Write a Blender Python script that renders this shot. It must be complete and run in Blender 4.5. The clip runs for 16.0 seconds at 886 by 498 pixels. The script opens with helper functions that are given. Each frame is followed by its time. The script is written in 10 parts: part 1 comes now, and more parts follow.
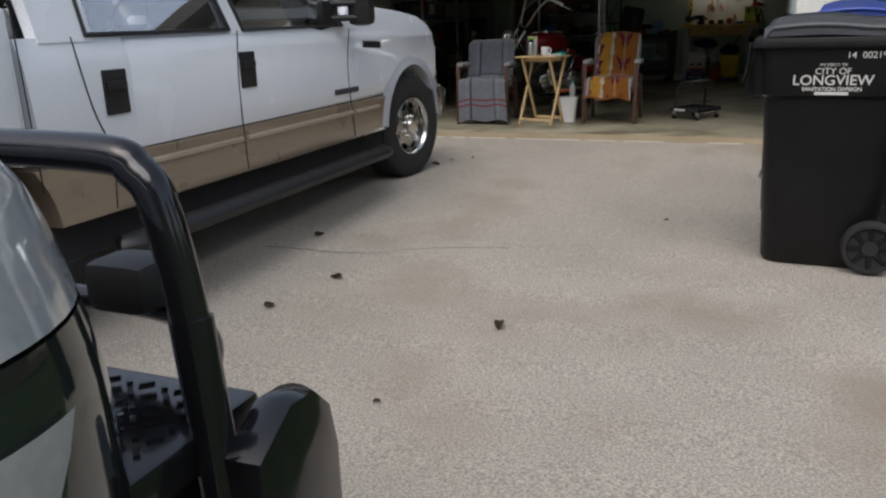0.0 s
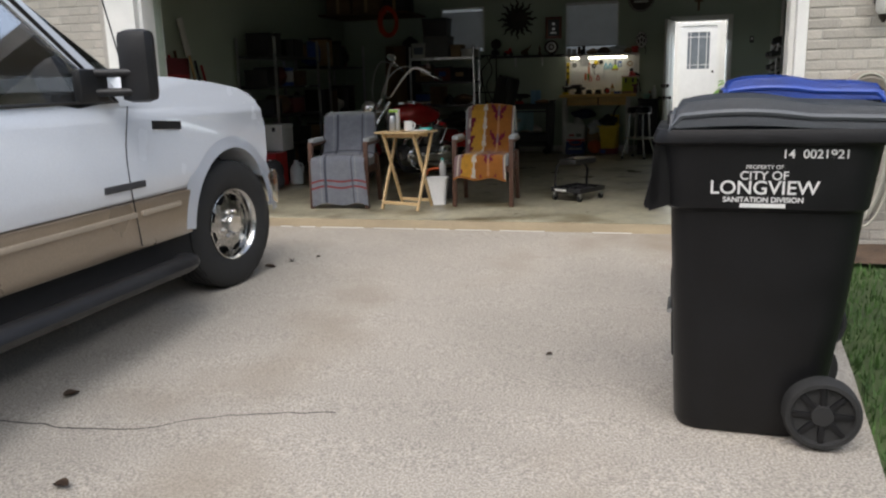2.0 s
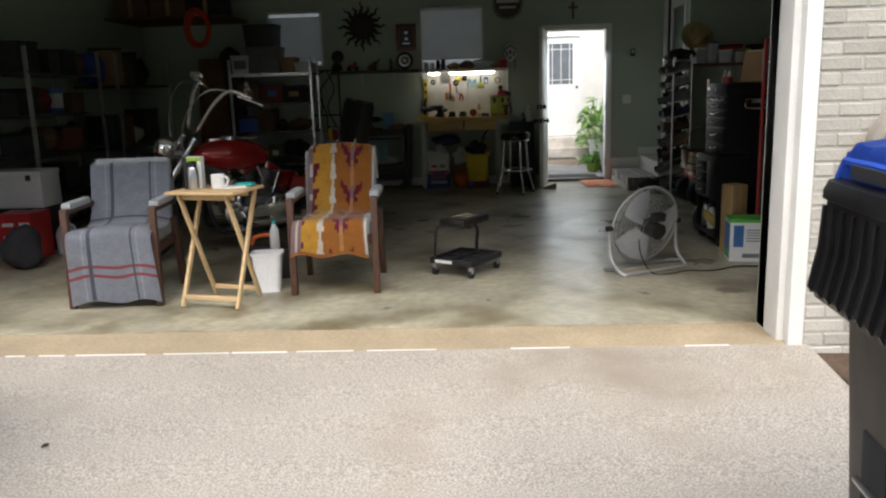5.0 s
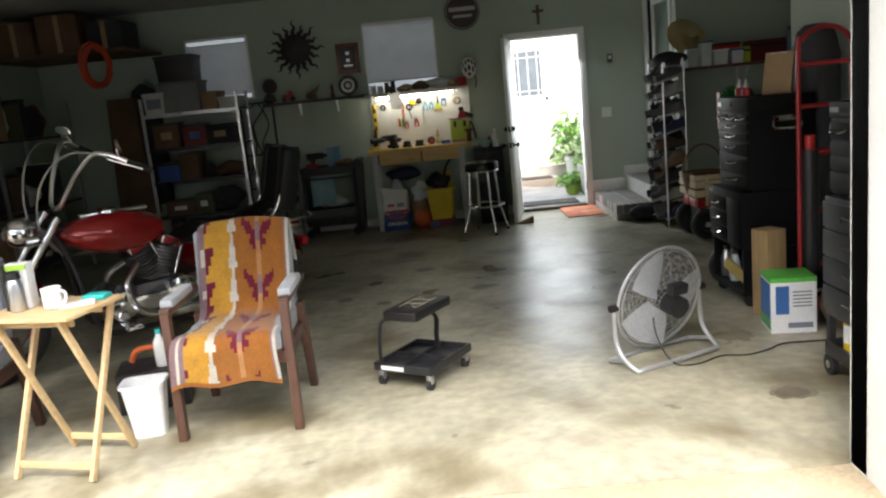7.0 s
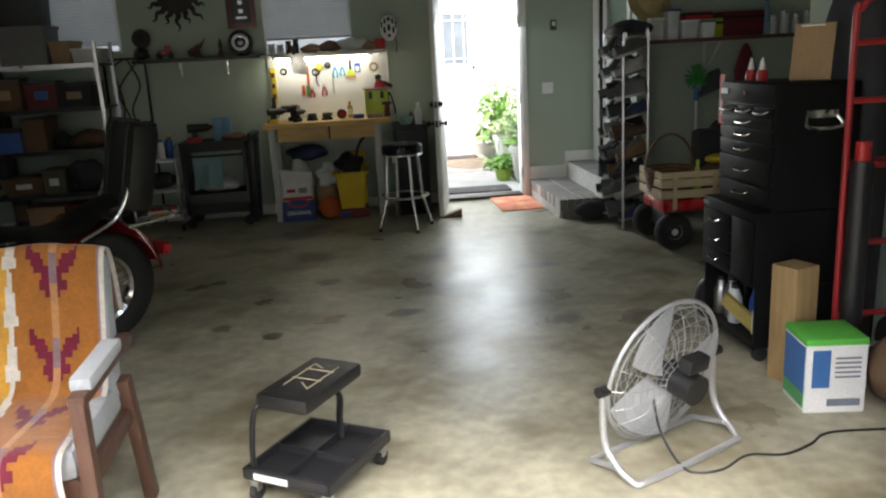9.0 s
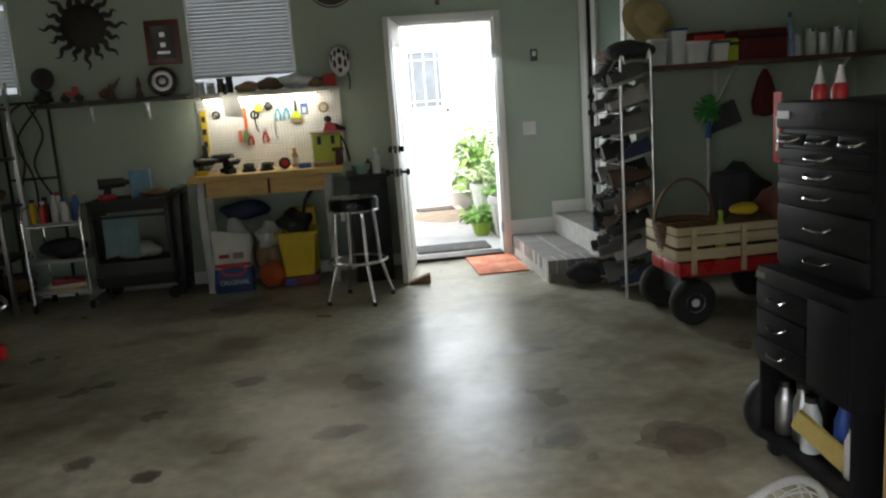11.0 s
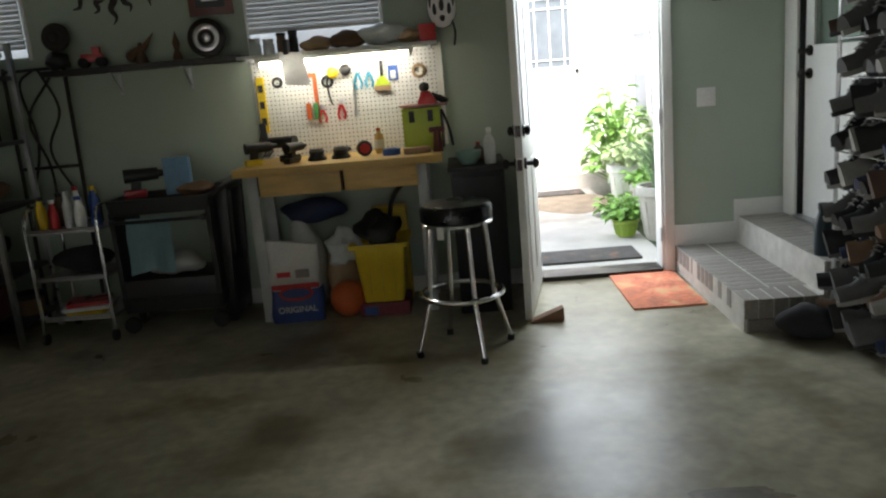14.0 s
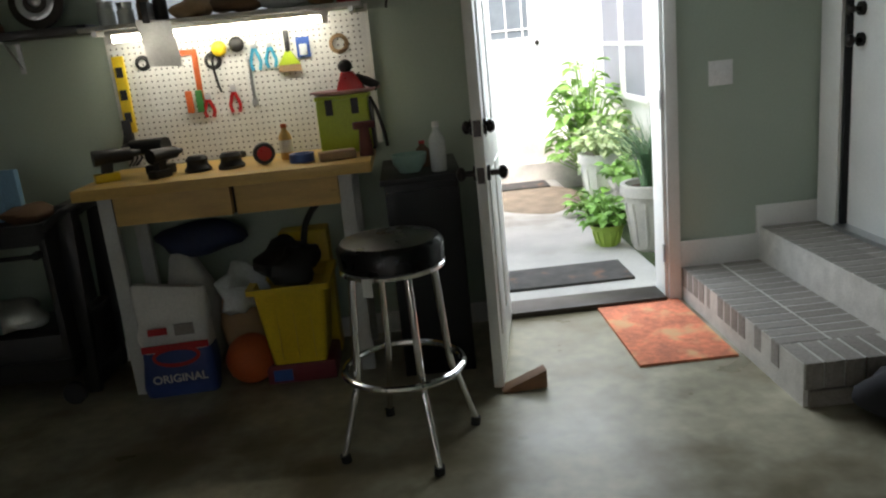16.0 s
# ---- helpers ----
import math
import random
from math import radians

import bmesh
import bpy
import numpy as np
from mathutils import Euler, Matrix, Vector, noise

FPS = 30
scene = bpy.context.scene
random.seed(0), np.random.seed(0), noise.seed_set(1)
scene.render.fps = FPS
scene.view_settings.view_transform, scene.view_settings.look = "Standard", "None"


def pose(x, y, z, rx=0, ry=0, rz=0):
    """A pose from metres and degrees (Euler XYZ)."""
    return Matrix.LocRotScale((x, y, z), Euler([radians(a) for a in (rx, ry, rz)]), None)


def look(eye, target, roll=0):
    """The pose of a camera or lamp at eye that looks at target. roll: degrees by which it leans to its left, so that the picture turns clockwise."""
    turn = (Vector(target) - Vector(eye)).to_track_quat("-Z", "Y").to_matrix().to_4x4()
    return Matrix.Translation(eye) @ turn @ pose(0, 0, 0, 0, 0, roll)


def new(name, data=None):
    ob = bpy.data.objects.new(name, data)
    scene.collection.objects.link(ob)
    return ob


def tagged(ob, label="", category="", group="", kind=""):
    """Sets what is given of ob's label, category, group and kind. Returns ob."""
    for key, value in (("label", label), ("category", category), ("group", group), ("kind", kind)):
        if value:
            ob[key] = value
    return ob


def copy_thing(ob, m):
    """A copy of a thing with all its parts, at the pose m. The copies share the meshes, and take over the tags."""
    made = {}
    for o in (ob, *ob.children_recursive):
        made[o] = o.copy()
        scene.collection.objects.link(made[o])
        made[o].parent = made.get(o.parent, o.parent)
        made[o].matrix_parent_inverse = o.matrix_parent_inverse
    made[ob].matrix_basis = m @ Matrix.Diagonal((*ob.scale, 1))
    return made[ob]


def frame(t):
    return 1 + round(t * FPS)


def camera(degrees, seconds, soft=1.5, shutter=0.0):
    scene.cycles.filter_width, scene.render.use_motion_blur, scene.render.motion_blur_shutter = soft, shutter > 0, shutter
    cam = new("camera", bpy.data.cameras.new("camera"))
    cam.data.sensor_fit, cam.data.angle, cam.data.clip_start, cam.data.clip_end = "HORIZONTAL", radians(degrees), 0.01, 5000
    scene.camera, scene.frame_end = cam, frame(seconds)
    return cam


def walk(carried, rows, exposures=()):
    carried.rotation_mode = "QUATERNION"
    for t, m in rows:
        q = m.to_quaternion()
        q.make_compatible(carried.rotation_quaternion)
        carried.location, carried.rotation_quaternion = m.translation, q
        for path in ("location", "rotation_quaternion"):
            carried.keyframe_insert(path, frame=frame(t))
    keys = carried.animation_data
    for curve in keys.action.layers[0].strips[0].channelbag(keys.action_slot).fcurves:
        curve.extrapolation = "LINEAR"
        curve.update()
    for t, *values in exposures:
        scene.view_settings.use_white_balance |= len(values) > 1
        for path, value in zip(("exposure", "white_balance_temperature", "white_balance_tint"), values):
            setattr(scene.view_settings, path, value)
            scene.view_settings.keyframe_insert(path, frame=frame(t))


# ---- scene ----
cam = camera(59.0, 16.0, 2.2)
PATH = [
    (0, (0.082, -7.795, 1.14), (-0.655, -6.021, 0.581), -2.0),
    (0.5, (0.132, -7.495, 1.181), (-0.529, -5.663, 0.727), -3.0),
    (1, (0.119, -7.18, 1.169), (-0.346, -5.278, 0.767), -0.9),
    (1.5, (-0.009, -6.864, 1.201), (-0.299, -4.941, 0.734), 0.9),
    (2, (-0.039, -6.484, 1.187), (-0.522, -4.588, 0.77), -1.5),
    (2.5, (-0.114, -6.091, 1.249), (-0.686, -4.211, 0.88), -1.5),
    (3, (-0.265, -5.723, 1.29), (-0.668, -3.82, 0.872), -0.5),
    (3.5, (-0.373, -5.333, 1.221), (-0.78, -3.44, 0.719), -2.4),
    (4, (-0.39, -4.88, 1.27), (-0.726, -2.929, 0.986), -0.3),
    (4.5, (-0.425, -4.541, 1.22), (-0.735, -2.587, 0.929), -0.9),
    (5, (-0.548, -4.147, 1.321), (-0.639, -2.19, 0.918), -1.8),
    (7.5, (-0.381, -2.237, 1.483), (-0.423, -0.274, 1.101), -5.9),
    (8, (-0.402, -1.862, 1.475), (-0.331, 0.094, 1.064), -2.2),
    (8.5, (-0.419, -1.527, 1.512), (-0.26, 0.404, 1.017), -2.5),
    (11, (-0.081, 0.052, 1.368), (0.139, 2.006, 1.001), -4.2),
    (11.5, (-0.045, 0.267, 1.381), (0.34, 2.197, 1.021), -3.4),
    (12, (-0.035, 0.578, 1.389), (0.32, 2.51, 1.011), -4.1),
    (12.5, (0.03, 0.889, 1.365), (0.241, 2.856, 1.069), -4.2),
    (13, (0.106, 1.188, 1.38), (0.202, 3.158, 1.05), -3.8),
    (13.5, (0.074, 1.499, 1.404), (0.163, 3.468, 1.065), -2.8),
    (14, (-0.02, 1.858, 1.388), (-0.086, 3.807, 0.945), -4.9),
    (14.5, (0.041, 2.212, 1.409), (-0.091, 4.166, 1.005), -5.9),
    (15, (0.077, 2.495, 1.397), (0.279, 4.419, 0.891), -3.9),
    (15.5, (0.023, 2.79, 1.424), (0.343, 4.712, 0.975), -2.8),
    (16, (0.039, 3.116, 1.367), (0.089, 5.048, 0.855), -5.8),
]
EXPOSURE = [(0, 0.42), (0.5, 0.35), (1.5, 0.78), (2.5, 0.92), (3.5, 0.95), (4.0, 0.86), (4.5, 1.3), (5.0, 1.44), (7.5, 2.86), (8.5, 3.0), (11, 3.0), (11.5, 3.1), (12.0, 2.9), (12.5, 2.82), (13.5, 2.7), (14.5, 3.12), (15.2, 2.85), (16, 2.55)]
walk(cam, [(t, look(eye, target, roll)) for t, eye, target, roll in PATH], EXPOSURE)

# ---------------------------------------------------------------- light
world = bpy.data.worlds.new("overcast_sky")
scene.world = world
world.use_nodes = True
wn, wl = world.node_tree.nodes, world.node_tree.links
sky = wn.new("ShaderNodeTexSky")
sky.sky_type, sky.sun_disc = "NISHITA", False
sky.sun_elevation, sky.sun_rotation = radians(53), radians(203)
sky.dust_density, sky.air_density = 3.0, 1.0
pale = wn.new("ShaderNodeHueSaturation")
pale.inputs["Saturation"].default_value = 0.62
wl.new(sky.outputs[0], pale.inputs["Color"])
wl.new(pale.outputs[0], wn["Background"].inputs["Color"])
wn["Background"].inputs["Strength"].default_value = 0.14

sun_data = bpy.data.lights.new("sun", "SUN")
sun_data.energy, sun_data.angle, sun_data.color = 0.85, radians(40), (1.0, 0.97, 0.93)
sun = new("sun", sun_data)
sun.matrix_world = look((0, 0, 10), (-1.7, 3.4, 5.0))

# daylight of the yard coming in at the back door
door_light = bpy.data.lights.new("back_door_daylight", "AREA")
door_light.shape, door_light.size, door_light.size_y = "RECTANGLE", 0.76, 1.50
door_light.energy, door_light.color = 3.2, (0.86, 0.95, 1.0)
door_lamp = new("back_door_daylight", door_light)
door_lamp.matrix_world = look((0.83, 7.16, 1.35), (0.90, 6.2, 0.30))

# ---------------------------------------------------------------- materials
MATS = {}


def mat(name, base, rough=0.6, metal=0.0, vary=0.12, scale=6.0, bump=0.0, bump_scale=120.0, fine=0.06, fine_scale=90.0,
        spots=None, spot_scale=3.0, spot_at=0.6, spot_soft=0.14, coat=0.0, per_object=0.0, stretch=(1, 1, 1), emit=0.0, island=0.0, spec=0.5, sheen=0.0):
    """A principled surface with two scales of variation, optional spots, per-piece variation and relief."""
    if name in MATS:
        return MATS[name]
    m = bpy.data.materials.new(name)
    m.use_nodes = True
    n, l = m.node_tree.nodes, m.node_tree.links
    p = n["Principled BSDF"]
    co = n.new("ShaderNodeTexCoord")
    mp = n.new("ShaderNodeMapping")
    mp.inputs["Scale"].default_value = stretch
    l.new(co.outputs["Object"], mp.inputs["Vector"])

    def noise_tex(s, detail=4.0):
        t = n.new("ShaderNodeTexNoise")
        t.inputs["Scale"].default_value, t.inputs["Detail"].default_value = s, detail
        l.new(mp.outputs[0], t.inputs["Vector"])
        return t

    def scaled(sock, lo, hi):
        r = n.new("ShaderNodeMapRange")
        r.inputs["From Min"].default_value, r.inputs["From Max"].default_value = 0.3, 0.7
        r.inputs["To Min"].default_value, r.inputs["To Max"].default_value = lo, hi
        l.new(sock, r.inputs["Value"])
        return r.outputs[0]

    def times(col, fac):
        v = n.new("ShaderNodeVectorMath")
        v.operation = "SCALE"
        l.new(col, v.inputs[0])
        l.new(fac, v.inputs["Scale"])
        return v.outputs[0]

    rgb = n.new("ShaderNodeRGB")
    rgb.outputs[0].default_value = (*base, 1)
    col = rgb.outputs[0]
    big = noise_tex(scale)
    if vary:
        col = times(col, scaled(big.outputs[0], 1 - vary, 1 + vary))
    if fine:
        col = times(col, scaled(noise_tex(fine_scale, 2).outputs[0], 1 - fine, 1 + fine))
    if per_object or island:
        rnd = n.new("ShaderNodeObjectInfo").outputs["Random"] if per_object else n.new("ShaderNodeNewGeometry").outputs["Random Per Island"]
        r = n.new("ShaderNodeMapRange")
        k = per_object or island
        r.inputs["To Min"].default_value, r.inputs["To Max"].default_value = 1 - k, 1 + k
        l.new(rnd, r.inputs["Value"])
        col = times(col, r.outputs[0])
    if spots:
        st = noise_tex(spot_scale, 5)
        r = n.new("ShaderNodeMapRange")
        r.interpolation_type = "SMOOTHSTEP"
        r.inputs["From Min"].default_value, r.inputs["From Max"].default_value = spot_at, spot_at + spot_soft
        l.new(st.outputs[0], r.inputs["Value"])
        mx = n.new("ShaderNodeMix")
        mx.data_type = "RGBA"
        l.new(r.outputs[0], mx.inputs[0])
        l.new(col, mx.inputs[6])
        mx.inputs[7].default_value = (*spots, 1)
        col = mx.outputs[2]
    l.new(col, p.inputs["Base Color"])
    l.new(scaled(big.outputs[0], max(rough - 0.08, 0.02), min(rough + 0.08, 1.0)), p.inputs["Roughness"])
    p.inputs["Metallic"].default_value = metal
    p.inputs["Coat Weight"].default_value = coat
    p.inputs["Specular IOR Level"].default_value = spec
    if sheen:
        p.inputs["Sheen Weight"].default_value = sheen
    if emit:
        p.inputs["Emission Color"].default_value = (*base, 1)
        p.inputs["Emission Strength"].default_value = emit
    if bump:
        b = n.new("ShaderNodeBump")
        b.inputs["Strength"].default_value, b.inputs["Distance"].default_value = bump, 0.01
        l.new(noise_tex(bump_scale, 3).outputs[0], b.inputs["Height"])
        l.new(b.outputs[0], p.inputs["Normal"])
    MATS[name] = m
    return m


def glass(name, tint=(0.9, 0.95, 0.95), rough=0.02):
    m = bpy.data.materials.new(name)
    m.use_nodes = True
    p = m.node_tree.nodes["Principled BSDF"]
    p.inputs["Base Color"].default_value = (*tint, 1)
    p.inputs["Roughness"].default_value = rough
    p.inputs["Transmission Weight"].default_value = 1.0
    p.inputs["IOR"].default_value = 1.45
    return m


CONCRETE_OUT = mat("exposed_aggregate", (0.385, 0.350, 0.300), 0.88, vary=0.12, scale=0.8, bump=0.45, bump_scale=130, fine=0.40, fine_scale=115, spots=(0.285, 0.240, 0.185), spot_scale=0.75, spot_at=0.48, spot_soft=0.24)
FLOOR = mat("sealed_concrete", (0.37, 0.348, 0.258), 0.34, vary=0.26, scale=2.2, bump=0.12, bump_scale=5, fine=0.16, fine_scale=14, spots=(0.150, 0.125, 0.072), spot_scale=1.7, spot_at=0.44, spot_soft=0.26, spec=0.22)
APRON = mat("apron_concrete", (0.36, 0.29, 0.19), 0.8, vary=0.15, scale=2.5, fine=0.12, fine_scale=60, bump=0.2)
WALL = mat("sage_wall_paint", (0.405, 0.475, 0.395), 0.75, vary=0.04, scale=1.5, fine=0.03, bump=0.12, bump_scale=140)
# Ceiling grey is lowered from pale so less light bounces about the garage.
CEIL = mat("greyed_ceiling_paint", (0.36, 0.36, 0.34), 0.85, vary=0.05, scale=1.2, bump=0.2, bump_scale=200)
TRIM = mat("white_trim_paint", (0.78, 0.78, 0.75), 0.45, vary=0.05, scale=4, fine=0.03)
# Bricks and mortar are darkened; shade of the eaves is in their colour.
BRICK = mat("painted_cream_brick", (0.45, 0.425, 0.375), 0.85, vary=0.08, scale=9, bump=0.35, bump_scale=90, fine=0.1, per_object=0.13)
MORTAR = mat("pale_mortar", (0.42, 0.40, 0.36), 0.95, vary=0.1, scale=12, bump=0.4)
STEPBRICK = mat("grey_step_brick", (0.27, 0.248, 0.222), 0.85, vary=0.12, scale=10, bump=0.35, bump_scale=90, fine=0.12, per_object=0.16)
STEPMORTAR = mat("step_mortar", (0.55, 0.53, 0.49), 0.95, vary=0.12, scale=14, bump=0.4)
GRASS = mat("grass_blades", (0.06, 0.125, 0.028), 0.7, vary=0.25, scale=2, fine=0.2, island=0.35)
SOIL = mat("lawn_soil", (0.06, 0.085, 0.03), 0.95, vary=0.3, scale=3, bump=0.5)
STEEL = mat("galvanised_steel", (0.55, 0.56, 0.57), 0.35, 1.0, vary=0.1, scale=8)
CHROME = mat("chrome", (0.80, 0.80, 0.81), 0.10, 1.0, vary=0.03, fine=0.02)
BLACK = mat("black_plastic", (0.014, 0.014, 0.015), 0.45, vary=0.15, scale=9)
RUBBER = mat("tyre_rubber", (0.02, 0.02, 0.02), 0.8, vary=0.2, scale=12, bump=0.2)
BLACKMETAL = mat("black_painted_metal", (0.016, 0.016, 0.018), 0.35, vary=0.15, scale=6)
WHITEPL = mat("white_plastic", (0.78, 0.78, 0.77), 0.4, vary=0.04)
WOOD = mat("pine_wood", (0.50, 0.34, 0.16), 0.55, vary=0.18, scale=5, stretch=(1, 6, 6), fine=0.1, fine_scale=40)
RED = mat("red_paint", (0.42, 0.015, 0.018), 0.3, vary=0.1)
GLASS = glass("clear_glass")

# ---------------------------------------------------------------- mesh helpers


def box(bm, c, s, m=None, bev=0.0, taper=1.0):
    """A box of size s about c; taper narrows its lower end; bev rounds its edges."""
    made = bmesh.ops.create_cube(bm, size=1.0)["verts"]
    for v in made:
        k = taper if v.co.z < 0 else 1.0
        v.co = Vector((v.co.x * s[0] * k, v.co.y * s[1] * k, v.co.z * s[2])) + Vector(c)
    if bev:
        edges = list({e for v in made for e in v.link_edges})
        out = bmesh.ops.bevel(bm, geom=edges, offset=bev, segments=2, affect="EDGES", profile=0.6)
        made = list({v for f in out["faces"] for v in f.verts} | {v for v in made if v.is_valid})
    if m is not None:
        bmesh.ops.transform(bm, matrix=m, verts=made)
    return made


def rod(bm, a, b, r, r2=None, n=12):
    """A round bar from a to b."""
    a, b = Vector(a), Vector(b)
    d = b - a
    m = Matrix.Translation((a + b) / 2) @ d.to_track_quat("Z", "Y").to_matrix().to_4x4()
    return bmesh.ops.create_cone(bm, cap_ends=True, segments=n, radius1=r, radius2=r if r2 is None else r2, depth=d.length, matrix=m)["verts"]


def smooth_path(pts, steps=6):
    """A rounded line through pts (Catmull-Rom)."""
    p = [Vector(q) for q in pts]
    p = [2 * p[0] - p[1]] + p + [2 * p[-1] - p[-2]]
    out = []
    for i in range(1, len(p) - 2):
        for k in range(steps):
            t = k / steps
            out.append(0.5 * (2 * p[i] + (p[i + 1] - p[i - 1]) * t + (2 * p[i - 1] - 5 * p[i] + 4 * p[i + 1] - p[i + 2]) * t * t
                              + (3 * p[i] - p[i - 1] - 3 * p[i + 1] + p[i + 2]) * t ** 3))
    return out + [p[-2]]


def tube(bm, pts, r, n=8, closed=False, flat=1.0):
    """A bar of round section swept along pts."""
    p = [Vector(q) for q in pts]
    rings, up = [], None
    for i, q in enumerate(p):
        a = p[i - 1] if (i or closed) else q
        b = p[(i + 1) % len(p)] if (i + 1 < len(p) or closed) else q
        d = (b - a).normalized()
        if up is None:
            up = Vector((0, 0, 1)) if abs(d.z) < 0.9 else Vector((1, 0, 0))
        side = d.cross(up)
        if side.length < 1e-6:
            side = d.orthogonal()
        side.normalize()
        up = side.cross(d).normalized()
        rr = r[i] if isinstance(r, (list, tuple)) else r
        rings.append([bm.verts.new(q + rr * (math.cos(2 * math.pi * k / n) * side + flat * math.sin(2 * math.pi * k / n) * up)) for k in range(n)])
    for i in range(len(rings) - (0 if closed else 1)):
        a, b = rings[i], rings[(i + 1) % len(rings)]
        for k in range(n):
            bm.faces.new((a[k], a[(k + 1) % n], b[(k + 1) % n], b[k]))
    if not closed:
        bm.faces.new(rings[0][::-1])
        bm.faces.new(rings[-1])
    return [v for g in rings for v in g]


def lathe(bm, profile, n=24, m=None, sx=1.0, sy=1.0, caps=True):
    """Spins (radius, height) pairs about z."""
    rings, made = [], []
    for r, z in profile:
        ring = [bm.verts.new((sx * r * math.cos(2 * math.pi * k / n), sy * r * math.sin(2 * math.pi * k / n), z)) for k in range(n)] if r > 1e-6 else [bm.verts.new((0, 0, z))]
        rings.append(ring)
        made += ring
    for a, b in zip(rings, rings[1:]):
        for k in range(n):
            j = (k + 1) % n
            f = [a[k % len(a)], a[j % len(a)], b[j % len(b)], b[k % len(b)]]
            f = list(dict.fromkeys(f))
            if len(f) > 2:
                bm.faces.new(f)
    for ring, turn in ((rings[0], -1), (rings[-1], 1)) if caps else ():
        if len(ring) > 1:
            bm.faces.new(ring[::turn])
    if m is not None:
        bmesh.ops.transform(bm, matrix=m, verts=made)
    return made


def prism(bm, poly, a, b, m=None, bev=0.0):
    """A polygon of (x, z) pairs, drawn out along y from a to b."""
    poly = [q for i, q in enumerate(poly) if abs(q[0] - poly[i - 1][0]) + abs(q[1] - poly[i - 1][1]) > 0.006]
    lo = [bm.verts.new((x, a, z)) for x, z in poly]
    hi = [bm.verts.new((x, b, z)) for x, z in poly]
    faces = [bm.faces.new(lo), bm.faces.new(hi[::-1])]
    for i in range(len(poly)):
        j = (i + 1) % len(poly)
        faces.append(bm.faces.new((lo[i], hi[i], hi[j], lo[j])))
    made = lo + hi
    if bev:
        edges = list({e for f in faces[:2] for e in f.edges})
        out = bmesh.ops.bevel(bm, geom=edges, offset=bev, segments=2, affect="EDGES", profile=0.6)
        made = list({v for f in out["faces"] for v in f.verts} | {v for v in made if v.is_valid})
    if m is not None:
        bmesh.ops.transform(bm, matrix=m, verts=made)
    return made


def ball(bm, c, r, s=(1, 1, 1), n=16, m=None):
    mm = Matrix.Translation(c) @ Matrix.Diagonal((*s, 1))
    return bmesh.ops.create_uvsphere(bm, u_segments=n, v_segments=max(6, n // 2), radius=r, matrix=(m @ mm) if m is not None else mm)["verts"]


def sheet(bm, nu, nv, at, thick=0.0):
    """A surface at(u, v) -> point, u and v from 0 to 1, given some thickness below it."""
    g = [[bm.verts.new(at(i / nu, j / nv)) for j in range(nv + 1)] for i in range(nu + 1)]
    faces = [bm.faces.new((g[i][j], g[i + 1][j], g[i + 1][j + 1], g[i][j + 1])) for i in range(nu) for j in range(nv)]
    if thick:
        bmesh.ops.solidify(bm, geom=faces, thickness=thick)
    return g


def part(name, bm, material, parent=None, label="", smooth=True, angle=40):
    """Links a bmesh as one mesh object, under a thing or a part where one is given."""
    bmesh.ops.recalc_face_normals(bm, faces=bm.faces)
    me = bpy.data.meshes.new(name)
    bm.to_mesh(me)
    bm.free()
    for q in (material if isinstance(material, (list, tuple)) else [material]):
        me.materials.append(q)
    if smooth:
        me.shade_smooth()
        me.set_sharp_from_angle(angle=radians(angle))
    ob = new(name, me)
    if parent is not None:
        ob.parent = parent
    if label:
        ob["label"] = label
    return ob


def thing(name, at, label, category, group="", kind=""):
    """The empty at a thing's base. at: (x, y, z, turn about z in degrees)."""
    ob = new(name)
    ob.empty_display_size = 0.05
    ob.matrix_basis = pose(at[0], at[1], at[2], 0, 0, at[3] if len(at) > 3 else 0)
    return tagged(ob, label, category, group, kind)


def boxes(name, items, material, parent=None, label="", bev=0.0):
    bm = bmesh.new()
    for c, s in items:
        box(bm, c, s, bev=bev)
    return part(name, bm, material, parent, label)


def rods(name, items, material, parent=None, label="", n=10):
    bm = bmesh.new()
    for a, b, r in items:
        rod(bm, a, b, r, n=n)
    return part(name, bm, material, parent, label)


def structure(ob, label, category):
    return tagged(ob, label, category, kind="structure")


def span(x0, x1, y0, y1, z0, z1):
    return ((x0 + x1) / 2, (y0 + y1) / 2, (z0 + z1) / 2), (x1 - x0, y1 - y0, z1 - z0)


# ---------------------------------------------------------------- the plan
BACK, RIGHT, LEFT, CEILING = 6.8, 2.0, -5.1, 2.75
OPEN_L, OPEN_R, OPEN_H = -4.30, 0.98, 2.14
DOOR_L, DOOR_R, DOOR_H = 0.42, 1.24, 2.04
RETURN_Y, ALCOVE_X, ALCOVE_Y = 5.55, 3.7, 2.9


def drive_z(y):
    """The driveway's height: it falls away from the garage."""
    return -0.018 + 0.024 * min(y + 0.25, 0.0)


def lawn_z(x, y):
    return drive_z(y) - 0.03 + 0.02 * noise.noise((x * 0.5, y * 0.5, 0))


def wall(name, pieces, material, label):
    return structure(boxes(name, [span(*p) for p in pieces], material), label, "wall")


# ---------------------------------------------------------------- ground
bm = bmesh.new()
GX = [-300, -80, -30, -12, -7, -6.2, -3, 0, 0.7, 0.78, 1.2, 2, 3, 4, 6, 10, 30, 80, 300]
GY = [-300, -80, -30, -16, -10, -8, -6, -5, -4, -3, -2, -1, -0.3, 1, 3, 5, 8, 12, 30, 80, 300]
grid = [[bm.verts.new((x, y, (-0.14 if -0.3 <= y <= 8 and x < 8 else lawn_z(x, max(y, -12)) - 0.03))) for y in GY] for x in GX]
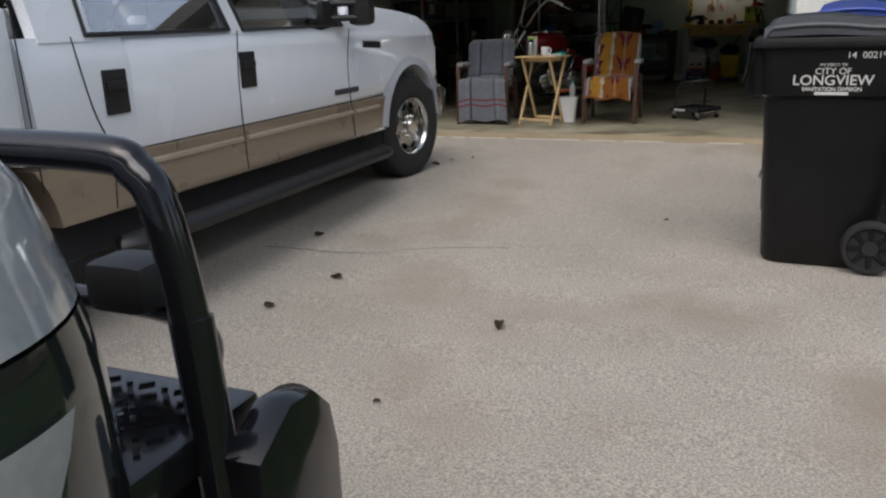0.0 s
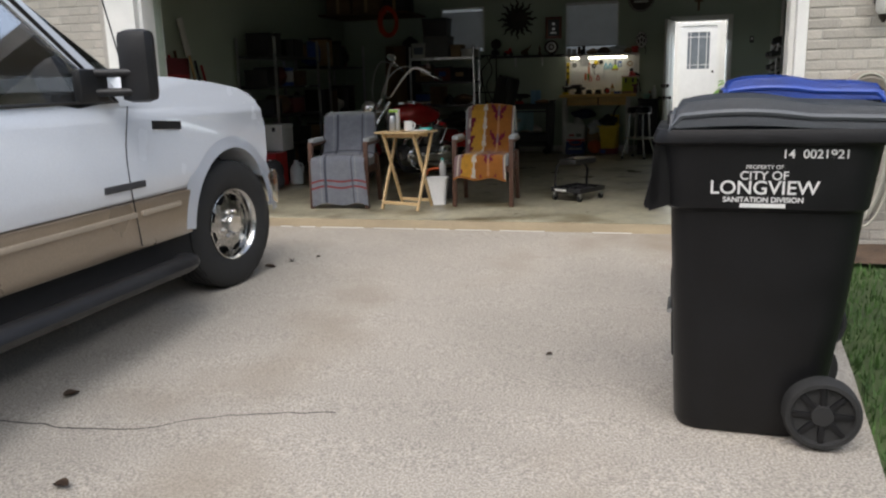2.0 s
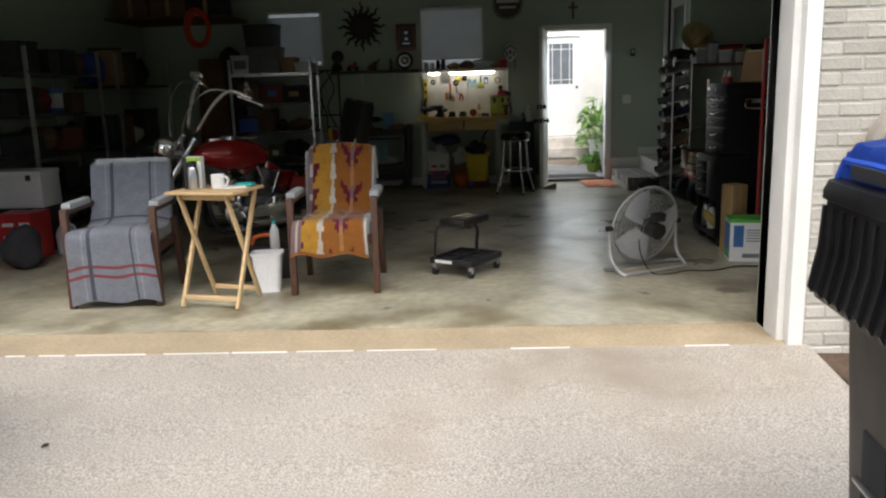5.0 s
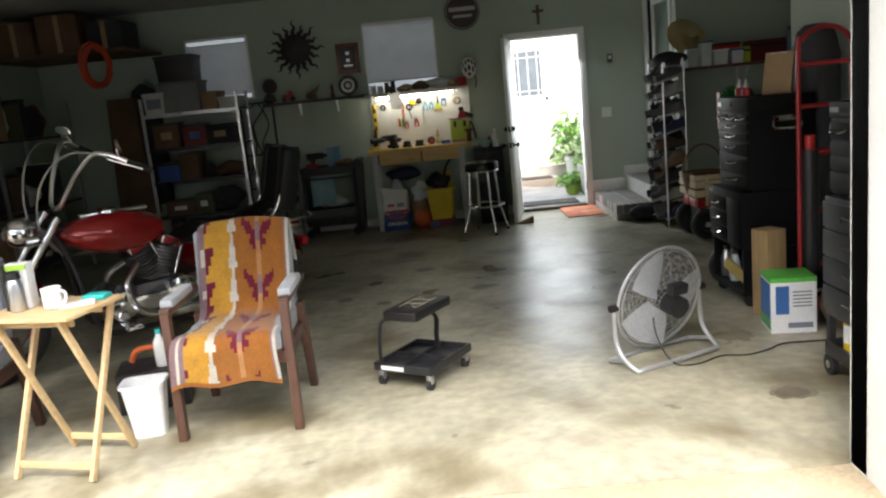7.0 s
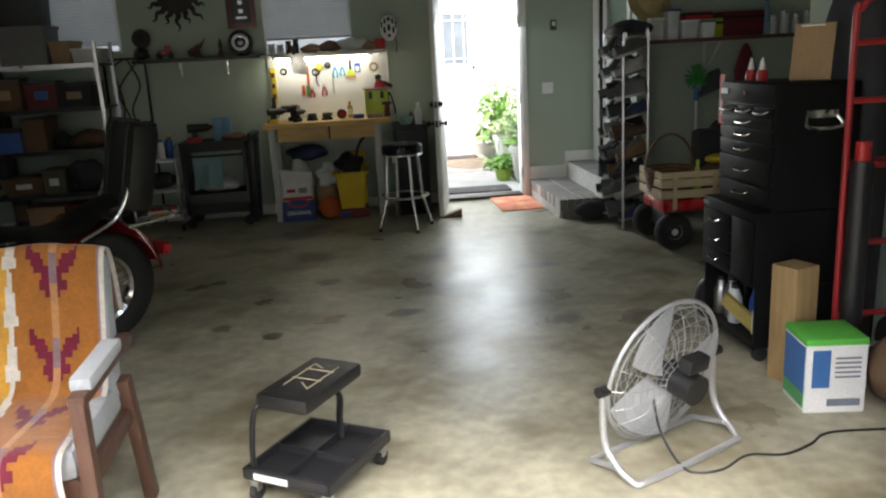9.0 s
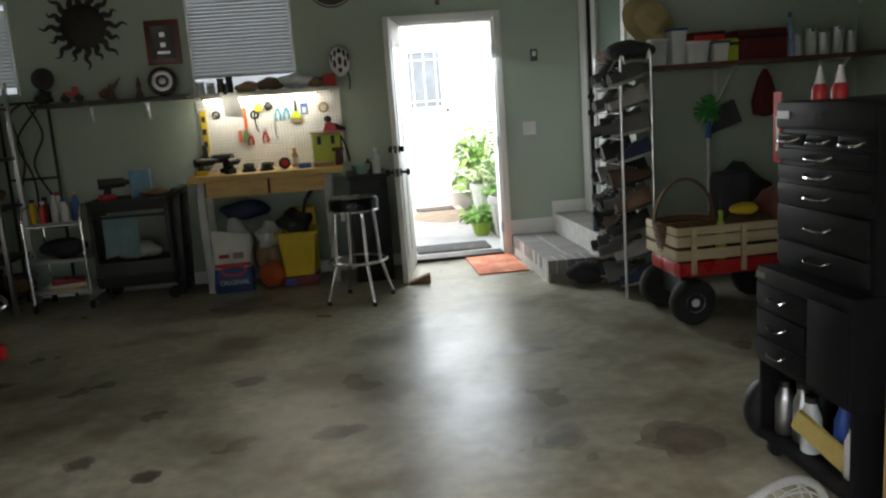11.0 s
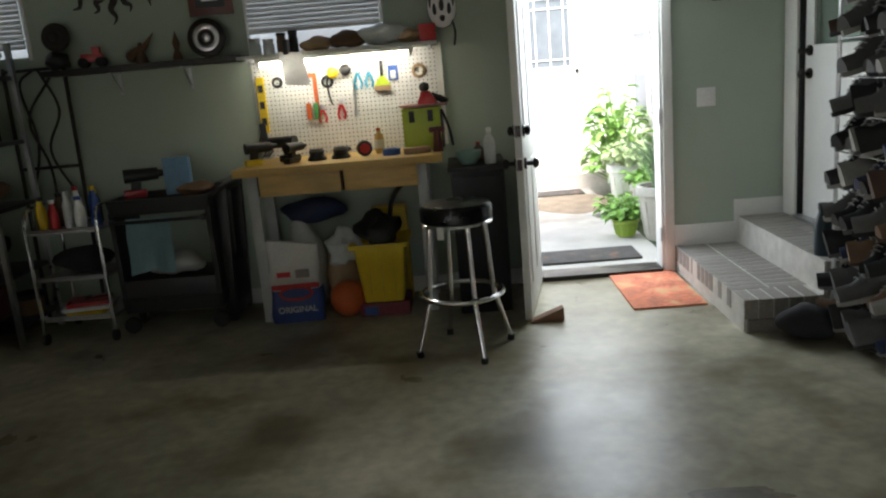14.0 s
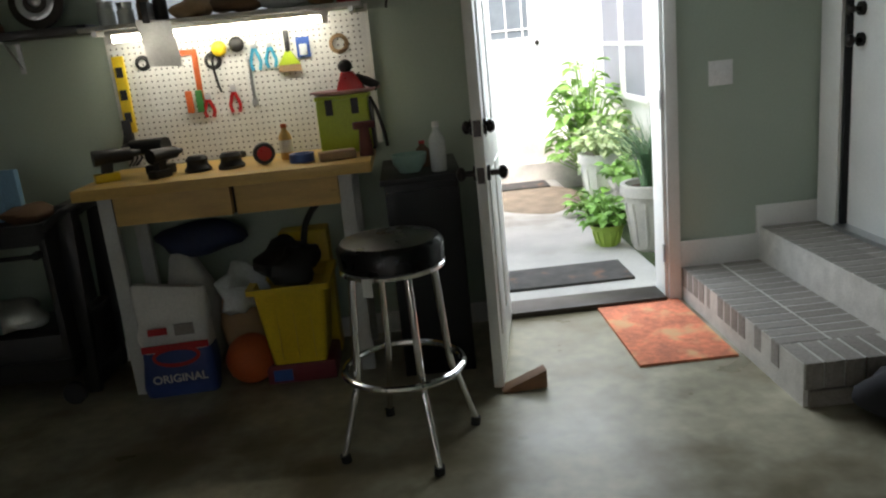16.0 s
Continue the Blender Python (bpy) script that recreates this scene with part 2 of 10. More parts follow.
for i in range(len(GX) - 1):
    for j in range(len(GY) - 1):
        bm.faces.new((grid[i][j], grid[i + 1][j], grid[i + 1][j + 1], grid[i][j + 1]))
structure(part("ground", bm, SOIL), "green lawn and bare soil round the house", "ground")

bm = bmesh.new()
YS = [-30, -16, -10, -7, -5, -3, -1.5, -0.25]
edge = [0.45, 0.50, 0.52, 0.53, 0.62, 0.87, 1.03, 1.12]
top = [[bm.verts.new((x, y, drive_z(y))) for y in YS] for x in (-6.0, -4.0, -2.0, 0.0)] + [[bm.verts.new((e, y, drive_z(y))) for y, e in zip(YS, edge)]]
low = [bm.verts.new((e, y, drive_z(y) - 0.10)) for y, e in zip(YS, edge)]
for i in range(4):
    for j in range(len(YS) - 1):
        bm.faces.new((top[i][j], top[i + 1][j], top[i + 1][j + 1], top[i][j + 1]))
for j in range(len(YS) - 1):
    bm.faces.new((top[4][j], low[j], low[j + 1], top[4][j + 1]))
structure(part("driveway", bm, CONCRETE_OUT), "tan exposed-aggregate concrete driveway with a fine crack", "driveway")

bm = bmesh.new()
prism(bm, [(-0.25, -0.2), (-0.25, -0.016), (0.085, -0.004), (0.085, -0.2)], -4.66, 1.06, m=Matrix.Rotation(radians(90), 4, "Z") @ Matrix.Scale(-1, 4, (0, 1, 0)))
structure(part("apron", bm, APRON), "stained yellowish concrete lip at the garage opening", "threshold")
structure(boxes("floor", [span(LEFT - 0.1, ALCOVE_X, 0.09, BACK + 0.12, -0.2, 0.0)], FLOOR), "sealed stained concrete garage floor with a dull shine", "floor")

# ---------------------------------------------------------------- shell of the garage
wall("wall_north", [(LEFT - 0.15, DOOR_L, BACK, BACK + 0.15, 0, CEILING), (DOOR_L, DOOR_R, BACK, BACK + 0.15, DOOR_H, CEILING),
                    (DOOR_R, RIGHT + 0.12, BACK, BACK + 0.15, 0, CEILING)], WALL, "sage green painted wall")
wall("wall_west", [(LEFT - 0.15, LEFT, 0.0, BACK, 0, CEILING)], WALL, "sage green painted side wall")
wall("wall_house", [(RIGHT, RIGHT + 0.12, 6.62, BACK, 0, CEILING), (RIGHT, RIGHT + 0.12, RETURN_Y, 5.76, 0, CEILING), (RIGHT, RIGHT + 0.12, 5.76, 6.62, 2.38, CEILING),
                    (RIGHT, RIGHT + 0.12, 5.76, 6.62, 0, 0.33)], WALL, "sage green painted house wall with a corner")
wall("wall_return", [(RIGHT + 0.12, ALCOVE_X + 0.1, RETURN_Y, RETURN_Y + 0.12, 0, CEILING)], WALL, "sage green painted wall behind the long shelf")
wall("wall_east", [(ALCOVE_X, ALCOVE_X + 0.12, ALCOVE_Y, RETURN_Y, 0, CEILING), (RIGHT, ALCOVE_X + 0.12, ALCOVE_Y - 0.12, ALCOVE_Y, 0, CEILING), (RIGHT, RIGHT + 0.12, 0.0, ALCOVE_Y - 0.12, 0, CEILING)], WALL, "sage green painted side wall")
wall("wall_south", [(LEFT, OPEN_L, -0.02, 0.09, 0, CEILING), (OPEN_R, RIGHT, -0.02, 0.09, 0, CEILING), (OPEN_L, OPEN_R, -0.02, 0.09, OPEN_H, CEILING)], WALL, "sage green painted wall beside the garage opening")
structure(boxes("ceiling", [span(LEFT - 0.15, ALCOVE_X + 0.12, -0.02, BACK + 0.15, CEILING, CEILING + 0.1)], CEIL), "painted garage ceiling, greyed to cut bounced light", "ceiling")

# ---------------------------------------------------------------- pieces of writing
def writing(text, size, material, parent, m, name="lettering", squeeze=1.0, bold=0.0):
    """Letters in the built-in font as a thin mesh; m: their pose under the parent."""
    cu = bpy.data.curves.new(name, "FONT")
    cu.body, cu.size, cu.align_x, cu.align_y, cu.extrude, cu.offset = text, size, "CENTER", "CENTER", 0.0006, bold
    tmp = bpy.data.objects.new("tmp", cu)
    me = bpy.data.meshes.new_from_object(tmp)
    bpy.data.objects.remove(tmp)
    me.materials.clear()
    me.materials.append(material)
    ob = new(name, me)
    ob.parent = parent
    ob.matrix_basis = m @ Matrix.Diagonal((squeeze, 1, 1, 1))
    return ob


INK = mat("white_ink", (0.75, 0.75, 0.74), 0.6, vary=0.05)

# ---------------------------------------------------------------- pickup truck
PAINT = mat("white_car_paint", (0.80, 0.83, 0.88), 0.22, vary=0.03, scale=2, fine=0.02, coat=0.8)
TAN = mat("tan_car_paint", (0.30, 0.235, 0.17), 0.32, metal=0.3, vary=0.06, scale=3, coat=0.6)
TANSTRIP = mat("tan_moulding", (0.40, 0.33, 0.25), 0.45, vary=0.05)
CARGLASS = glass("tinted_window_glass", (0.05, 0.065, 0.065))
CABIN = mat("dark_cabin_trim", (0.05, 0.05, 0.052), 0.8, vary=0.2)
ALU = mat("polished_aluminium", (0.72, 0.71, 0.69), 0.22, 1.0, vary=0.08, scale=12)
GAP = mat("dark_gap", (0.015, 0.015, 0.016), 0.9)
LAMP = mat("lamp_lens", (0.62, 0.62, 0.60), 0.12, vary=0.08, coat=0.6)
YX = Matrix(((0, 1, 0, 0), (1, 0, 0, 0), (0, 0, 1, 0), (0, 0, 0, 1)))   # prism along x, polygon in (y, z)


def arc(cy, cz, r, a0, a1, n=14):
    return [(cy + r * math.cos(radians(a0 + (a1 - a0) * i / n)), cz + r * math.sin(radians(a0 + (a1 - a0) * i / n))) for i in range(n + 1)]


def arch_gap(cy, z, r=0.50, cz=0.39):
    return math.sqrt(max(r * r - (z - cz) ** 2, 0))


def wheel(parent, x, y, z, r=0.405, w=0.27, side=1, steer=0.0):
    m = pose(x, y, z, 0, 0, steer) @ pose(0, 0, 0, 0, 90 * side, 0)
    ob = new("wheel")
    ob.parent, ob.matrix_basis, ob.empty_display_size = parent, m, 0.05
    h = w / 2
    rr = r * 0.555
    bm = bmesh.new()
    tread = []
    for k in range(5):
        z = -h + 0.045 + (w - 0.09) * k / 4
        tread += [(r, z - 0.016), (r, z + 0.012), (r - 0.009, z + 0.015), (r - 0.009, z + 0.020)]
    lathe(bm, [(rr, -h), (r - 0.07, -h - 0.004), (r - 0.03, -h + 0.006), (r - 0.008, -h + 0.02)] + tread + [(r - 0.008, h - 0.02), (r - 0.03, h - 0.006), (r - 0.07, h + 0.004), (r - 0.10, h + 0.006), (rr + 0.02, h), (rr, h - 0.012), (rr - 0.01, 0), (rr, -h)], 64, caps=False)
    # shoulder blocks pressed into the rubber
    for v in bm.verts:
        d = math.hypot(v.co.x, v.co.y)
        if d > r - 0.012 and abs(v.co.z) > h * 0.62 and int(round(math.atan2(v.co.y, v.co.x) / (2 * math.pi) * 64)) % 2:
            v.co.x *= 1 - 0.008 / d
            v.co.y *= 1 - 0.008 / d
    part("tyre", bm, RUBBER, ob)
    # dished rim with eight holes
    bm = bmesh.new()
    lathe(bm, [(rr, h - 0.004), (rr - 0.004, h - 0.002), (rr - 0.014, h - 0.012), (rr - 0.022, h - 0.045), (rr - 0.024, -0.02)], 48, caps=False)
    nA, radii = 64, [rr - 0.022, rr - 0.032, rr - 0.046, rr - 0.062, rr - 0.076, 0.098, 0.080, 0.062]
    depth = [h - 0.055, h - 0.060, h - 0.056, h - 0.048, h - 0.042, h - 0.036, h - 0.034, h - 0.034]
    g = []
    for j, (q, z) in enumerate(zip(radii, depth)):
        ring = []
        for k in range(nA):
            a = 2 * math.pi * k / nA
            ring.append(bm.verts.new((q * math.cos(a), q * math.sin(a), z)))
        g.append(ring)
    faces = []
    for j in range(len(radii) - 1):
        for k in range(nA):
            off = (k + 0.5) % 8
            hole = (1 <= j <= 3) and (2.0 if j != 2 else 1.0) < off < (6.0 if j != 2 else 7.0)
            if not hole:
                faces.append(bm.faces.new((g[j][k], g[j][(k + 1) % nA], g[j + 1][(k + 1) % nA], g[j + 1][k])))
    bmesh.ops.solidify(bm, geom=faces, thickness=0.014)
    lathe(bm, [(0.064, h - 0.035), (0.062, h - 0.008), (0.052, h + 0.004), (0.0, h + 0.006)], 30, caps=False)
    rim = part("rim", bm, ALU, ob, "polished aluminium rim with eight holes")
    for k in range(8):
        a = 2 * math.pi * k / 8 + 0.39
        bm = bmesh.new()
        rod(bm, (0.08 * math.cos(a), 0.08 * math.sin(a), h - 0.035), (0.08 * math.cos(a), 0.08 * math.sin(a), h - 0.016), 0.010, n=6)
        part("lug_nut", bm, CHROME, rim)
    bm = bmesh.new()
    lathe(bm, [(0.0, 0.0), (rr - 0.028, 0.0), (rr - 0.028, -0.02), (0.0, -0.02)], 28)
    part("brake_drum", bm, GAP, ob)
    return ob


def shoulder(bm):
    """Leans the body's sides inwards above the shoulder line."""
    for z in (0.80, 1.105, 1.135):
        bmesh.ops.bisect_plane(bm, geom=bm.verts[:] + bm.edges[:] + bm.faces[:], plane_co=(0, 0, z), plane_no=(0, 0, 1))
    for v in bm.verts:
        z = v.co.z
        d = 0.010 * max(0.0, min(1.0, (0.80 - z) / 0.11)) + (0.016 * min(1.0, (z - 1.105) / 0.03) + 0.22 * max(0.0, z - 1.135) if z > 1.105 else 0.0)
        v.co.x -= math.copysign(d, v.co.x)


def pickup():
    t = thing("pickup_truck", (-3.50, -2.04, drive_z(-2.04)), "white crew-cab pickup with tan lower panels parked on the driveway", "truck")
    W = 0.975
    R1, R2 = 0.0, -3.98
    # lower tan panels, with the arches cut out
    z0, zt = 0.44, 0.69
    a0, a1 = arch_gap(0, z0), arch_gap(0, zt)
    bm = bmesh.new()
    side = [(R1 - a0, z0)] + [(y, z) for y, z in arc(R1, 0.39, 0.50, 174, 143, 5)] + [(R1 - a1, zt), (R2 + a1, zt)] + [(y, z) for y, z in arc(R2, 0.39, 0.50, 37, 6, 5)] + [(R2 + a0, z0)]
    prism(bm, side, -W, W, m=YX, bev=0.012)
    prism(bm, [(R2 - a0, z0), (R2 - a1, zt), (-5.55, zt), (-5.55, z0)], -W, W, m=YX, bev=0.012)
    part("lower_panel", bm, TAN, t, "tan painted lower body panels")
    # upper body
    bm = bmesh.new()
    front = [(0.47, 0.60), (0.49, 0.80), (0.49, 0.98), (0.475, 1.09), (0.44, 1.165), (0.37, 1.21), (0.22, 1.245), (-0.1, 1.285), (-0.5, 1.315), (-0.92, 1.33)]
    poly = ([(R1 + 0.46, 0.60)] + arc(R1, 0.39, 0.50, 25, 143, 16) + [(-3.0, zt), (-3.0, 1.19), (-1.42, 1.19), (-1.30, 1.17), (-1.02, 1.17)] + front[::-1])
    prism(bm, poly, -W, W, m=YX, bev=0.03)
    shoulder(bm)
    part("front_body", bm, PAINT, t, "white fenders, hood and front doors")
    bm = bmesh.new()
    prism(bm, [(-3.0, zt), (-3.44, zt), (-3.52, 0.75), (-3.55, 1.19), (-3.0, 1.19)], -W + 0.002, W - 0.002, m=YX, bev=0.0)
    shoulder(bm)
    part("rear_cab_body", bm, PAINT, t)
    bm = bmesh.new()
    poly = [(-3.575, 0.72)] + [(y, z) for y, z in arc(R2, 0.39, 0.50, 40, 143, 14)] + [(-5.55, zt), (-5.55, 1.30), (-3.575, 1.30)]
    prism(bm, poly, -W, W, m=YX, bev=0.02)
    box(bm, (0, -4.56, 1.305), (1.86, 1.9, 0.03))
    part("cargo_bed", bm, PAINT, t)
    # raised centre of the hood
    bm = bmesh.new()
    g = sheet(bm, 10, 8, lambda u, v: Vector((-0.62 + 1.24 * u, -0.88 + 1.15 * v, 1.335 - 0.10 * max(v - 0.25, 0) ** 1.7 + 0.045 * math.sin(math.pi * u) ** 0.6)), 0.05)
    part("hood_bulge", bm, PAINT, t)
    # roof and pillars
    bm = bmesh.new()
    g = sheet(bm, 12, 10, lambda u, v: Vector(((u - 0.5) * 1.56, -1.72 - 1.74 * v, 1.86 + 0.07 * math.sin(math.pi * u) ** 0.45 * (0.75 + 0.25 * math.sin(math.pi * v)))), 0.045)
    part("roof", bm, PAINT, t)
    for sx in (-1, 1):
        for nm, (y0, y1, w0) in {"front_pillar": (-0.95, -1.76, 0.06), "centre_pillar": (-2.16, -2.34, 0.055), "rear_pillar": (-3.30, -3.30, 0.14)}.items():
            bm = bmesh.new()
            lo, hi = Vector((sx * 0.955, y0, 1.17)), Vector((sx * 0.775, y1, 1.87))
            q = []
            for p in (lo, hi):
                for dx, dy in ((0, -w0), (0, w0), (-sx * 0.06, w0), (-sx * 0.06, -w0)):
                    q.append(bm.verts.new(p + Vector((dx, dy, 0))))
            for k in range(4):
                bm.faces.new((q[k], q[(k + 1) % 4], q[4 + (k + 1) % 4], q[4 + k]))
            bm.faces.new(q[3::-1])
            bm.faces.new(q[4:])
            part(nm, bm, PAINT, t)
        for nm, ys in {"front_window": ((-1.03, -2.12), (-1.74, -2.30)), "rear_window": ((-2.24, -3.20), (-2.40, -3.18))}.items():
            bm = bmesh.new()
            (a, b), (c, d) = ys
            v = [bm.verts.new(p) for p in ((sx * 0.938, a, 1.19), (sx * 0.938, b, 1.19), (sx * 0.765, d, 1.86), (sx * 0.765, c, 1.86))]
            f = bm.faces.new(v)
            bmesh.ops.solidify(bm, geom=[f], thickness=0.006)
            win = part(nm, bm, CARGLASS, t, "tinted side window", smooth=False)
            bm = bmesh.new()
            tube(bm, [Vector((sx * 0.952, a, 1.195)), Vector((sx * 0.952, b, 1.195)), Vector((sx * 0.777, d, 1.86)), Vector((sx * 0.777, c, 1.86))], 0.014, 6, closed=True)
            part("gasket", bm, BLACK, win, "black rubber gasket")
    for nm, a, b in (("windscreen", (0.90, -0.90, 1.30), (0.75, -1.74, 1.87)), ("rear_screen", (0.88, -3.47, 1.19), (0.74, -3.42, 1.87))):
        bm = bmesh.new()
        v = [bm.verts.new(p) for p in (a, (-a[0], a[1], a[2]), (-b[0], b[1], b[2]), b)]
        bmesh.ops.solidify(bm, geom=[bm.faces.new(v)], thickness=0.006)
        part(nm, bm, CARGLASS, t, smooth=False)
    # cabin
    bm = bmesh.new()
    for x in (-0.45, 0.45):
        bm = bmesh.new()
        box(bm, (x, -1.95, 1.20), (0.50, 0.14, 0.72), bev=0.05)
        seat = part("front_seat", bm, CABIN, t)
        bm = bmesh.new()
        box(bm, (x, -1.98, 1.645), (0.26, 0.10, 0.17), bev=0.04)
        part("headrest", bm, CABIN, seat)
    bm = bmesh.new()
    box(bm, (0, -3.05, 1.15), (1.5, 0.16, 0.62), bev=0.05)
    part("rear_seat", bm, CABIN, t)
    bm = bmesh.new()
    box(bm, (0, -1.15, 1.17), (1.7, 0.40, 0.16), bev=0.05)
    part("dashboard", bm, CABIN, t)
    bm = bmesh.new()
    tube(bm, [Vector((-0.42 + 0.19 * math.cos(a * math.pi / 10), -1.42 + 0.06 * math.sin(a * math.pi / 10), 1.28 + 0.18 * math.sin(a * math.pi / 10))) for a in range(20)], 0.014, 6, closed=True)
    part("steering_wheel", bm, BLACK, t)
    # seams, handles, badges, moulding
    for sx in (-1, 1):
        X = sx * (W + 0.001)
        for nm, pts in {"door_seam": [(-0.98, 1.17), (-1.03, 0.9), (-0.98, 0.46)], "door_seam_rear": [(-2.20, 1.19), (-2.23, 0.9), (-2.22, 0.46)], "cab_seam": [(-3.30, 1.19), (-3.24, 0.9), (-3.17, 0.70), (-3.19, 0.46)], "bed_seam": [(-3.56, 1.30), (-3.555, 0.9), (-3.55, 0.6)]}.items():
            bm = bmesh.new()
            tube(bm, smooth_path([(X, y, z) for y, z in pts], 4), 0.0032, 5)
            part("door_seam", bm, GAP, t)
        for y, z in ((-2.14, 0.985), (-3.10, 0.955)):
            bm = bmesh.new()
            box(bm, (X, y, z), (0.016, 0.135, 0.19), bev=0.007)
            h = part("door_handle", bm, BLACK, t, "black recessed handle")
            bm = bmesh.new()
            box(bm, (X + sx * 0.012, y, z + 0.03), (0.02, 0.11, 0.035), bev=0.008)
            part("pull", bm, BLACK, h)
        bm = bmesh.new()
        prism(bm, [(-0.79, 1.045), (-0.79, 1.09), (-0.53, 1.075), (-0.53, 1.03)], X - sx * 0.01, X + sx * 0.006, m=YX)
        part("fender_vent", bm, BLACK, t, "black fender vent")
        bm = bmesh.new()
        box(bm, (X, -1.06, 0.775), (0.012, 0.32, 0.035), bev=0.004)
        part("badge", bm, CABIN, t, "dark badge with plain bar")
        for y0, y1 in ((-0.60, -0.96), (-1.0, -2.20), (-2.24, -3.18)):
            bm = bmesh.new()
            box(bm, (X, (y0 + y1) / 2, 0.625), (0.022, abs(y1 - y0), 0.028), bev=0.008)
            part("side_moulding", bm, TANSTRIP, t)
        bm = bmesh.new()
        # flared lip round the front wheel
        a_ = arc(0, 0.39, 1.0, 2, 172, 28)
        def flare(u, v, sx=sx):
            cy, cz = a_[min(int(u * 28 + 0.5), 28)]
            r_ = 0.492 + 0.105 * v
            out = 0.020 * (1 - v) ** 1.4
            return Vector((sx * (W - 0.004 + out), r_ * cy, 0.39 + r_ * (cz - 0.39)))
        sheet(bm, 28, 6, flare, 0.012)
        part("wheel_arch_flare", bm, PAINT, t, "white flared wheel arch")
        bm = bmesh.new()
        tube(bm, smooth_path([(sx * 0.99, -0.62, 0.30), (sx * 1.07, -0.78, 0.315), (sx * 1.08, -1.1, 0.32), (sx * 1.08, -3.0, 0.32), (sx * 1.03, -3.25, 0.31)], 5), 0.075, 12, flat=0.62)
        part("running_board", bm, BLACK, t, "black tubular running board")
        bm = bmesh.new()
        box(bm, (sx * 1.13, -1.08, 1.36), (0.17, 0.10, 0.34), bev=0.045)
        mir = part("side_mirror", bm, BLACK, t, "tall black towing mirror")
        bm = bmesh.new()
        for dz in (1.24, 1.33):
            rod(bm, (sx * 0.93, -1.20, dz), (sx * 1.14, -1.10, dz), 0.02)
        box(bm, (sx * 0.95, -1.20, 1.27), (0.05, 0.2, 0.16), bev=0.02)
        part("mirror_arm", bm, BLACK, mir)
        bm = bmesh.new()
        box(bm, (sx * 0.80, 0.46, 0.86), (0.32, 0.10, 0.22), bev=0.03)
        part("headlight", bm, LAMP, t, "clear headlight")
        for y in (R1, R2):
            wheel(t, sx * 0.845, y, 0.403, side=sx, steer=-9.0 if y > -1 else 0.0)
    # Near-black boxes put shade in the wheel wells and block light underneath.
    bm = bmesh.new()
    box(bm, (0, 0, 0.55), (1.45, 0.8, 0.5))
    box(bm, (0, R2, 0.55), (1.45, 0.8, 0.5))
    box(bm, (0, -2.45, 0.37), (1.78, 6.0, 0.20))
    box(bm, (0, -2.0, 0.30), (1.2, 3.4, 0.12))
    part("chassis", bm, GAP, t)
    bm = bmesh.new()
    box(bm, (0, 0.56, 0.56), (1.96, 0.18, 0.26), bev=0.05)
    for sx in (-1, 1):
        box(bm, (sx * 0.93, 0.46, 0.56), (0.10, 0.20, 0.24), bev=0.04)
    part("bumper", bm, CHROME, t, "chrome front bumper")
    bm = bmesh.new()
    box(bm, (0, 0.52, 0.90), (1.20, 0.06, 0.30), bev=0.02)
    part("grille", bm, CHROME, t)
    bm = bmesh.new()
    box(bm, (0, 0.50, 0.42), (1.80, 0.10, 0.12), bev=0.03)
    part("air_dam", bm, BLACK, t)
    rods("antenna", [((0.78, -0.70, 1.32), (0.72, -0.86, 2.1), 0.004)], BLACK, t)
    return t


pickup()

# ---------------------------------------------------------------- truck corner with a brush guard
GUARD = mat("black_powder_coat", (0.008, 0.008, 0.010), 0.16, vary=0.1, scale=10, coat=0.4)
# Hood is the fender's green paint; reflected sky is put into this colour.
SKYTINT = mat("sky_tinted_car_paint", (0.55, 0.58, 0.60), 0.14, metal=0.35, vary=0.05, coat=0.8)
GREENP = mat("dark_green_car_paint", (0.022, 0.030, 0.027), 0.12, metal=0.3, vary=0.08, coat=0.8)


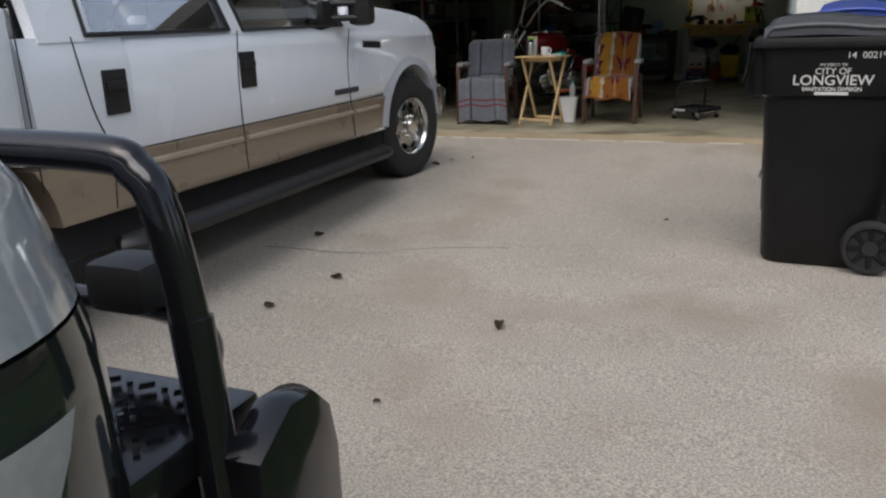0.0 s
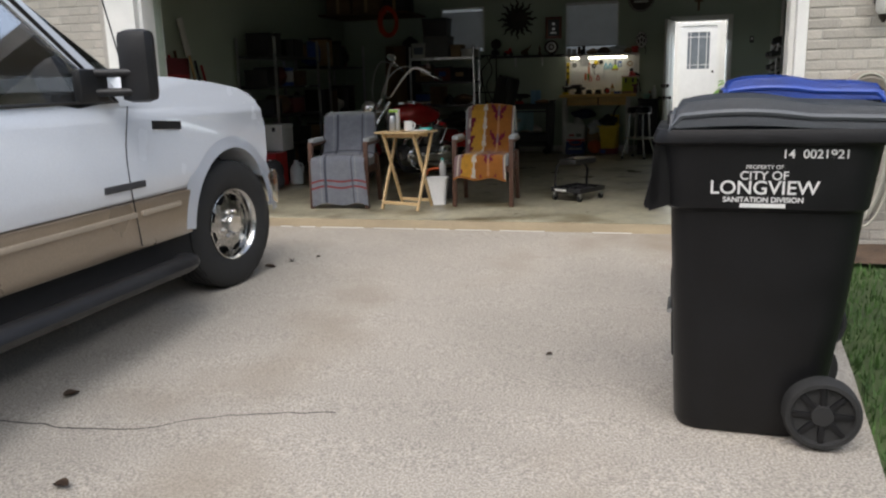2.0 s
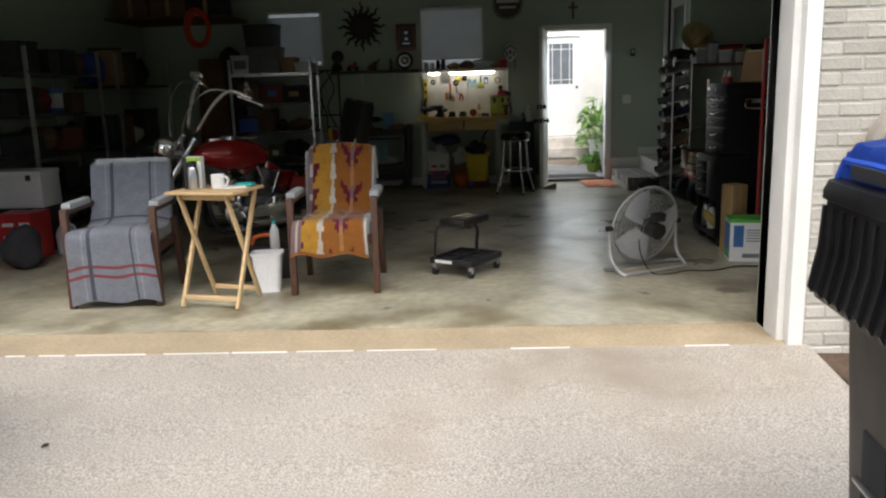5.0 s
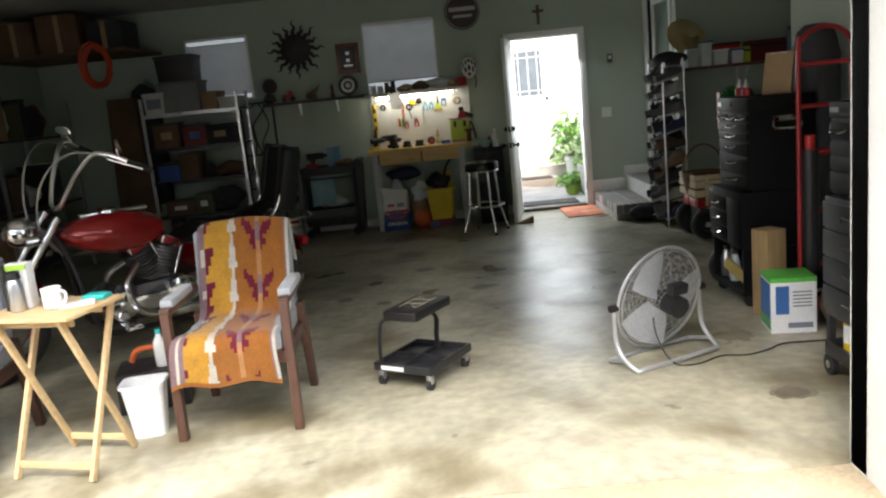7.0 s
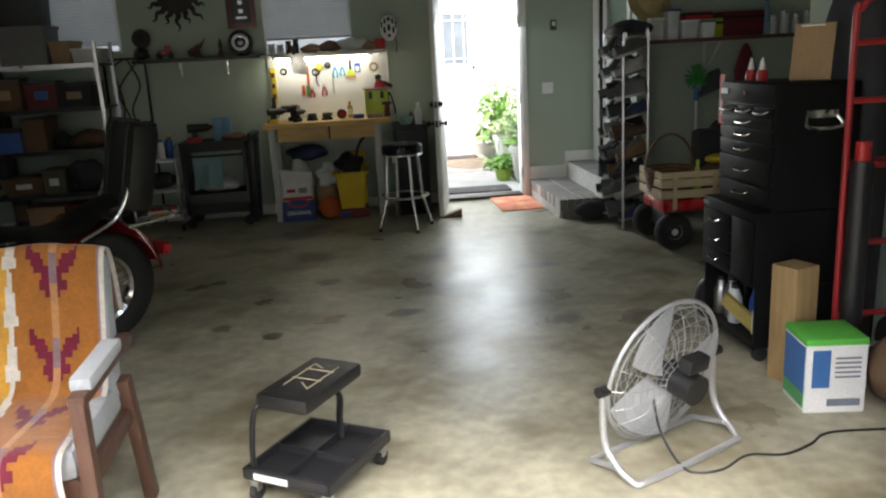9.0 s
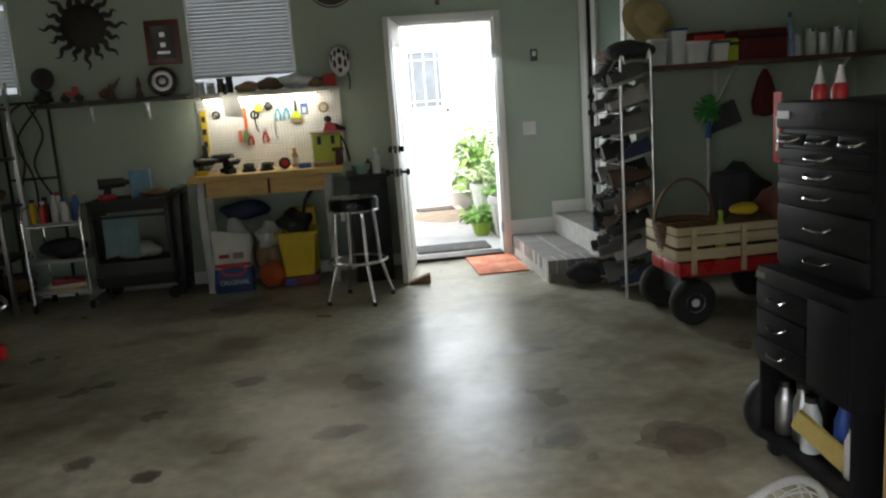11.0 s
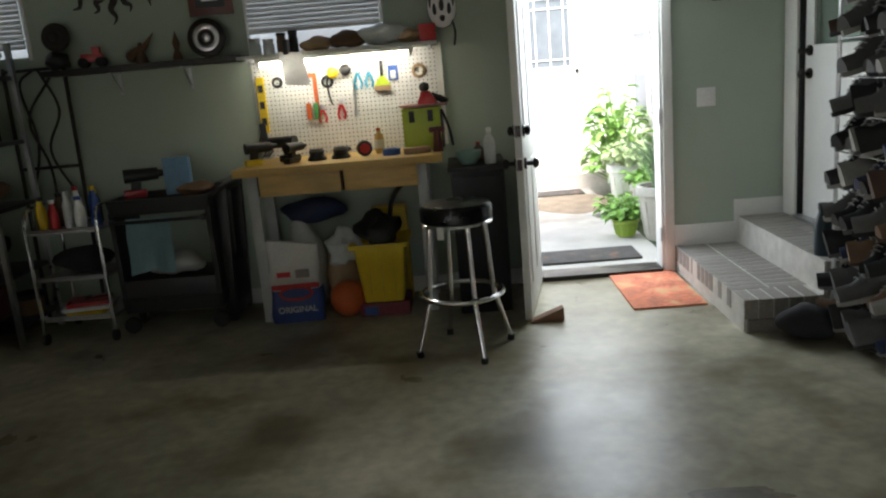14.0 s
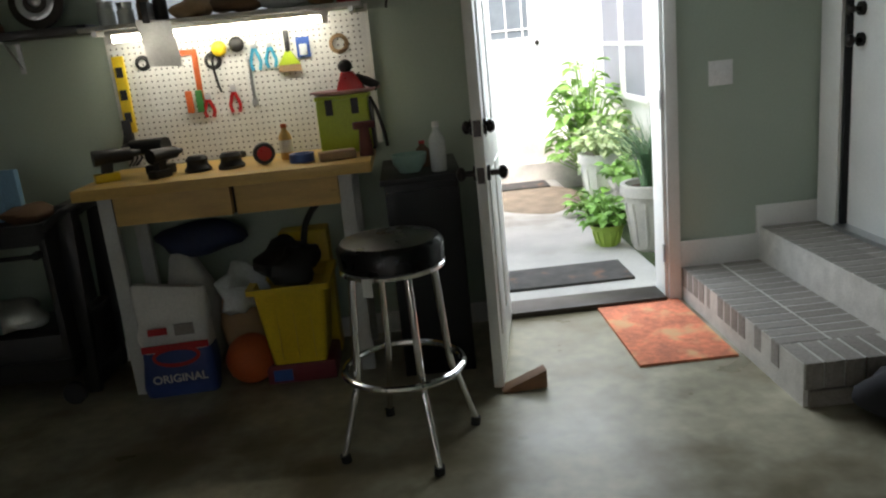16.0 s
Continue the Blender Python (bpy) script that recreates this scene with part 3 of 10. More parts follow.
def guarded_truck():
    t = thing("parked_truck", (-1.43, -7.22, drive_z(-7.2) - 0.022, 0), "dark green truck with sky reflection coloured into its hood, black tube guard", "truck")
    z = -drive_z(-7.2)
    def P(x, y, h):
        return (x + 1.45, y + 7.22, h + z)
    bm = bmesh.new()
    # deck of the bumper and its end
    box(bm, (0, -0.02, 0.72 + z), (1.95, 0.30, 0.05), bev=0.01)
    box(bm, (0, 0.10, 0.58 + z), (1.95, 0.06, 0.30), bev=0.015)
    bump = part("bumper", bm, GUARD, t, "black steel bumper with a diamond-plate deck")
    bm = bmesh.new()
    for i in range(71):
        for j in range(10):
            box(bm, (0, 0, 0), (0.019, 0.007, 0.005), m=pose(-0.95 + 0.027 * i, -0.145 + 0.027 * j, 0.7465 + z, 0, 0, 45 if (i + j) % 2 else -45))
    tagged(part("diamond_tread", bm, GUARD, bump), kind="stuff")
    bm = bmesh.new()
    poly = [(-0.16, 0.42 + z)] + [(-0.16, 0.74 + z), (0.06, 0.78 + z), (0.12, 0.775 + z), (0.16, 0.74 + z), (0.175, 0.68 + z), (0.175, 0.42 + z)]
    prism(bm, [(max(y, -0.02) * 0.85 + 0.03, h - 0.015) for y, h in poly], 1.00, 1.055, m=YX, bev=0.02)
    part("bumper_end", bm, GUARD, t)
    for sx in (-1, 1):
        bm = bmesh.new()
        top = 1.045
        tube(bm, smooth_path([P(-1.45 + sx * 0.98, -7.19, 0.74), P(-1.45 + sx * 0.965, -7.18, 0.86), P(-1.45 + sx * 0.945, -7.18, 0.985), P(-1.45 + sx * 0.92, -7.18, 1.025), P(-1.45 + sx * 0.87, -7.18, 1.042), P(-1.45 + sx * 0.6, -7.18, 1.045), P(-1.45, -7.18, 1.045)], 7), 0.021, 14)
        rod(bm, P(-1.45 + sx * 1.005, -7.20, 0.55), P(-1.45 + sx * 0.967, -7.182, 0.87), 0.024, n=14)
        part("guard_tube", bm, GUARD, t)
        bm = bmesh.new()
        tube(bm, smooth_path([P(-1.45 + sx * 0.965, -7.175, 0.78), P(-1.45 + sx * 0.93, -7.12, 0.82), P(-1.45 + sx * 0.80, -7.06, 0.82), P(-1.45 + sx * 0.5, -7.05, 0.82)], 6), 0.016, 10)
        part("guard_brace", bm, GUARD, t)
        bm = bmesh.new()
        box(bm, P(-1.45 + sx * 0.795, -7.08, 0.862), (0.095, 0.08, 0.068), bev=0.02)
        part("fog_lamp", bm, BLACK, t)
    # nose with rounded corners: plan offset by height
    R = 0.21
    rows = [(0.45, -0.02), (0.60, 0.010), (0.75, 0.018), (0.80, 0.018), (0.868, 0.015), (0.917, 0.007), (0.96, -0.002), (1.0, -0.012), (1.03, -0.023), (1.052, -0.038), (1.068, -0.065), (1.078, -0.11), (1.085, -0.20), (1.10, -0.60)]
    def inset(h):
        for (a, b), (c, d) in zip(rows, rows[1:]):
            if h <= c:
                return b + (d - b) * (h - a) / (c - a)
        return rows[-1][1]
    def nose(ang, h, lift=0.0):
        """A point of the right-hand corner; ang 0 looks sideways, 90 ahead."""
        o = inset(h) + lift
        return Vector((0.858 + (R + o) * math.cos(radians(ang)), -0.285 + (R + o) * math.sin(radians(ang)), h + z + 0.022))
    def shell(h0, h1, n):
        bm = bmesh.new()
        def at(u, v):
            h = h0 + (h1 - h0) * v
            k = u * 40
            if k < 6:
                p = nose(0, h)
                return p + Vector((0, -1.3 * (1 - k / 6), 0))
            if k <= 18:
                return nose((k - 6) * 7.5, h)
            if k < 22:
                p = nose(90, h)
                return Vector((p.x - 2 * p.x * (k - 18) / 4, p.y, p.z))
            if k <= 34:
                p = nose(90 - (k - 22) * 7.5, h)
                return Vector((-p.x, p.y, p.z))
            p = nose(0, h)
            return Vector((-p.x, p.y - 1.3 * (k - 34) / 6, p.z))
        sheet(bm, 40, n, at)
        return bm
    part("hood", shell(0.938, 1.10, 26), SKYTINT, t, "rounded dark green hood coloured pale for reflected sky", angle=70)
    part("fender", shell(0.45, 0.934, 18), GREENP, t, "dark green fender with a rounded corner", angle=70)
    for sx in (-1, 1):
        bm = bmesh.new()
        def lens(u, v, sx=sx):
            h = 0.68 + 0.205 * v
            ang = -55 + u * (74.5 - (0.885 - h) * 190)
            p = nose(max(ang, 0), h, 0.005) + Vector((0, R * radians(min(ang, 0)), 0))
            return Vector((sx * p.x, p.y, p.z))
        sheet(bm, 14, 8, lens, 0.004)
        part("headlight", bm, LAMP, t, "clear wedge headlight")
    bm = bmesh.new()
    box(bm, (0, -3.4, 0.72 + z), (1.7, 3.6, 0.5), bev=0.06)
    part("body", bm, GREENP, t)
    for sx in (-1, 1):
        wheel(t, sx * 0.73, -0.80, 0.35, r=0.35, w=0.22, side=sx)
        wheel(t, sx * 0.73, -4.2, 0.35, r=0.35, w=0.22, side=sx)
    return t


guarded_truck()

# ---------------------------------------------------------------- wheeled refuse carts
CART = mat("black_cart_plastic", (0.009, 0.009, 0.010), 0.42, vary=0.18, scale=5, bump=0.08, bump_scale=160, spec=0.28)
# Black plastic; the brown of reflected sky is put into the base colour.
CARTB = mat("sky_browned_cart_plastic", (0.030, 0.025, 0.021), 0.55, vary=0.2, scale=5, bump=0.08, bump_scale=160)
LIDG = mat("grey_lid_plastic", (0.085, 0.095, 0.11), 0.5, vary=0.12, scale=6)
LIDB = mat("blue_lid_plastic", (0.02, 0.075, 0.42), 0.45, vary=0.1, scale=6)


def ring_loft(bm, rings, close_top=True):
    rows = [[bm.verts.new(p) for p in r] for r in rings]
    n = len(rows[0])
    for a, b in zip(rows, rows[1:]):
        for k in range(n):
            bm.faces.new((a[k], a[(k + 1) % n], b[(k + 1) % n], b[k]))
    bm.faces.new(rows[0][::-1])
    if close_top:
        bm.faces.new(rows[-1])


def round_rect(x0, x1, y0, y1, z, r, n=5):
    out = []
    for cx, cy, a in ((x1 - r, y1 - r, 0), (x0 + r, y1 - r, 90), (x0 + r, y0 + r, 180), (x1 - r, y0 + r, 270)):
        for k in range(n + 1):
            q = radians(a + 90 * k / n)
            out.append((cx + r * math.cos(q), cy + r * math.sin(q), z))
    return out


def refuse_cart(at, body_mat, lid_mat, label, lettered):
    """A two-wheeled cart: its front is towards -x, wheels and handle towards +x."""
    t = thing("refuse_cart", at, label, "trash bin", "refuse carts")
    bm = bmesh.new()
    rings = [round_rect(-0.245, 0.20, -0.185, 0.185, 0.0, 0.09), round_rect(-0.255, 0.24, -0.20, 0.20, 0.03, 0.09), round_rect(-0.275, 0.30, -0.245, 0.245, 0.5, 0.09),
             round_rect(-0.29, 0.325, -0.275, 0.275, 0.83, 0.09), round_rect(-0.31, 0.335, -0.295, 0.295, 0.845, 0.09), round_rect(-0.325, 0.36, -0.315, 0.315, 1.06, 0.09)]
    ring_loft(bm, rings)
    part("body", bm, body_mat, t)
    bm = bmesh.new()
    ring_loft(bm, [round_rect(-0.335, 0.385, -0.322, 0.322, 1.055, 0.08), round_rect(-0.355, 0.40, -0.335, 0.335, 1.066, 0.08), round_rect(-0.355, 0.40, -0.335, 0.335, 1.085, 0.08), round_rect(-0.345, 0.39, -0.327, 0.327, 1.108, 0.08)])
    part("rim", bm, CART, t)
    # flared front lip with ribs
    bm = bmesh.new()
    prism(bm, [(-0.29, 0.85), (-0.362, 0.825), (-0.370, 0.845), (-0.345, 0.95), (-0.345, 1.06), (-0.29, 1.06)], -0.27, 0.27, bev=0.012)
    lip = part("front_lip", bm, CART, t, "ribbed overhanging lip")
    for k in range(9):
        bm = bmesh.new()
        prism(bm, [(-0.33, 0.86), (-0.372, 0.835), (-0.381, 0.85), (-0.358, 0.95), (-0.352, 1.05), (-0.33, 1.05)], -0.27 + 0.066 * k, -0.255 + 0.066 * k)
        part("rib", bm, CART, lip)
    bm = bmesh.new()
    prism(bm, [(-0.25, 0.22), (-0.272, 0.24), (-0.284, 0.55), (-0.26, 0.57)], -0.07, 0.07, bev=0.006)
    part("catch_recess", bm, GAP, t)
    rods("lift_bar", [((-0.284, -0.09, 0.42), (-0.284, 0.09, 0.42), 0.009)], STEEL, t, "galvanised lift bar")
    # lid with its soft humps
    bm = bmesh.new()
    def lid_at(u, v):
        x, y = -0.298 + 0.728 * u, -0.325 + 0.65 * v
        e = min(min(u, 1 - u) * 1.1, v, 1 - v)
        edge = min(1.0, e / 0.045) ** 0.45
        wave = 0.020 * math.sin(math.pi * min(1.0, u * 1.7)) - 0.030 * max(0.0, u - 0.45)
        ridge = 0.012 * (0.5 + 0.5 * math.cos(2 * math.pi * 3 * v)) * min(1, e / 0.12)
        return Vector((x, y, 1.112 + 0.072 * edge + wave * (0.4 + 0.6 * edge) + ridge))
    sheet(bm, 44, 40, lid_at, 0.012)
    lid = part("lid", bm, lid_mat, t, "closed lid with soft humps")
    bm = bmesh.new()
    ring_ = [lid_at(k / 24, 0.012) for k in range(25)] + [lid_at(0.99, k / 20) for k in range(1, 20)] + [lid_at(1 - k / 24, 0.988) for k in range(25)] + [lid_at(0.012, 1 - k / 20) for k in range(1, 20)]
    tube(bm, [p + Vector((0, 0, -0.004)) for p in ring_], 0.011, 6, closed=True)
    part("lid_bead", bm, lid_mat, lid)
    boxes("finger_slot", [((-0.306, 0, 1.135), (0.012, 0.40, 0.03))], GAP, lid)
    bm = bmesh.new()
    for y in (-0.20, 0.20):
        box(bm, (0.425, y, 1.075), (0.07, 0.10, 0.07), bev=0.02)
    tube(bm, smooth_path([(0.40, -0.25, 1.06), (0.475, -0.22, 1.06), (0.485, 0, 1.06), (0.475, 0.22, 1.06), (0.40, 0.25, 1.06)], 5), 0.016, 8)
    part("handle", bm, CART, t)
    for sy in (-1, 1):
        bm = bmesh.new()
        m = pose(0.235, sy * 0.245, 0.127, -90 * sy, 0, 0)
        lathe(bm, [(0.127, -0.03), (0.127, 0.02), (0.118, 0.035), (0.104, 0.036), (0.098, 0.02), (0.040, 0.018), (0.035, 0.032), (0.0, 0.034)], 30, m=m)
        w = part("wheel", bm, RUBBER, t)
        bm = bmesh.new()
        for k in range(8):
            box(bm, (0.068, 0, 0.02), (0.064, 0.020, 0.016), m=m @ Matrix.Rotation(math.pi * k / 4, 4, "Z"), bev=0.004)
        part("spokes", bm, CART, w)
    rods("axle", [((0.235, -0.23, 0.127), (0.235, 0.23, 0.127), 0.012)], STEEL, t)
    if lettered:
        # stands on the side towards -y, which leans outwards
        def on(x, z, s=1.0):
            return pose(x, -0.297 - (z - 0.845) * 0.093, z, 95.3, 0, 0)
        writing("PROPERTY OF", 0.018, INK, t, on(0.0, 0.985))
        writing("CITY OF", 0.040, INK, t, on(0.0, 0.956), bold=0.0003)
        writing("LONGVIEW", 0.064, INK, t, on(0.0, 0.915), bold=0.0007)
        writing("SANITATION DIVISION", 0.024, INK, t, on(0.0, 0.876), bold=0.0006)
        bm = bmesh.new()
        box(bm, (0, 0, 0), (0.14, 0.014, 0.002), m=on(0.0, 0.857))
        part("lettering_bar", bm, INK, t)
        writing("14  0021921", 0.040, INK, t, on(0.15, 1.027), bold=0.0004)
    return t


refuse_cart((0.37, -3.46, drive_z(-3.46), -3), CART, LIDG, "black wheeled refuse cart with a grey lid and white lettering", True)
refuse_cart((0.595, -2.46, drive_z(-2.46), -4), CARTB, LIDB, "black wheeled cart, browned by painted-in skylight, with a blue lid", False).matrix_basis = pose(0.595, -2.46, drive_z(-2.46), 0, 0, -4) @ Matrix.Diagonal((0.88, 0.90, 1.03, 1))

# ---------------------------------------------------------------- chairs with blankets
DARKWOOD = mat("dark_stained_wood", (0.075, 0.035, 0.022), 0.45, vary=0.2, scale=8, stretch=(6, 6, 1))
GREYFAB = mat("grey_upholstery", (0.30, 0.32, 0.33), 0.9, vary=0.08, scale=20, bump=0.3, bump_scale=250, sheen=0.2)
CLOTH = {k: mat("woven_" + k, c, 0.95, vary=0.10, scale=18, bump=0.35, bump_scale=260, fine=0.10, sheen=0.3) for k, c in {
    "gold": (0.66, 0.36, 0.045), "orange": (0.42, 0.16, 0.025), "white": (0.70, 0.66, 0.58), "maroon": (0.20, 0.012, 0.04), "mauve": (0.30, 0.20, 0.22), "peach": (0.55, 0.28, 0.12),
    "grey": (0.29, 0.31, 0.36), "slate": (0.10, 0.11, 0.145), "red": (0.34, 0.08, 0.09), "palegrey": (0.37, 0.39, 0.43)}.items()}


def armchair(name, at, label):
    t = thing(name, at, label, "chair")
    for sx in (-1, 1):
        for nm, a, b in (("front_leg", (sx * 0.275, 0.02, 0), (sx * 0.275, 0.04, 0.62)), ("rear_leg", (sx * 0.27, 0.60, 0), (sx * 0.265, 0.50, 0.50))):
            bm = bmesh.new()
            d = Vector(b) - Vector(a)
            box(bm, (0, 0, d.length / 2), (0.042, 0.05, d.length), m=Matrix.Translation(a) @ d.to_track_quat("Z", "Y").to_matrix().to_4x4(), bev=0.006)
            part("leg", bm, DARKWOOD, t)
        bm = bmesh.new()
        box(bm, (sx * 0.275, 0.29, 0.625), (0.05, 0.54, 0.035), bev=0.01)
        arm = part("armrest", bm, DARKWOOD, t)
        bm = bmesh.new()
        box(bm, (sx * 0.275, 0.24, 0.655), (0.065, 0.34, 0.045), bev=0.018)
        part("arm_pad", bm, GREYFAB, arm, "grey padded arm")
        bm = bmesh.new()
        box(bm, (sx * 0.255, 0.28, 0.36), (0.03, 0.52, 0.06), bev=0.006)
        part("rail", bm, DARKWOOD, t)
    bm = bmesh.new()
    box(bm, (0, 0.05, 0.36), (0.53, 0.03, 0.06), bev=0.006)
    part("rail", bm, DARKWOOD, t)
    bm = bmesh.new()
    box(bm, (0, 0.28, 0.435), (0.49, 0.50, 0.10), bev=0.03)
    part("seat", bm, GREYFAB, t)
    bm = bmesh.new()
    box(bm, (0, 0, 0.23), (0.50, 0.09, 0.50), m=pose(0, 0.50, 0.44, -11), bev=0.03)
    part("backrest", bm, GREYFAB, t)
    return t


def blanket(name, at, label, profile, half, pattern, keys, nu=44, nv=84, skew=0.0, seed=0):
    """A cloth that follows a (y, z) profile across the chair; pattern(u, v) picks the yarn."""
    t = thing(name, at, label, "blanket")
    pts = smooth_path([(0, y, z) for y, z in profile], 8)
    run = [0.0]
    for a, b in zip(pts, pts[1:]):
        run.append(run[-1] + (b - a).length)
    def along(v):
        d = v * run[-1]
        i = max(k for k in range(len(run) - 1) if run[k] <= d + 1e-9)
        return pts[i].lerp(pts[i + 1], min(1, (d - run[i]) / max(run[i + 1] - run[i], 1e-6)))
    bm = bmesh.new()
    def at_uv(u, v):
        p = along(v)
        x = (u - 0.5) * 2 * half + skew * (v - 0.5)
        w = 0.010 * noise.noise((u * 4 + seed, v * 5, 0.3)) + (0.016 * math.sin(u * 11 + seed) * max(0, v - 0.72) / 0.28)
        sag = -0.025 * abs(2 * u - 1) ** 3 * (1 if v < 0.75 else 0.4)
        return Vector((x + 0.02 * (v > 0.75) * (v - 0.75) * (u - 0.5) * 8, p.y - w, p.z + w + sag))
    sheet(bm, nu, nv, at_uv)
    bm.faces.ensure_lookup_table()
    for n, f in enumerate(bm.faces):
        f.material_index = pattern((n // nv + 0.5) / nu, (n % nv + 0.5) / nv)
    bmesh.ops.solidify(bm, geom=bm.faces[:], thickness=0.007)
    part("cloth", bm, [CLOTH[k] for k in keys], t)
    return t


def serape(u, v):
    # gold, orange, white, maroon, mauve, peach
    if u < 0.035 and v < 0.985:
        return 4
    if v > 0.985:
        return 1
    if v > 0.80 and u < 0.15:
        return 2 if 0.06 < u < 0.10 else 4
    step = math.floor(v * 34) / 34
    saw = (step * 7.5) % 1.0
    if u < 0.075:
        return 2 if 0.15 < saw < 0.5 else 4
    reach = 0.075 + 0.035 * math.floor((1 - saw) * 4) + (0.05 if 0.50 < v < 0.66 else 0.0)
    if u < reach:
        if v > 0.5 and 0.35 < saw < 0.6 and u < reach - 0.03:
            return 2
        return 3
    tri = (v * 8.0) % 1.0
    w = 0.010 + 0.040 * tri
    if abs(u - 0.385) < w:
        return 2
    if u < 0.385:
        return 0
    if u > 0.965:
        return 2
    if u > 0.945:
        return 4
    d = math.floor(abs(u - 0.665) * 44) / 44
    f = (v * 5.2 + 0.15) % 1.0
    f = math.floor(f * 14) / 14
    if d < 0.022:
        return 4 if 0.25 < f < 0.62 else 5
    # stepped wings, two to a figure
    if d < 0.15 and abs(f - (0.52 - d * 2.1)) < 0.10:
        return 3
    if d < 0.085 and abs(f - (0.70 - d * 1.5)) < 0.075:
        return 3
    return 1


def plaid(u, v):
    # grey, slate, red, palegrey
    if min(abs(u - 0.27), abs(u - 0.76)) < 0.018:
        return 1
    if abs(v - 0.46) < 0.008 or abs(v - 0.12) < 0.008:
        return 1
    if abs(v - 0.90) < 0.006 or abs(v - 0.86) < 0.004:
        return 2
    if min(abs(u - 0.20), abs(u - 0.83)) < 0.012 or abs(v - 0.50) < 0.006:
        return 3
    return 0


CH1 = (-1.50, 0.85, 0, 2)
armchair("armchair", CH1, "dark wood armchair with grey upholstery under a striped blanket")
blanket("striped_blanket", (*CH1[:2], 0.0, 2), "gold and orange woven blanket with maroon figures draped over chair",
        [(0.64, 0.72), (0.635, 0.90), (0.60, 0.955), (0.545, 0.92), (0.47, 0.64), (0.42, 0.52), (0.30, 0.497), (0.10, 0.505), (-0.01, 0.50), (-0.045, 0.44), (-0.04, 0.36), (-0.03, 0.27)], 0.235, serape, ["gold", "orange", "white", "maroon", "mauve", "peach"], nu=62, nv=130, skew=-0.05)
CH2 = (-2.88, 0.62, 0, 5)
armchair("armchair", CH2, "dark wood armchair hidden under a grey plaid blanket")
blanket("plaid_blanket", (*CH2[:2], 0.0, 5), "blue-grey plaid blanket draped over an armchair to the floor",
        [(0.63, 0.60), (0.62, 0.86), (0.585, 0.905), (0.53, 0.87), (0.46, 0.62), (0.41, 0.53), (0.28, 0.50), (0.10, 0.52), (-0.01, 0.515), (-0.045, 0.45), (-0.04, 0.25), (-0.03, 0.05)], 0.265, plaid, ["grey", "slate", "red", "palegrey"], skew=0.03, seed=5)

# ---------------------------------------------------------------- tray table and what stands on it
LIGHTWOOD = mat("light_beech", (0.56, 0.40, 0.21), 0.5, vary=0.12, scale=6, stretch=(1, 6, 6))


def tray_table(at):
    t = thing("tray_table", at, "light wooden folding tray table with crossed legs", "table")
    bm = bmesh.new()
    box(bm, (0, 0, 0.735), (0.48, 0.38, 0.018), bev=0.005)
    part("tabletop", bm, LIGHTWOOD, t)
    for sx in (-1, 1):
        for s in (-1, 1):
            a, b = Vector((sx * (0.165 if s > 0 else 0.195), s * 0.17, 0.01)), Vector((sx * (0.165 if s > 0 else 0.195), -s * 0.15, 0.725))
            d = b - a
            bm = bmesh.new()
            box(bm, (0, 0, d.length / 2), (0.02, 0.03, d.length), m=Matrix.Translation(a) @ d.to_track_quat("Z", "Y").to_matrix().to_4x4(), bev=0.004)
            part("leg", bm, LIGHTWOOD, t)
    for y, z in ((-0.145, 0.07), (0.145, 0.07), (-0.11, 0.70), (0.11, 0.70)):
        bm = bmesh.new()
        box(bm, (0, y, z), (0.34 if y > 0 else 0.40, 0.018, 0.03), bev=0.004)
        part("crossbar", bm, LIGHTWOOD, t)
    return t


TBL = (-2.20, 0.70, 0, -14)
tray_table(TBL)
TM = pose(*TBL[:3], 0, 0, TBL[3])
def on_table(x, y, a=0):
    p = TM @ Vector((x, y, 0.745))
    return (p.x, p.y, p.z, TBL[3] + a)

GREENP2 = mat("lime_card", (0.30, 0.50, 0.05), 0.6)
t = thing("boxed_thermos", on_table(-0.13, -0.02, 10), "steel flask in a black and white carton on the tray table", "flask")
boxes("carton", [((0, 0.03, 0.10), (0.10, 0.06, 0.20))], WHITEPL, t, bev=0.003)
boxes("carton_panel", [((-0.045, 0.0, 0.10), (0.012, 0.055, 0.20))], BLACK, t)
boxes("carton_band", [((0, 0.0, 0.185), (0.102, 0.01, 0.022))], GREENP2, t)
bm = bmesh.new()
lathe(bm, [(0.033, 0.0), (0.035, 0.005), (0.035, 0.12), (0.03, 0.135), (0.028, 0.14)], 20, m=pose(0.01, -0.035, 0.001))
part("flask", bm, STEEL, t, "brushed steel flask")
bm = bmesh.new()
lathe(bm, [(0.03, 0.14), (0.031, 0.145), (0.029, 0.17), (0.02, 0.175), (0, 0.176)], 20, m=pose(0.01, -0.035, 0.001))
part("cap", bm, BLACK, t)
t = thing("mug", on_table(0.04, -0.02), "white ceramic mug on the tray table", "mug")
bm = bmesh.new()
lathe(bm, [(0.030, 0.0), (0.040, 0.006), (0.042, 0.09), (0.039, 0.092), (0.037, 0.015), (0, 0.012)], 22)
part("body", bm, WHITEPL, t)
bm = bmesh.new()
tube(bm, smooth_path([(0.040, 0, 0.075), (0.066, 0, 0.072), (0.07, 0, 0.045), (0.055, 0, 0.022), (0.040, 0, 0.02)], 4), 0.006, 6)
part("handle", bm, WHITEPL, t)
PAPER = mat("paper", (0.72, 0.72, 0.68), 0.85, vary=0.06)
TEAL = mat("teal_plastic", (0.03, 0.42, 0.40), 0.4)
t = tagged(boxes("folded_paper", [((0, 0, 0.006), (0.14, 0.10, 0.010))], PAPER, bev=0.003), "folded white paper on the tray table", "paper")
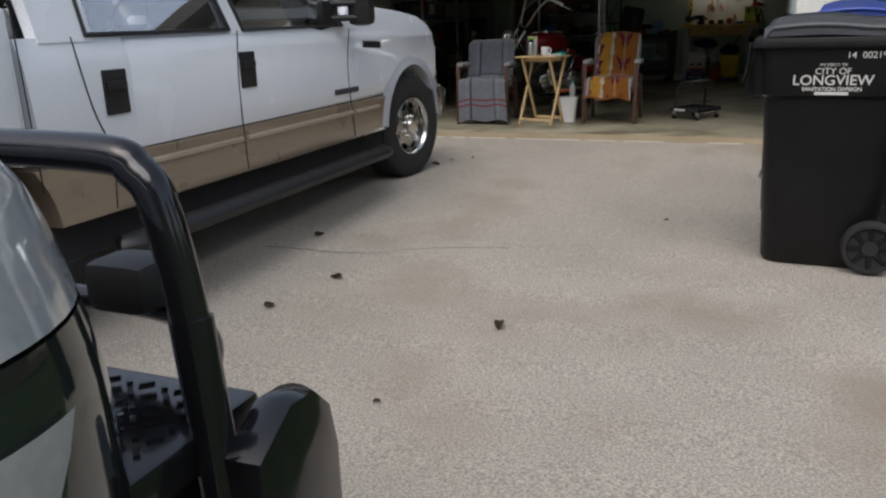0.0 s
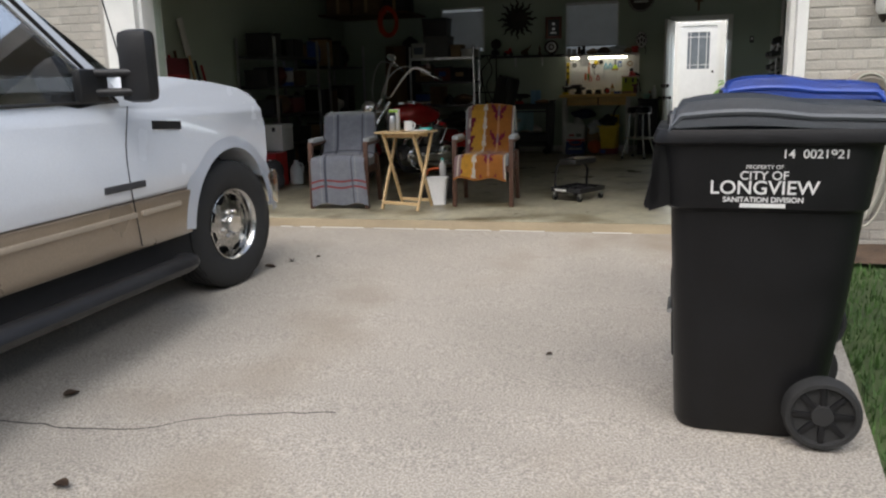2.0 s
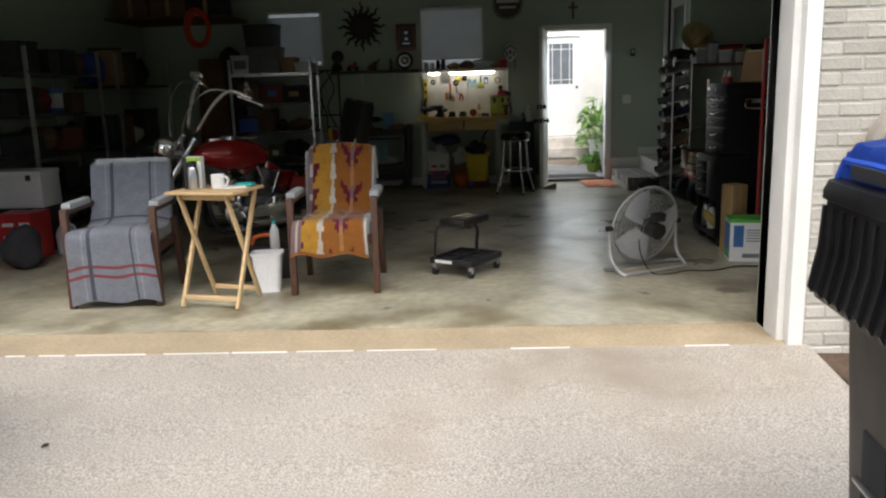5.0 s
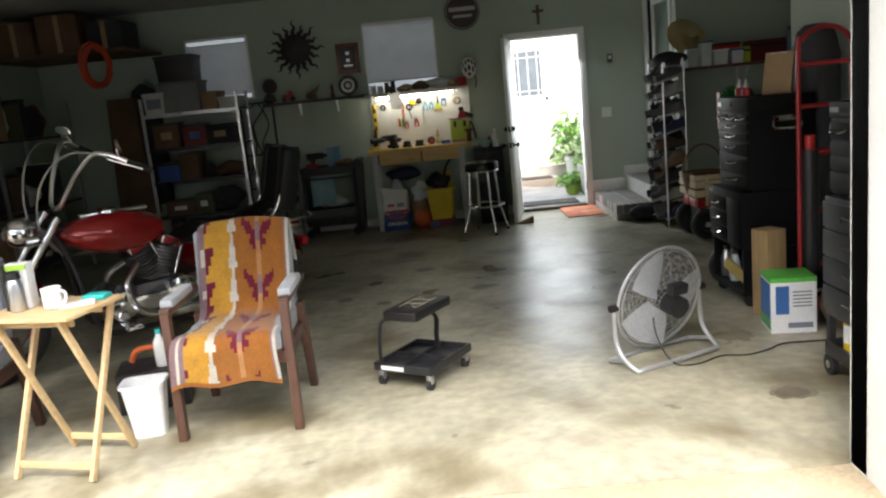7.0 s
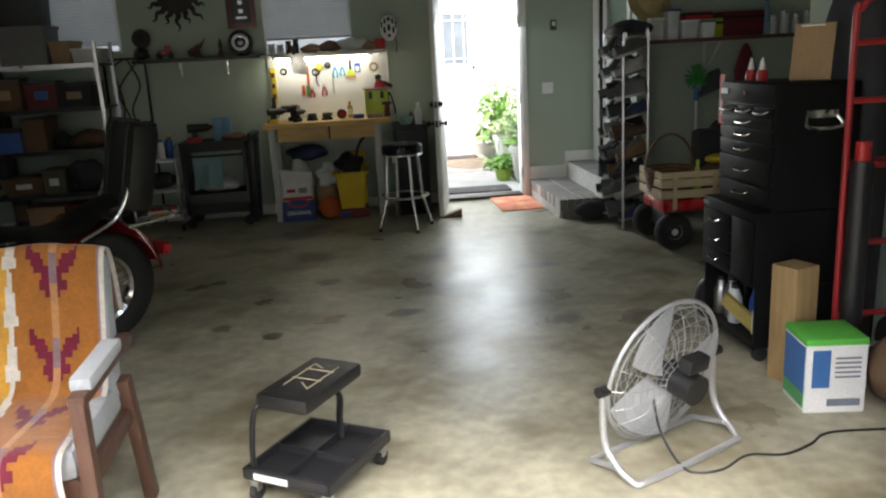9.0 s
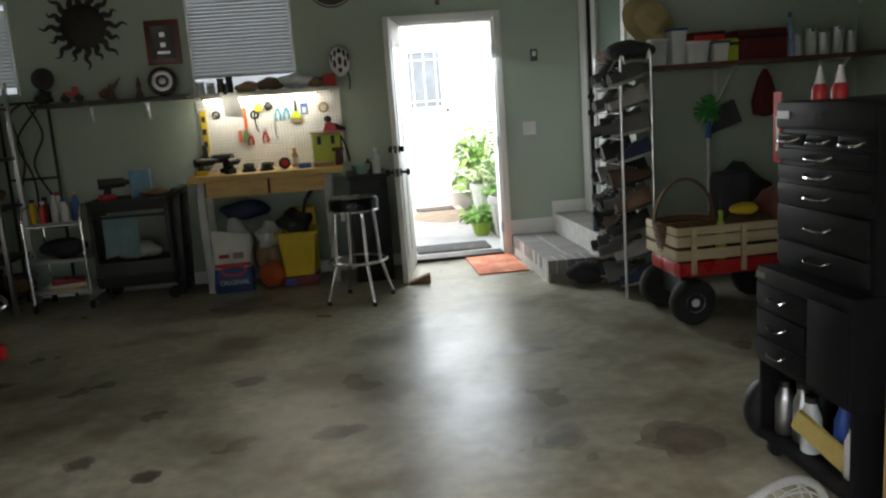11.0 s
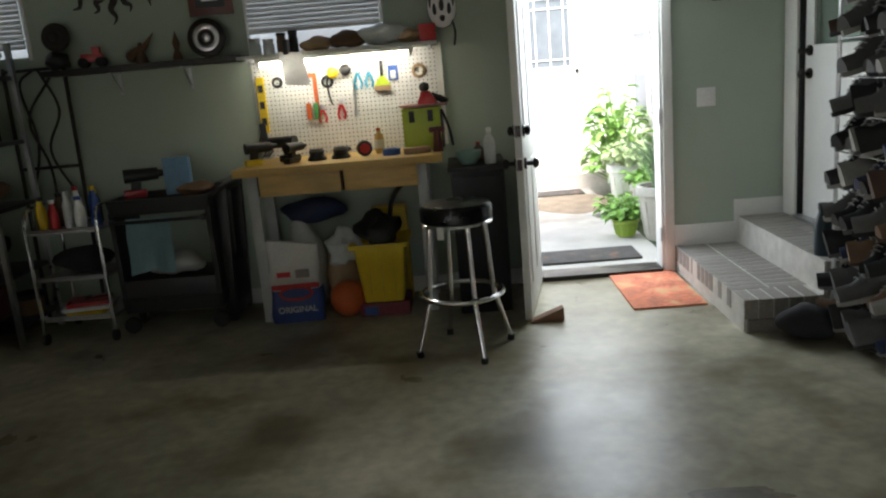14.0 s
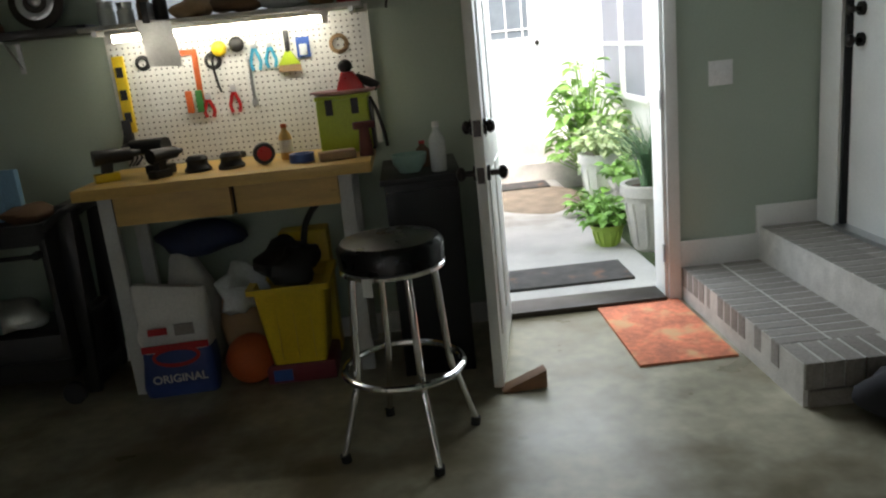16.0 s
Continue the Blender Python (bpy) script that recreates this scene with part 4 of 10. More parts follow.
t.matrix_basis = pose(*on_table(0.13, 0.02)[:3], 0, 0, 20)
t = tagged(boxes("teal_case", [((0, 0, 0.012), (0.11, 0.07, 0.022))], TEAL, bev=0.008), "small teal case on the tray table", "case")
t.matrix_basis = pose(*on_table(0.15, 0.12)[:3], 0, 0, -10)

# wastebasket
t = thing("wastebasket", (-1.98, 0.99, 0, 8), "white plastic wastebasket on the floor", "wastebasket")
bm = bmesh.new()
ring_loft(bm, [round_rect(-0.075, 0.075, -0.055, 0.055, 0.0, 0.03), round_rect(-0.10, 0.10, -0.075, 0.075, 0.255, 0.035), round_rect(-0.108, 0.108, -0.083, 0.083, 0.256, 0.035), round_rect(-0.108, 0.108, -0.083, 0.083, 0.272, 0.035),
               round_rect(-0.098, 0.098, -0.073, 0.073, 0.270, 0.035), round_rect(-0.072, 0.072, -0.052, 0.052, 0.01, 0.03)])
part("body", bm, WHITEPL, t)

# ---------------------------------------------------------------- motorcycle
REDP = mat("candy_red_paint", (0.36, 0.006, 0.008), 0.18, metal=0.35, vary=0.05, coat=1.0)
LEATHER = mat("black_leather", (0.012, 0.012, 0.012), 0.4, vary=0.2, scale=14, bump=0.25, bump_scale=120)
ENGINE = mat("cast_engine_metal", (0.16, 0.16, 0.165), 0.4, 0.9, vary=0.2, scale=14)


def spoked_wheel(parent, y, r, w):
    ob = new("wheel")
    ob.parent, ob.matrix_basis, ob.empty_display_size = parent, pose(0, y, r, 0, 90, 0), 0.05
    bm = bmesh.new()
    bmesh.ops.create_circle(bm, segments=3, radius=0.001)
    bm.clear()
    ring = [Vector((math.cos(2 * math.pi * k / 40) * (r - w), math.sin(2 * math.pi * k / 40) * (r - w), 0)) for k in range(40)]
    tube(bm, ring, w, 12, closed=True)
    part("tyre", bm, RUBBER, ob)
    bm = bmesh.new()
    tube(bm, [p * ((r - 1.85 * w) / (r - w)) for p in ring], 0.022, 8, closed=True, flat=1.6)
    part("rim", bm, CHROME, ob)
    bm = bmesh.new()
    for k in range(36):
        a = 2 * math.pi * k / 36
        b = a + (0.35 if k % 2 else -0.35)
        s = 0.035 if k % 4 < 2 else -0.035
        rod(bm, (0.04 * math.cos(b), 0.04 * math.sin(b), s), ((r - 1.9 * w) * math.cos(a), (r - 1.9 * w) * math.sin(a), 0), 0.0028, n=5)
    rod(bm, (0, 0, -0.07), (0, 0, 0.07), 0.042, n=16)
    part("spokes", bm, CHROME, ob)


def fender(parent, cy, r, w, a0, a1, hub):
    bm = bmesh.new()
    def at(u, v):
        a = radians(a0 + (a1 - a0) * u)
        s = (v - 0.5) * 2
        rr = r - 0.05 * abs(s) ** 2.5
        return Vector((s * w, cy + rr * math.cos(a), hub + rr * math.sin(a)))
    sheet(bm, 20, 10, at, 0.004)
    return part("fender", bm, REDP, parent, "candy red fender")


def motorcycle(at):
    """Front towards +y in its own frame."""
    t = thing("motorcycle", at, "candy red cruiser motorcycle with tall chrome handlebars", "motorcycle")
    spoked_wheel(t, 0.0, 0.315, 0.068)
    spoked_wheel(t, 1.68, 0.33, 0.055)
    fender(t, 0.0, 0.37, 0.095, 170, 25, 0.315)
    fender(t, 1.68, 0.375, 0.075, 175, 35, 0.33)
    bm = bmesh.new()
    def tank(u, v):
        a = 2 * math.pi * v
        y = 0.64 + 0.62 * u
        k = math.sin(math.pi * min(1, 0.08 + 0.95 * u)) ** 0.55
        return Vector((0.165 * k * math.cos(a) * (0.75 + 0.35 * u), y, 0.75 + 0.05 * u + 0.135 * k * math.sin(a)))
    sheet(bm, 18, 20, tank)
    bmesh.ops.remove_doubles(bm, verts=bm.verts[:], dist=0.002)
    part("tank", bm, REDP, t, "candy red teardrop tank")
    bm = bmesh.new()
    box(bm, (0, 0.92, 0.895), (0.06, 0.40, 0.02), m=pose(0, 0, 0, 0), bev=0.008)
    lathe(bm, [(0.0, 0.0), (0.06, 0.0), (0.055, 0.02), (0, 0.022)], 20, m=pose(0, 0.95, 0.895))
    part("tank_console", bm, CHROME, t)
    bm = bmesh.new()
    def seat(u, v):
        y = -0.12 + 0.78 * u
        s = (v - 0.5) * 2
        w = 0.10 + 0.07 * math.sin(math.pi * min(1, u * 1.15)) ** 1.2
        return Vector((s * w, y, 0.655 + 0.08 * (1 - u) ** 3 + 0.035 * math.cos(s * 1.4) + 0.03 * math.cos(u * 9)))
    sheet(bm, 16, 10, seat, 0.07)
    part("seat", bm, LEATHER, t, "black leather seat")
    # frame
    bm = bmesh.new()
    for sx in (-1, 1):
        tube(bm, smooth_path([(0, 1.28, 0.86), (sx * 0.05, 1.2, 0.62), (sx * 0.10, 1.12, 0.25), (sx * 0.11, 0.95, 0.17), (sx * 0.11, 0.35, 0.18), (sx * 0.09, 0.2, 0.32), (sx * 0.07, 0.30, 0.62)], 5), 0.018, 8)
        rod(bm, (sx * 0.10, 0.0, 0.315), (sx * 0.10, 0.45, 0.28), 0.02)
        rod(bm, (sx * 0.13, 0.02, 0.32), (sx * 0.12, 0.22, 0.58), 0.028)
    tube(bm, smooth_path([(0, 1.28, 0.86), (0, 0.9, 0.72), (0, 0.4, 0.62), (0, 0.1, 0.62)], 5), 0.022, 8)
    part("frame", bm, BLACKMETAL, t)
    # forks
    for sx in (-1, 1):
        bm = bmesh.new()
        rod(bm, (sx * 0.10, 1.68, 0.33), (sx * 0.10, 1.47, 0.62), 0.027)
        rod(bm, (sx * 0.10, 1.47, 0.62), (sx * 0.10, 1.26, 0.93), 0.021)
        part("fork", bm, CHROME, t, "chrome fork")
    bm = bmesh.new()
    ball(bm, (0, 1.44, 0.86), 0.085, (1, 1.1, 1), 18)
    part("headlight", bm, CHROME, t, "round chrome headlight")
    # tall handlebars
    bm = bmesh.new()
    for sx in (-1, 1):
        tube(bm, smooth_path([(0, 1.24, 0.96), (sx * 0.08, 1.23, 0.99), (sx * 0.17, 1.16, 1.16), (sx * 0.25, 1.09, 1.27), (sx * 0.31, 1.03, 1.285), (sx * 0.40, 0.92, 1.23)], 6), 0.0145, 10)
    bars = part("handlebar", bm, CHROME, t, "tall chrome handlebars")
    for sx in (-1, 1):
        bm = bmesh.new()
        rod(bm, (sx * 0.385, 0.94, 1.24), (sx * 0.455, 0.84, 1.185), 0.019)
        part("grip", bm, RUBBER, bars)
        bm = bmesh.new()
        tube(bm, smooth_path([(sx * 0.36, 0.96, 1.25), (sx * 0.38, 0.99, 1.30), (sx * 0.41, 1.0, 1.325)], 4), 0.006, 6)
        rod(bm, (sx * 0.33, 1.03, 1.26), (sx * 0.46, 0.89, 1.20), 0.006)
        part("lever", bm, CHROME, bars)
        bm = bmesh.new()
        lathe(bm, [(0.0, -0.012), (0.045, -0.006), (0.052, 0.004), (0.048, 0.01), (0.0, 0.012)], 20, m=pose(sx * 0.43, 1.0, 1.335, 75, 0, sx * 20), sx=1.35, sy=0.8)
        part("mirror", bm, CHROME, bars, "oval chrome mirror")
        bm = bmesh.new()
        tube(bm, smooth_path([(sx * 0.34, 1.0, 1.27), (sx * 0.26, 1.2, 1.30), (sx * 0.16, 1.33, 1.15), (sx * 0.09, 1.36, 0.9), (sx * 0.05, 1.25, 0.7)], 5), 0.006, 6)
        part("cable", bm, STEEL, bars)
        bm = bmesh.new()
        rod(bm, (sx * 0.17, 1.40, 0.84), (sx * 0.17, 1.46, 0.84), 0.03, n=14)
        rod(bm, (sx * 0.06, 1.36, 0.82), (sx * 0.17, 1.43, 0.84), 0.008)
        part("turn_signal", bm, CHROME, t)
    # engine
    bm = bmesh.new()
    box(bm, (0, 0.66, 0.33), (0.24, 0.46, 0.24), bev=0.05)
    part("crankcase", bm, ENGINE, t)
    for s in (-1, 1):
        bm = bmesh.new()
        m = pose(0, 0.72, 0.40, -22 * s, 0, 0)
        rod(bm, m @ Vector((0, 0, 0)), m @ Vector((0, 0, 0.25)), 0.08, n=18)
        cyl = part("cylinder", bm, ENGINE, t, "finned engine cylinder")
        for k in range(9):
            bm = bmesh.new()
            lathe(bm, [(0.078, 0), (0.095, 0.004), (0.095, 0.010), (0.078, 0.014)], 18, m=m @ Matrix.Translation((0, 0, 0.06 + 0.022 * k)))
            part("fin", bm, ENGINE, cyl)
        for sx in (-1, 1):
            bm = bmesh.new()
            rod(bm, m @ Vector((sx * 0.07, -0.085, 0.0)), m @ Vector((sx * 0.05, -0.085, 0.27)), 0.011, n=10)
            part("pushrod_tube", bm, CHROME, cyl, "chrome pushrod tube")
            bm = bmesh.new()
            box(bm, (sx * 0.08, 0, 0.285), (0.012, 0.10, 0.045), m=m, bev=0.004)
            part("cover_badge", bm, REDP, cyl, "red enamel cover plate")
        bm = bmesh.new()
        box(bm, (0, 0, 0.28), (0.15, 0.13, 0.06), m=m, bev=0.02)
        part("rocker_cover", bm, CHROME, t)
    for sx in (-1, 1):
        bm = bmesh.new()
        lathe(bm, [(0.0, 0), (0.115, 0.0), (0.11, 0.035), (0.08, 0.05), (0, 0.052)], 26, m=pose(sx * 0.12, 0.60, 0.34, 0, 90 * sx, 0))
        part("engine_cover", bm, CHROME, t, "round chrome engine cover")
        bm = bmesh.new()
        tube(bm, smooth_path([(sx * 0.06, 0.83, 0.56), (sx * 0.15, 0.95, 0.45), (sx * 0.17, 0.85, 0.27), (sx * 0.175, 0.5, 0.24), (sx * 0.18, 0.12, 0.25)], 6), [0.022] * 16 + [0.034] * 9, 10)
        part("exhaust_pipe", bm, CHROME, t, "chrome exhaust pipe")
        bm = bmesh.new()
        box(bm, (sx * 0.22, 0.98, 0.24), (0.16, 0.10, 0.02), bev=0.008)
        part("footboard", bm, CHROME, t)
    for sx in (-1, 1):
        bm = bmesh.new()
        prism(bm, [(0.30, 0.40), (0.30, 0.56), (0.46, 0.58), (0.50, 0.42)], sx * 0.10, sx * 0.145, m=YX, bev=0.012)
        part("side_cover", bm, REDP, t, "candy red side cover")
        bm = bmesh.new()
        lathe(bm, [(0.0, 0), (0.085, 0.0), (0.088, 0.018), (0.07, 0.032), (0, 0.034)], 24, m=pose(sx * 0.135, 0.98, 0.34, 0, 90 * sx, 0))
        part("front_cover", bm, CHROME, t, "round chrome front cover")
        bm = bmesh.new()
        box(bm, (sx * 0.145, 0.79, 0.33), (0.03, 0.26, 0.11), bev=0.02)
        part("primary_cover", bm, CHROME, t, "long chrome primary cover")
    bm = bmesh.new()
    lathe(bm, [(0.0, 0), (0.08, 0.0), (0.085, 0.03), (0.07, 0.055), (0, 0.06)], 22, m=pose(0.13, 0.80, 0.60, 0, 90, 0))
    part("air_cleaner", bm, CHROME, t)
    # backrest with its bag, rear lights
    bm = bmesh.new()
    for sx in (-1, 1):
        tube(bm, smooth_path([(sx * 0.12, 0.10, 0.62), (sx * 0.12, -0.10, 0.72), (sx * 0.11, -0.20, 0.95), (sx * 0.07, -0.24, 1.12)], 5), 0.011, 8)
    part("backrest_bar", bm, CHROME, t)
    bm = bmesh.new()
    box(bm, (0, 0, 0), (0.30, 0.15, 0.44), m=pose(0, -0.24, 0.93, 10), bev=0.05)
    bag = part("backrest_bag", bm, LEATHER, t, "black bag strapped to the backrest")
    for sx in (-1, 1):
        bm = bmesh.new()
        box(bm, (0, 0, 0), (0.025, 0.16, 0.45), m=pose(sx * 0.08, -0.24, 0.93, 10), bev=0.004)
        part("strap", bm, BLACK, bag)
    bm = bmesh.new()
    tube(bm, smooth_path([(-0.16, -0.12, 0.66), (-0.15, -0.36, 0.665), (0, -0.42, 0.665), (0.15, -0.36, 0.665), (0.16, -0.12, 0.66)], 5), 0.009, 8)
    part("luggage_rack", bm, CHROME, t)
    bm = bmesh.new()
    box(bm, (0, -0.38, 0.46), (0.12, 0.05, 0.06), bev=0.015)
    part("tail_light", bm, RED, t, "red tail light")
    bm = bmesh.new()
    tube(bm, smooth_path([(-0.12, 0.35, 0.2), (-0.20, 0.30, 0.08), (-0.24, 0.24, -0.02)], 4), 0.010, 6)
    part("kickstand", bm, CHROME, t)
    return t


motorcycle((-1.80, 3.30, 0, 180 - 47)).matrix_basis = pose(-1.95, 3.16, 0.0, 0, -7, 180 - 47) @ Matrix.Scale(1.08, 4)

# ---------------------------------------------------------------- rolling stool
t = thing("creeper_seat", (-0.64, 1.44, 0, -31), "black padded rolling mechanic seat with a tool tray", "stool")
bm = bmesh.new()
box(bm, (0, -0.01, 0.385), (0.21, 0.36, 0.055), bev=0.018)
seat = part("seat", bm, LEATHER, t, "black padded seat")
bm = bmesh.new()
for y0, x0, y1, x1 in ((-0.10, 0.05, 0.10, 0.05), (-0.10, -0.05, 0.10, -0.05), (-0.03, -0.06, -0.03, 0.06), (0.05, -0.06, 0.05, 0.06), (-0.10, 0.05, -0.06, 0.0), (0.10, -0.05, 0.07, 0.0)):
    rod(bm, (x0, y0, 0.4135), (x1, y1, 0.4135), 0.003, n=5)
part("printed_badge", bm, mat("tan_print", (0.35, 0.30, 0.2), 0.7), seat, "worn tan badge drawn with plain bars")
for sx in (-1, 1):
    bm = bmesh.new()
    tube(bm, smooth_path([(-0.08, -0.14, 0.36), (-0.13, -0.17, 0.34), (-0.15, -0.18, 0.2), (-0.15, -0.18, 0.12)] if sx < 0 else [(0.02, 0.06, 0.36), (0.04, 0.10, 0.30), (0.02, 0.12, 0.2), (0.02, 0.12, 0.12)], 4), 0.016, 8, flat=0.7)
    part("bracket", bm, BLACKMETAL, t)
bm = bmesh.new()
box(bm, (0, 0, 0.095), (0.36, 0.42, 0.02), bev=0.006)
tray = part("tool_tray", bm, BLACKMETAL, t)
for x0, x1, y0, y1 in ((-0.18, 0.18, -0.21, -0.195), (-0.18, 0.18, 0.195, 0.21), (-0.18, -0.165, -0.21, 0.21), (0.165, 0.18, -0.21, 0.21), (-0.01, 0.0, -0.2, 0.2), (-0.17, 0.17, -0.02, -0.01)):
    boxes("tray_wall", [span(x0, x1, y0, y1, 0.09, 0.13)], BLACKMETAL, tray, bev=0.003)
boxes("label_plate", [((-0.06, -0.213, 0.108), (0.14, 0.004, 0.022))], WHITEPL, tray)
for x, y in ((-0.15, -0.18), (0.15, -0.18), (-0.15, 0.18), (0.15, 0.18)):
    bm = bmesh.new()
    rod(bm, (x - 0.012, y, 0.03), (x + 0.012, y, 0.03), 0.03, n=18)
    c = part("caster", bm, RUBBER, t)
    bm = bmesh.new()
    box(bm, (x, y, 0.06), (0.034, 0.03, 0.05), bev=0.006)
    part("fork", bm, STEEL, c)

# ---------------------------------------------------------------- floor fan
FANBLADE = mat("pale_fan_blade", (0.62, 0.64, 0.66), 0.35, vary=0.05)
FANGREY = mat("silver_fan_paint", (0.50, 0.51, 0.52), 0.4, 0.6, vary=0.06)
t = thing("floor_fan", (0.64, 1.41, 0, 27), "silver drum floor fan with a round wire guard", "fan")
t.matrix_basis = pose(0.64, 1.41, 0, 0, 0, 27) @ Matrix.Scale(0.93, 4)
C = pose(0, 0.0, 0.345, -79, 0, 0)       # axis tilted upwards
for side, dz in (("front_guard", 0.075), ("rear_guard", -0.075)):
    bm = bmesh.new()
    s = 1 if dz > 0 else -1
    for rr, k in ((0.285, 0.25), (0.255, 0.55), (0.225, 0.78), (0.195, 0.9), (0.165, 0.96), (0.135, 1.0), (0.105, 1.03), (0.075, 1.05)):
        tube(bm, [C @ Vector((rr * math.cos(2 * math.pi * q / 40), rr * math.sin(2 * math.pi * q / 40), dz * k)) for q in range(40)], 0.0012 if rr < 0.28 else 0.0025, 5, closed=True)
    for q in range(20):
        a = 2 * math.pi * q / 20
        tube(bm, [C @ Vector((rr * math.cos(a), rr * math.sin(a), dz * k)) for rr, k in ((0.30, 0.0), (0.285, 0.25), (0.255, 0.55), (0.195, 0.9), (0.07, 1.05))], 0.0014, 5)
    part(side, bm, FANGREY, t, "round wire guard")
bm = bmesh.new()
tube(bm, [C @ Vector((0.302 * math.cos(2 * math.pi * q / 48), 0.302 * math.sin(2 * math.pi * q / 48), 0)) for q in range(48)], 0.009, 8, closed=True)
part("guard_ring", bm, FANGREY, t)
for k in range(3):
    bm = bmesh.new()
    def blade(u, v, k=k):
        a = 2 * math.pi * k / 3 + (v - 0.5) * (1.5 - 0.3 * u)
        r = 0.06 + 0.215 * u
        return C @ Vector((r * math.cos(a), r * math.sin(a), 0.035 * (v - 0.5) * 2 - 0.01))
    sheet(bm, 6, 8, blade, 0.003)
    part("blade", bm, FANBLADE, t, "pale grey fan blade")
bm = bmesh.new()
rod(bm, C @ Vector((0, 0, -0.17)), C @ Vector((0, 0, -0.02)), 0.062, n=22)
rod(bm, C @ Vector((0, 0, -0.02)), C @ Vector((0, 0, 0.05)), 0.035, n=16)
box(bm, (0, -0.105, -0.13), (0.11, 0.06, 0.06), m=C, bev=0.01)
part("motor", bm, BLACK, t, "black motor housing")
bm = bmesh.new()
tube(bm, smooth_path([(-0.315, 0.02, 0.345), (-0.315, 0.0, 0.12), (-0.30, -0.12, 0.02), (-0.22, -0.15, 0.016), (0.22, -0.15, 0.016), (0.30, -0.12, 0.02), (0.315, 0.0, 0.12), (0.315, 0.02, 0.345)], 6), 0.014, 10)
rod(bm, (-0.30, 0.10, 0.014), (0.30, 0.10, 0.014), 0.012)
rod(bm, (-0.30, 0.10, 0.014), (-0.305, -0.06, 0.05), 0.012)
rod(bm, (0.30, 0.10, 0.014), (0.305, -0.06, 0.05), 0.012)
part("stand", bm, FANGREY, t, "bent tube stand")
for sx in (-1, 1):
    bm = bmesh.new()
    rod(bm, (sx * 0.30, 0.01, 0.345), (sx * 0.345, 0.01, 0.345), 0.022, n=12)
    part("tilt_knob", bm, BLACK, t)
bm = bmesh.new()
tube(bm, smooth_path([(0.60, 1.42, 0.25), (0.60, 1.33, 0.12), (0.66, 1.24, 0.01), (0.78, 1.22, 0.006), (0.92, 1.30, 0.006), (1.05, 1.28, 0.006), (1.18, 1.33, 0.006), (1.30, 1.40, 0.006), (1.55, 1.38, 0.006)], 8), 0.005, 6)
tagged(part("extension_lead", bm, BLACK), "black power cord lying across the garage floor", "cord")

# ================================================================ back wall
# door to the yard
t = structure(thing("door_1", (DOOR_L, BACK, 0), "", ""), "white painted door standing open inwards to the yard", "door")
for nm, p in (("casing", (-0.06, 0.0, -0.018, 0.0, 0, DOOR_H + 0.06)), ("casing", (DOOR_R - DOOR_L, DOOR_R - DOOR_L + 0.06, -0.018, 0.0, 0, DOOR_H + 0.06)), ("casing", (0.0, DOOR_R - DOOR_L, -0.018, 0.0, DOOR_H, DOOR_H + 0.06)),
              ("jamb", (0.0, 0.018, 0.0, 0.15, 0, DOOR_H)), ("jamb", (DOOR_R - DOOR_L - 0.018, DOOR_R - DOOR_L, 0.0, 0.15, 0, DOOR_H)), ("jamb", (0.018, DOOR_R - DOOR_L - 0.018, 0.0, 0.15, DOOR_H - 0.018, DOOR_H))):
    boxes(nm, [span(*p)], TRIM, t, bev=0.003)
BRONZE = mat("bronze_metal", (0.035, 0.028, 0.022), 0.45, 0.5, vary=0.15)
boxes("threshold", [span(0.018, DOOR_R - DOOR_L - 0.018, -0.03, 0.16, 0, 0.03)], BRONZE, t, "dark bronze threshold", bev=0.004)
leaf = new("leaf")
leaf.parent, leaf.matrix_basis = t, pose(0.02, -0.03, 0.0, 0, 0, -100)
bm = bmesh.new()
box(bm, *span(0.0, 0.80, -0.04, 0.0, 0.012, DOOR_H - 0.025), bev=0.003)
part("panel", bm, TRIM, leaf, "white flush door leaf")
for x0, x1, z0, z1 in ((0.10, 0.36, 0.2, 0.85), (0.44, 0.70, 0.2, 0.85), (0.10, 0.36, 1.0, 1.85), (0.44, 0.70, 1.0, 1.85)):
    bm = bmesh.new()
    for y in (0.002, -0.042):
        box(bm, *span(x0, x1, y - 0.004, y + 0.004, z0, z1), bev=0.003)
    part("raised_panel", bm, TRIM, leaf)
KNOB = mat("dark_knob_bronze", (0.03, 0.026, 0.024), 0.3, 0.8)
for z, r, d in ((0.87, 0.028, 0.06), (1.045, 0.026, 0.025)):
    bm = bmesh.new()
    for s in (-1, 1):
        y = -0.02 + s * 0.02
        rod(bm, (0.74, y, z), (0.74, y + s * 0.012, z), 0.03, n=18)
        rod(bm, (0.74, y, z), (0.74, y + s * d, z), 0.012, n=10)
        ball(bm, (0.74, y + s * d, z), r, (1, 0.7, 1), 14)
    box(bm, (0.80, -0.02, z), (0.004, 0.028, 0.06))
    part("knob" if z < 1 else "deadbolt", bm, KNOB, leaf, "dark bronze knob" if z < 1 else "dark bronze deadbolt")
for z in (0.25, 1.0, 1.78):
    bm = bmesh.new()
    rod(bm, (DOOR_R - DOOR_L - 0.02, -0.004, z - 0.045), (DOOR_R - DOOR_L - 0.02, -0.004, z + 0.045), 0.007, n=8)
    part("strike", bm, STEEL, t)
t = thing("door_wedge", (0.38, 5.985, 0, 5), "brown wooden wedge holding the door open", "door wedge")
bm = bmesh.new()
prism(bm, [(-0.09, 0), (-0.09, 0.012), (0.09, 0.075), (0.09, 0)], -0.03, 0.03, bev=0.003)
part("wedge", bm, mat("brown_wood", (0.20, 0.10, 0.045), 0.6, vary=0.2, stretch=(1, 6, 6)), t)

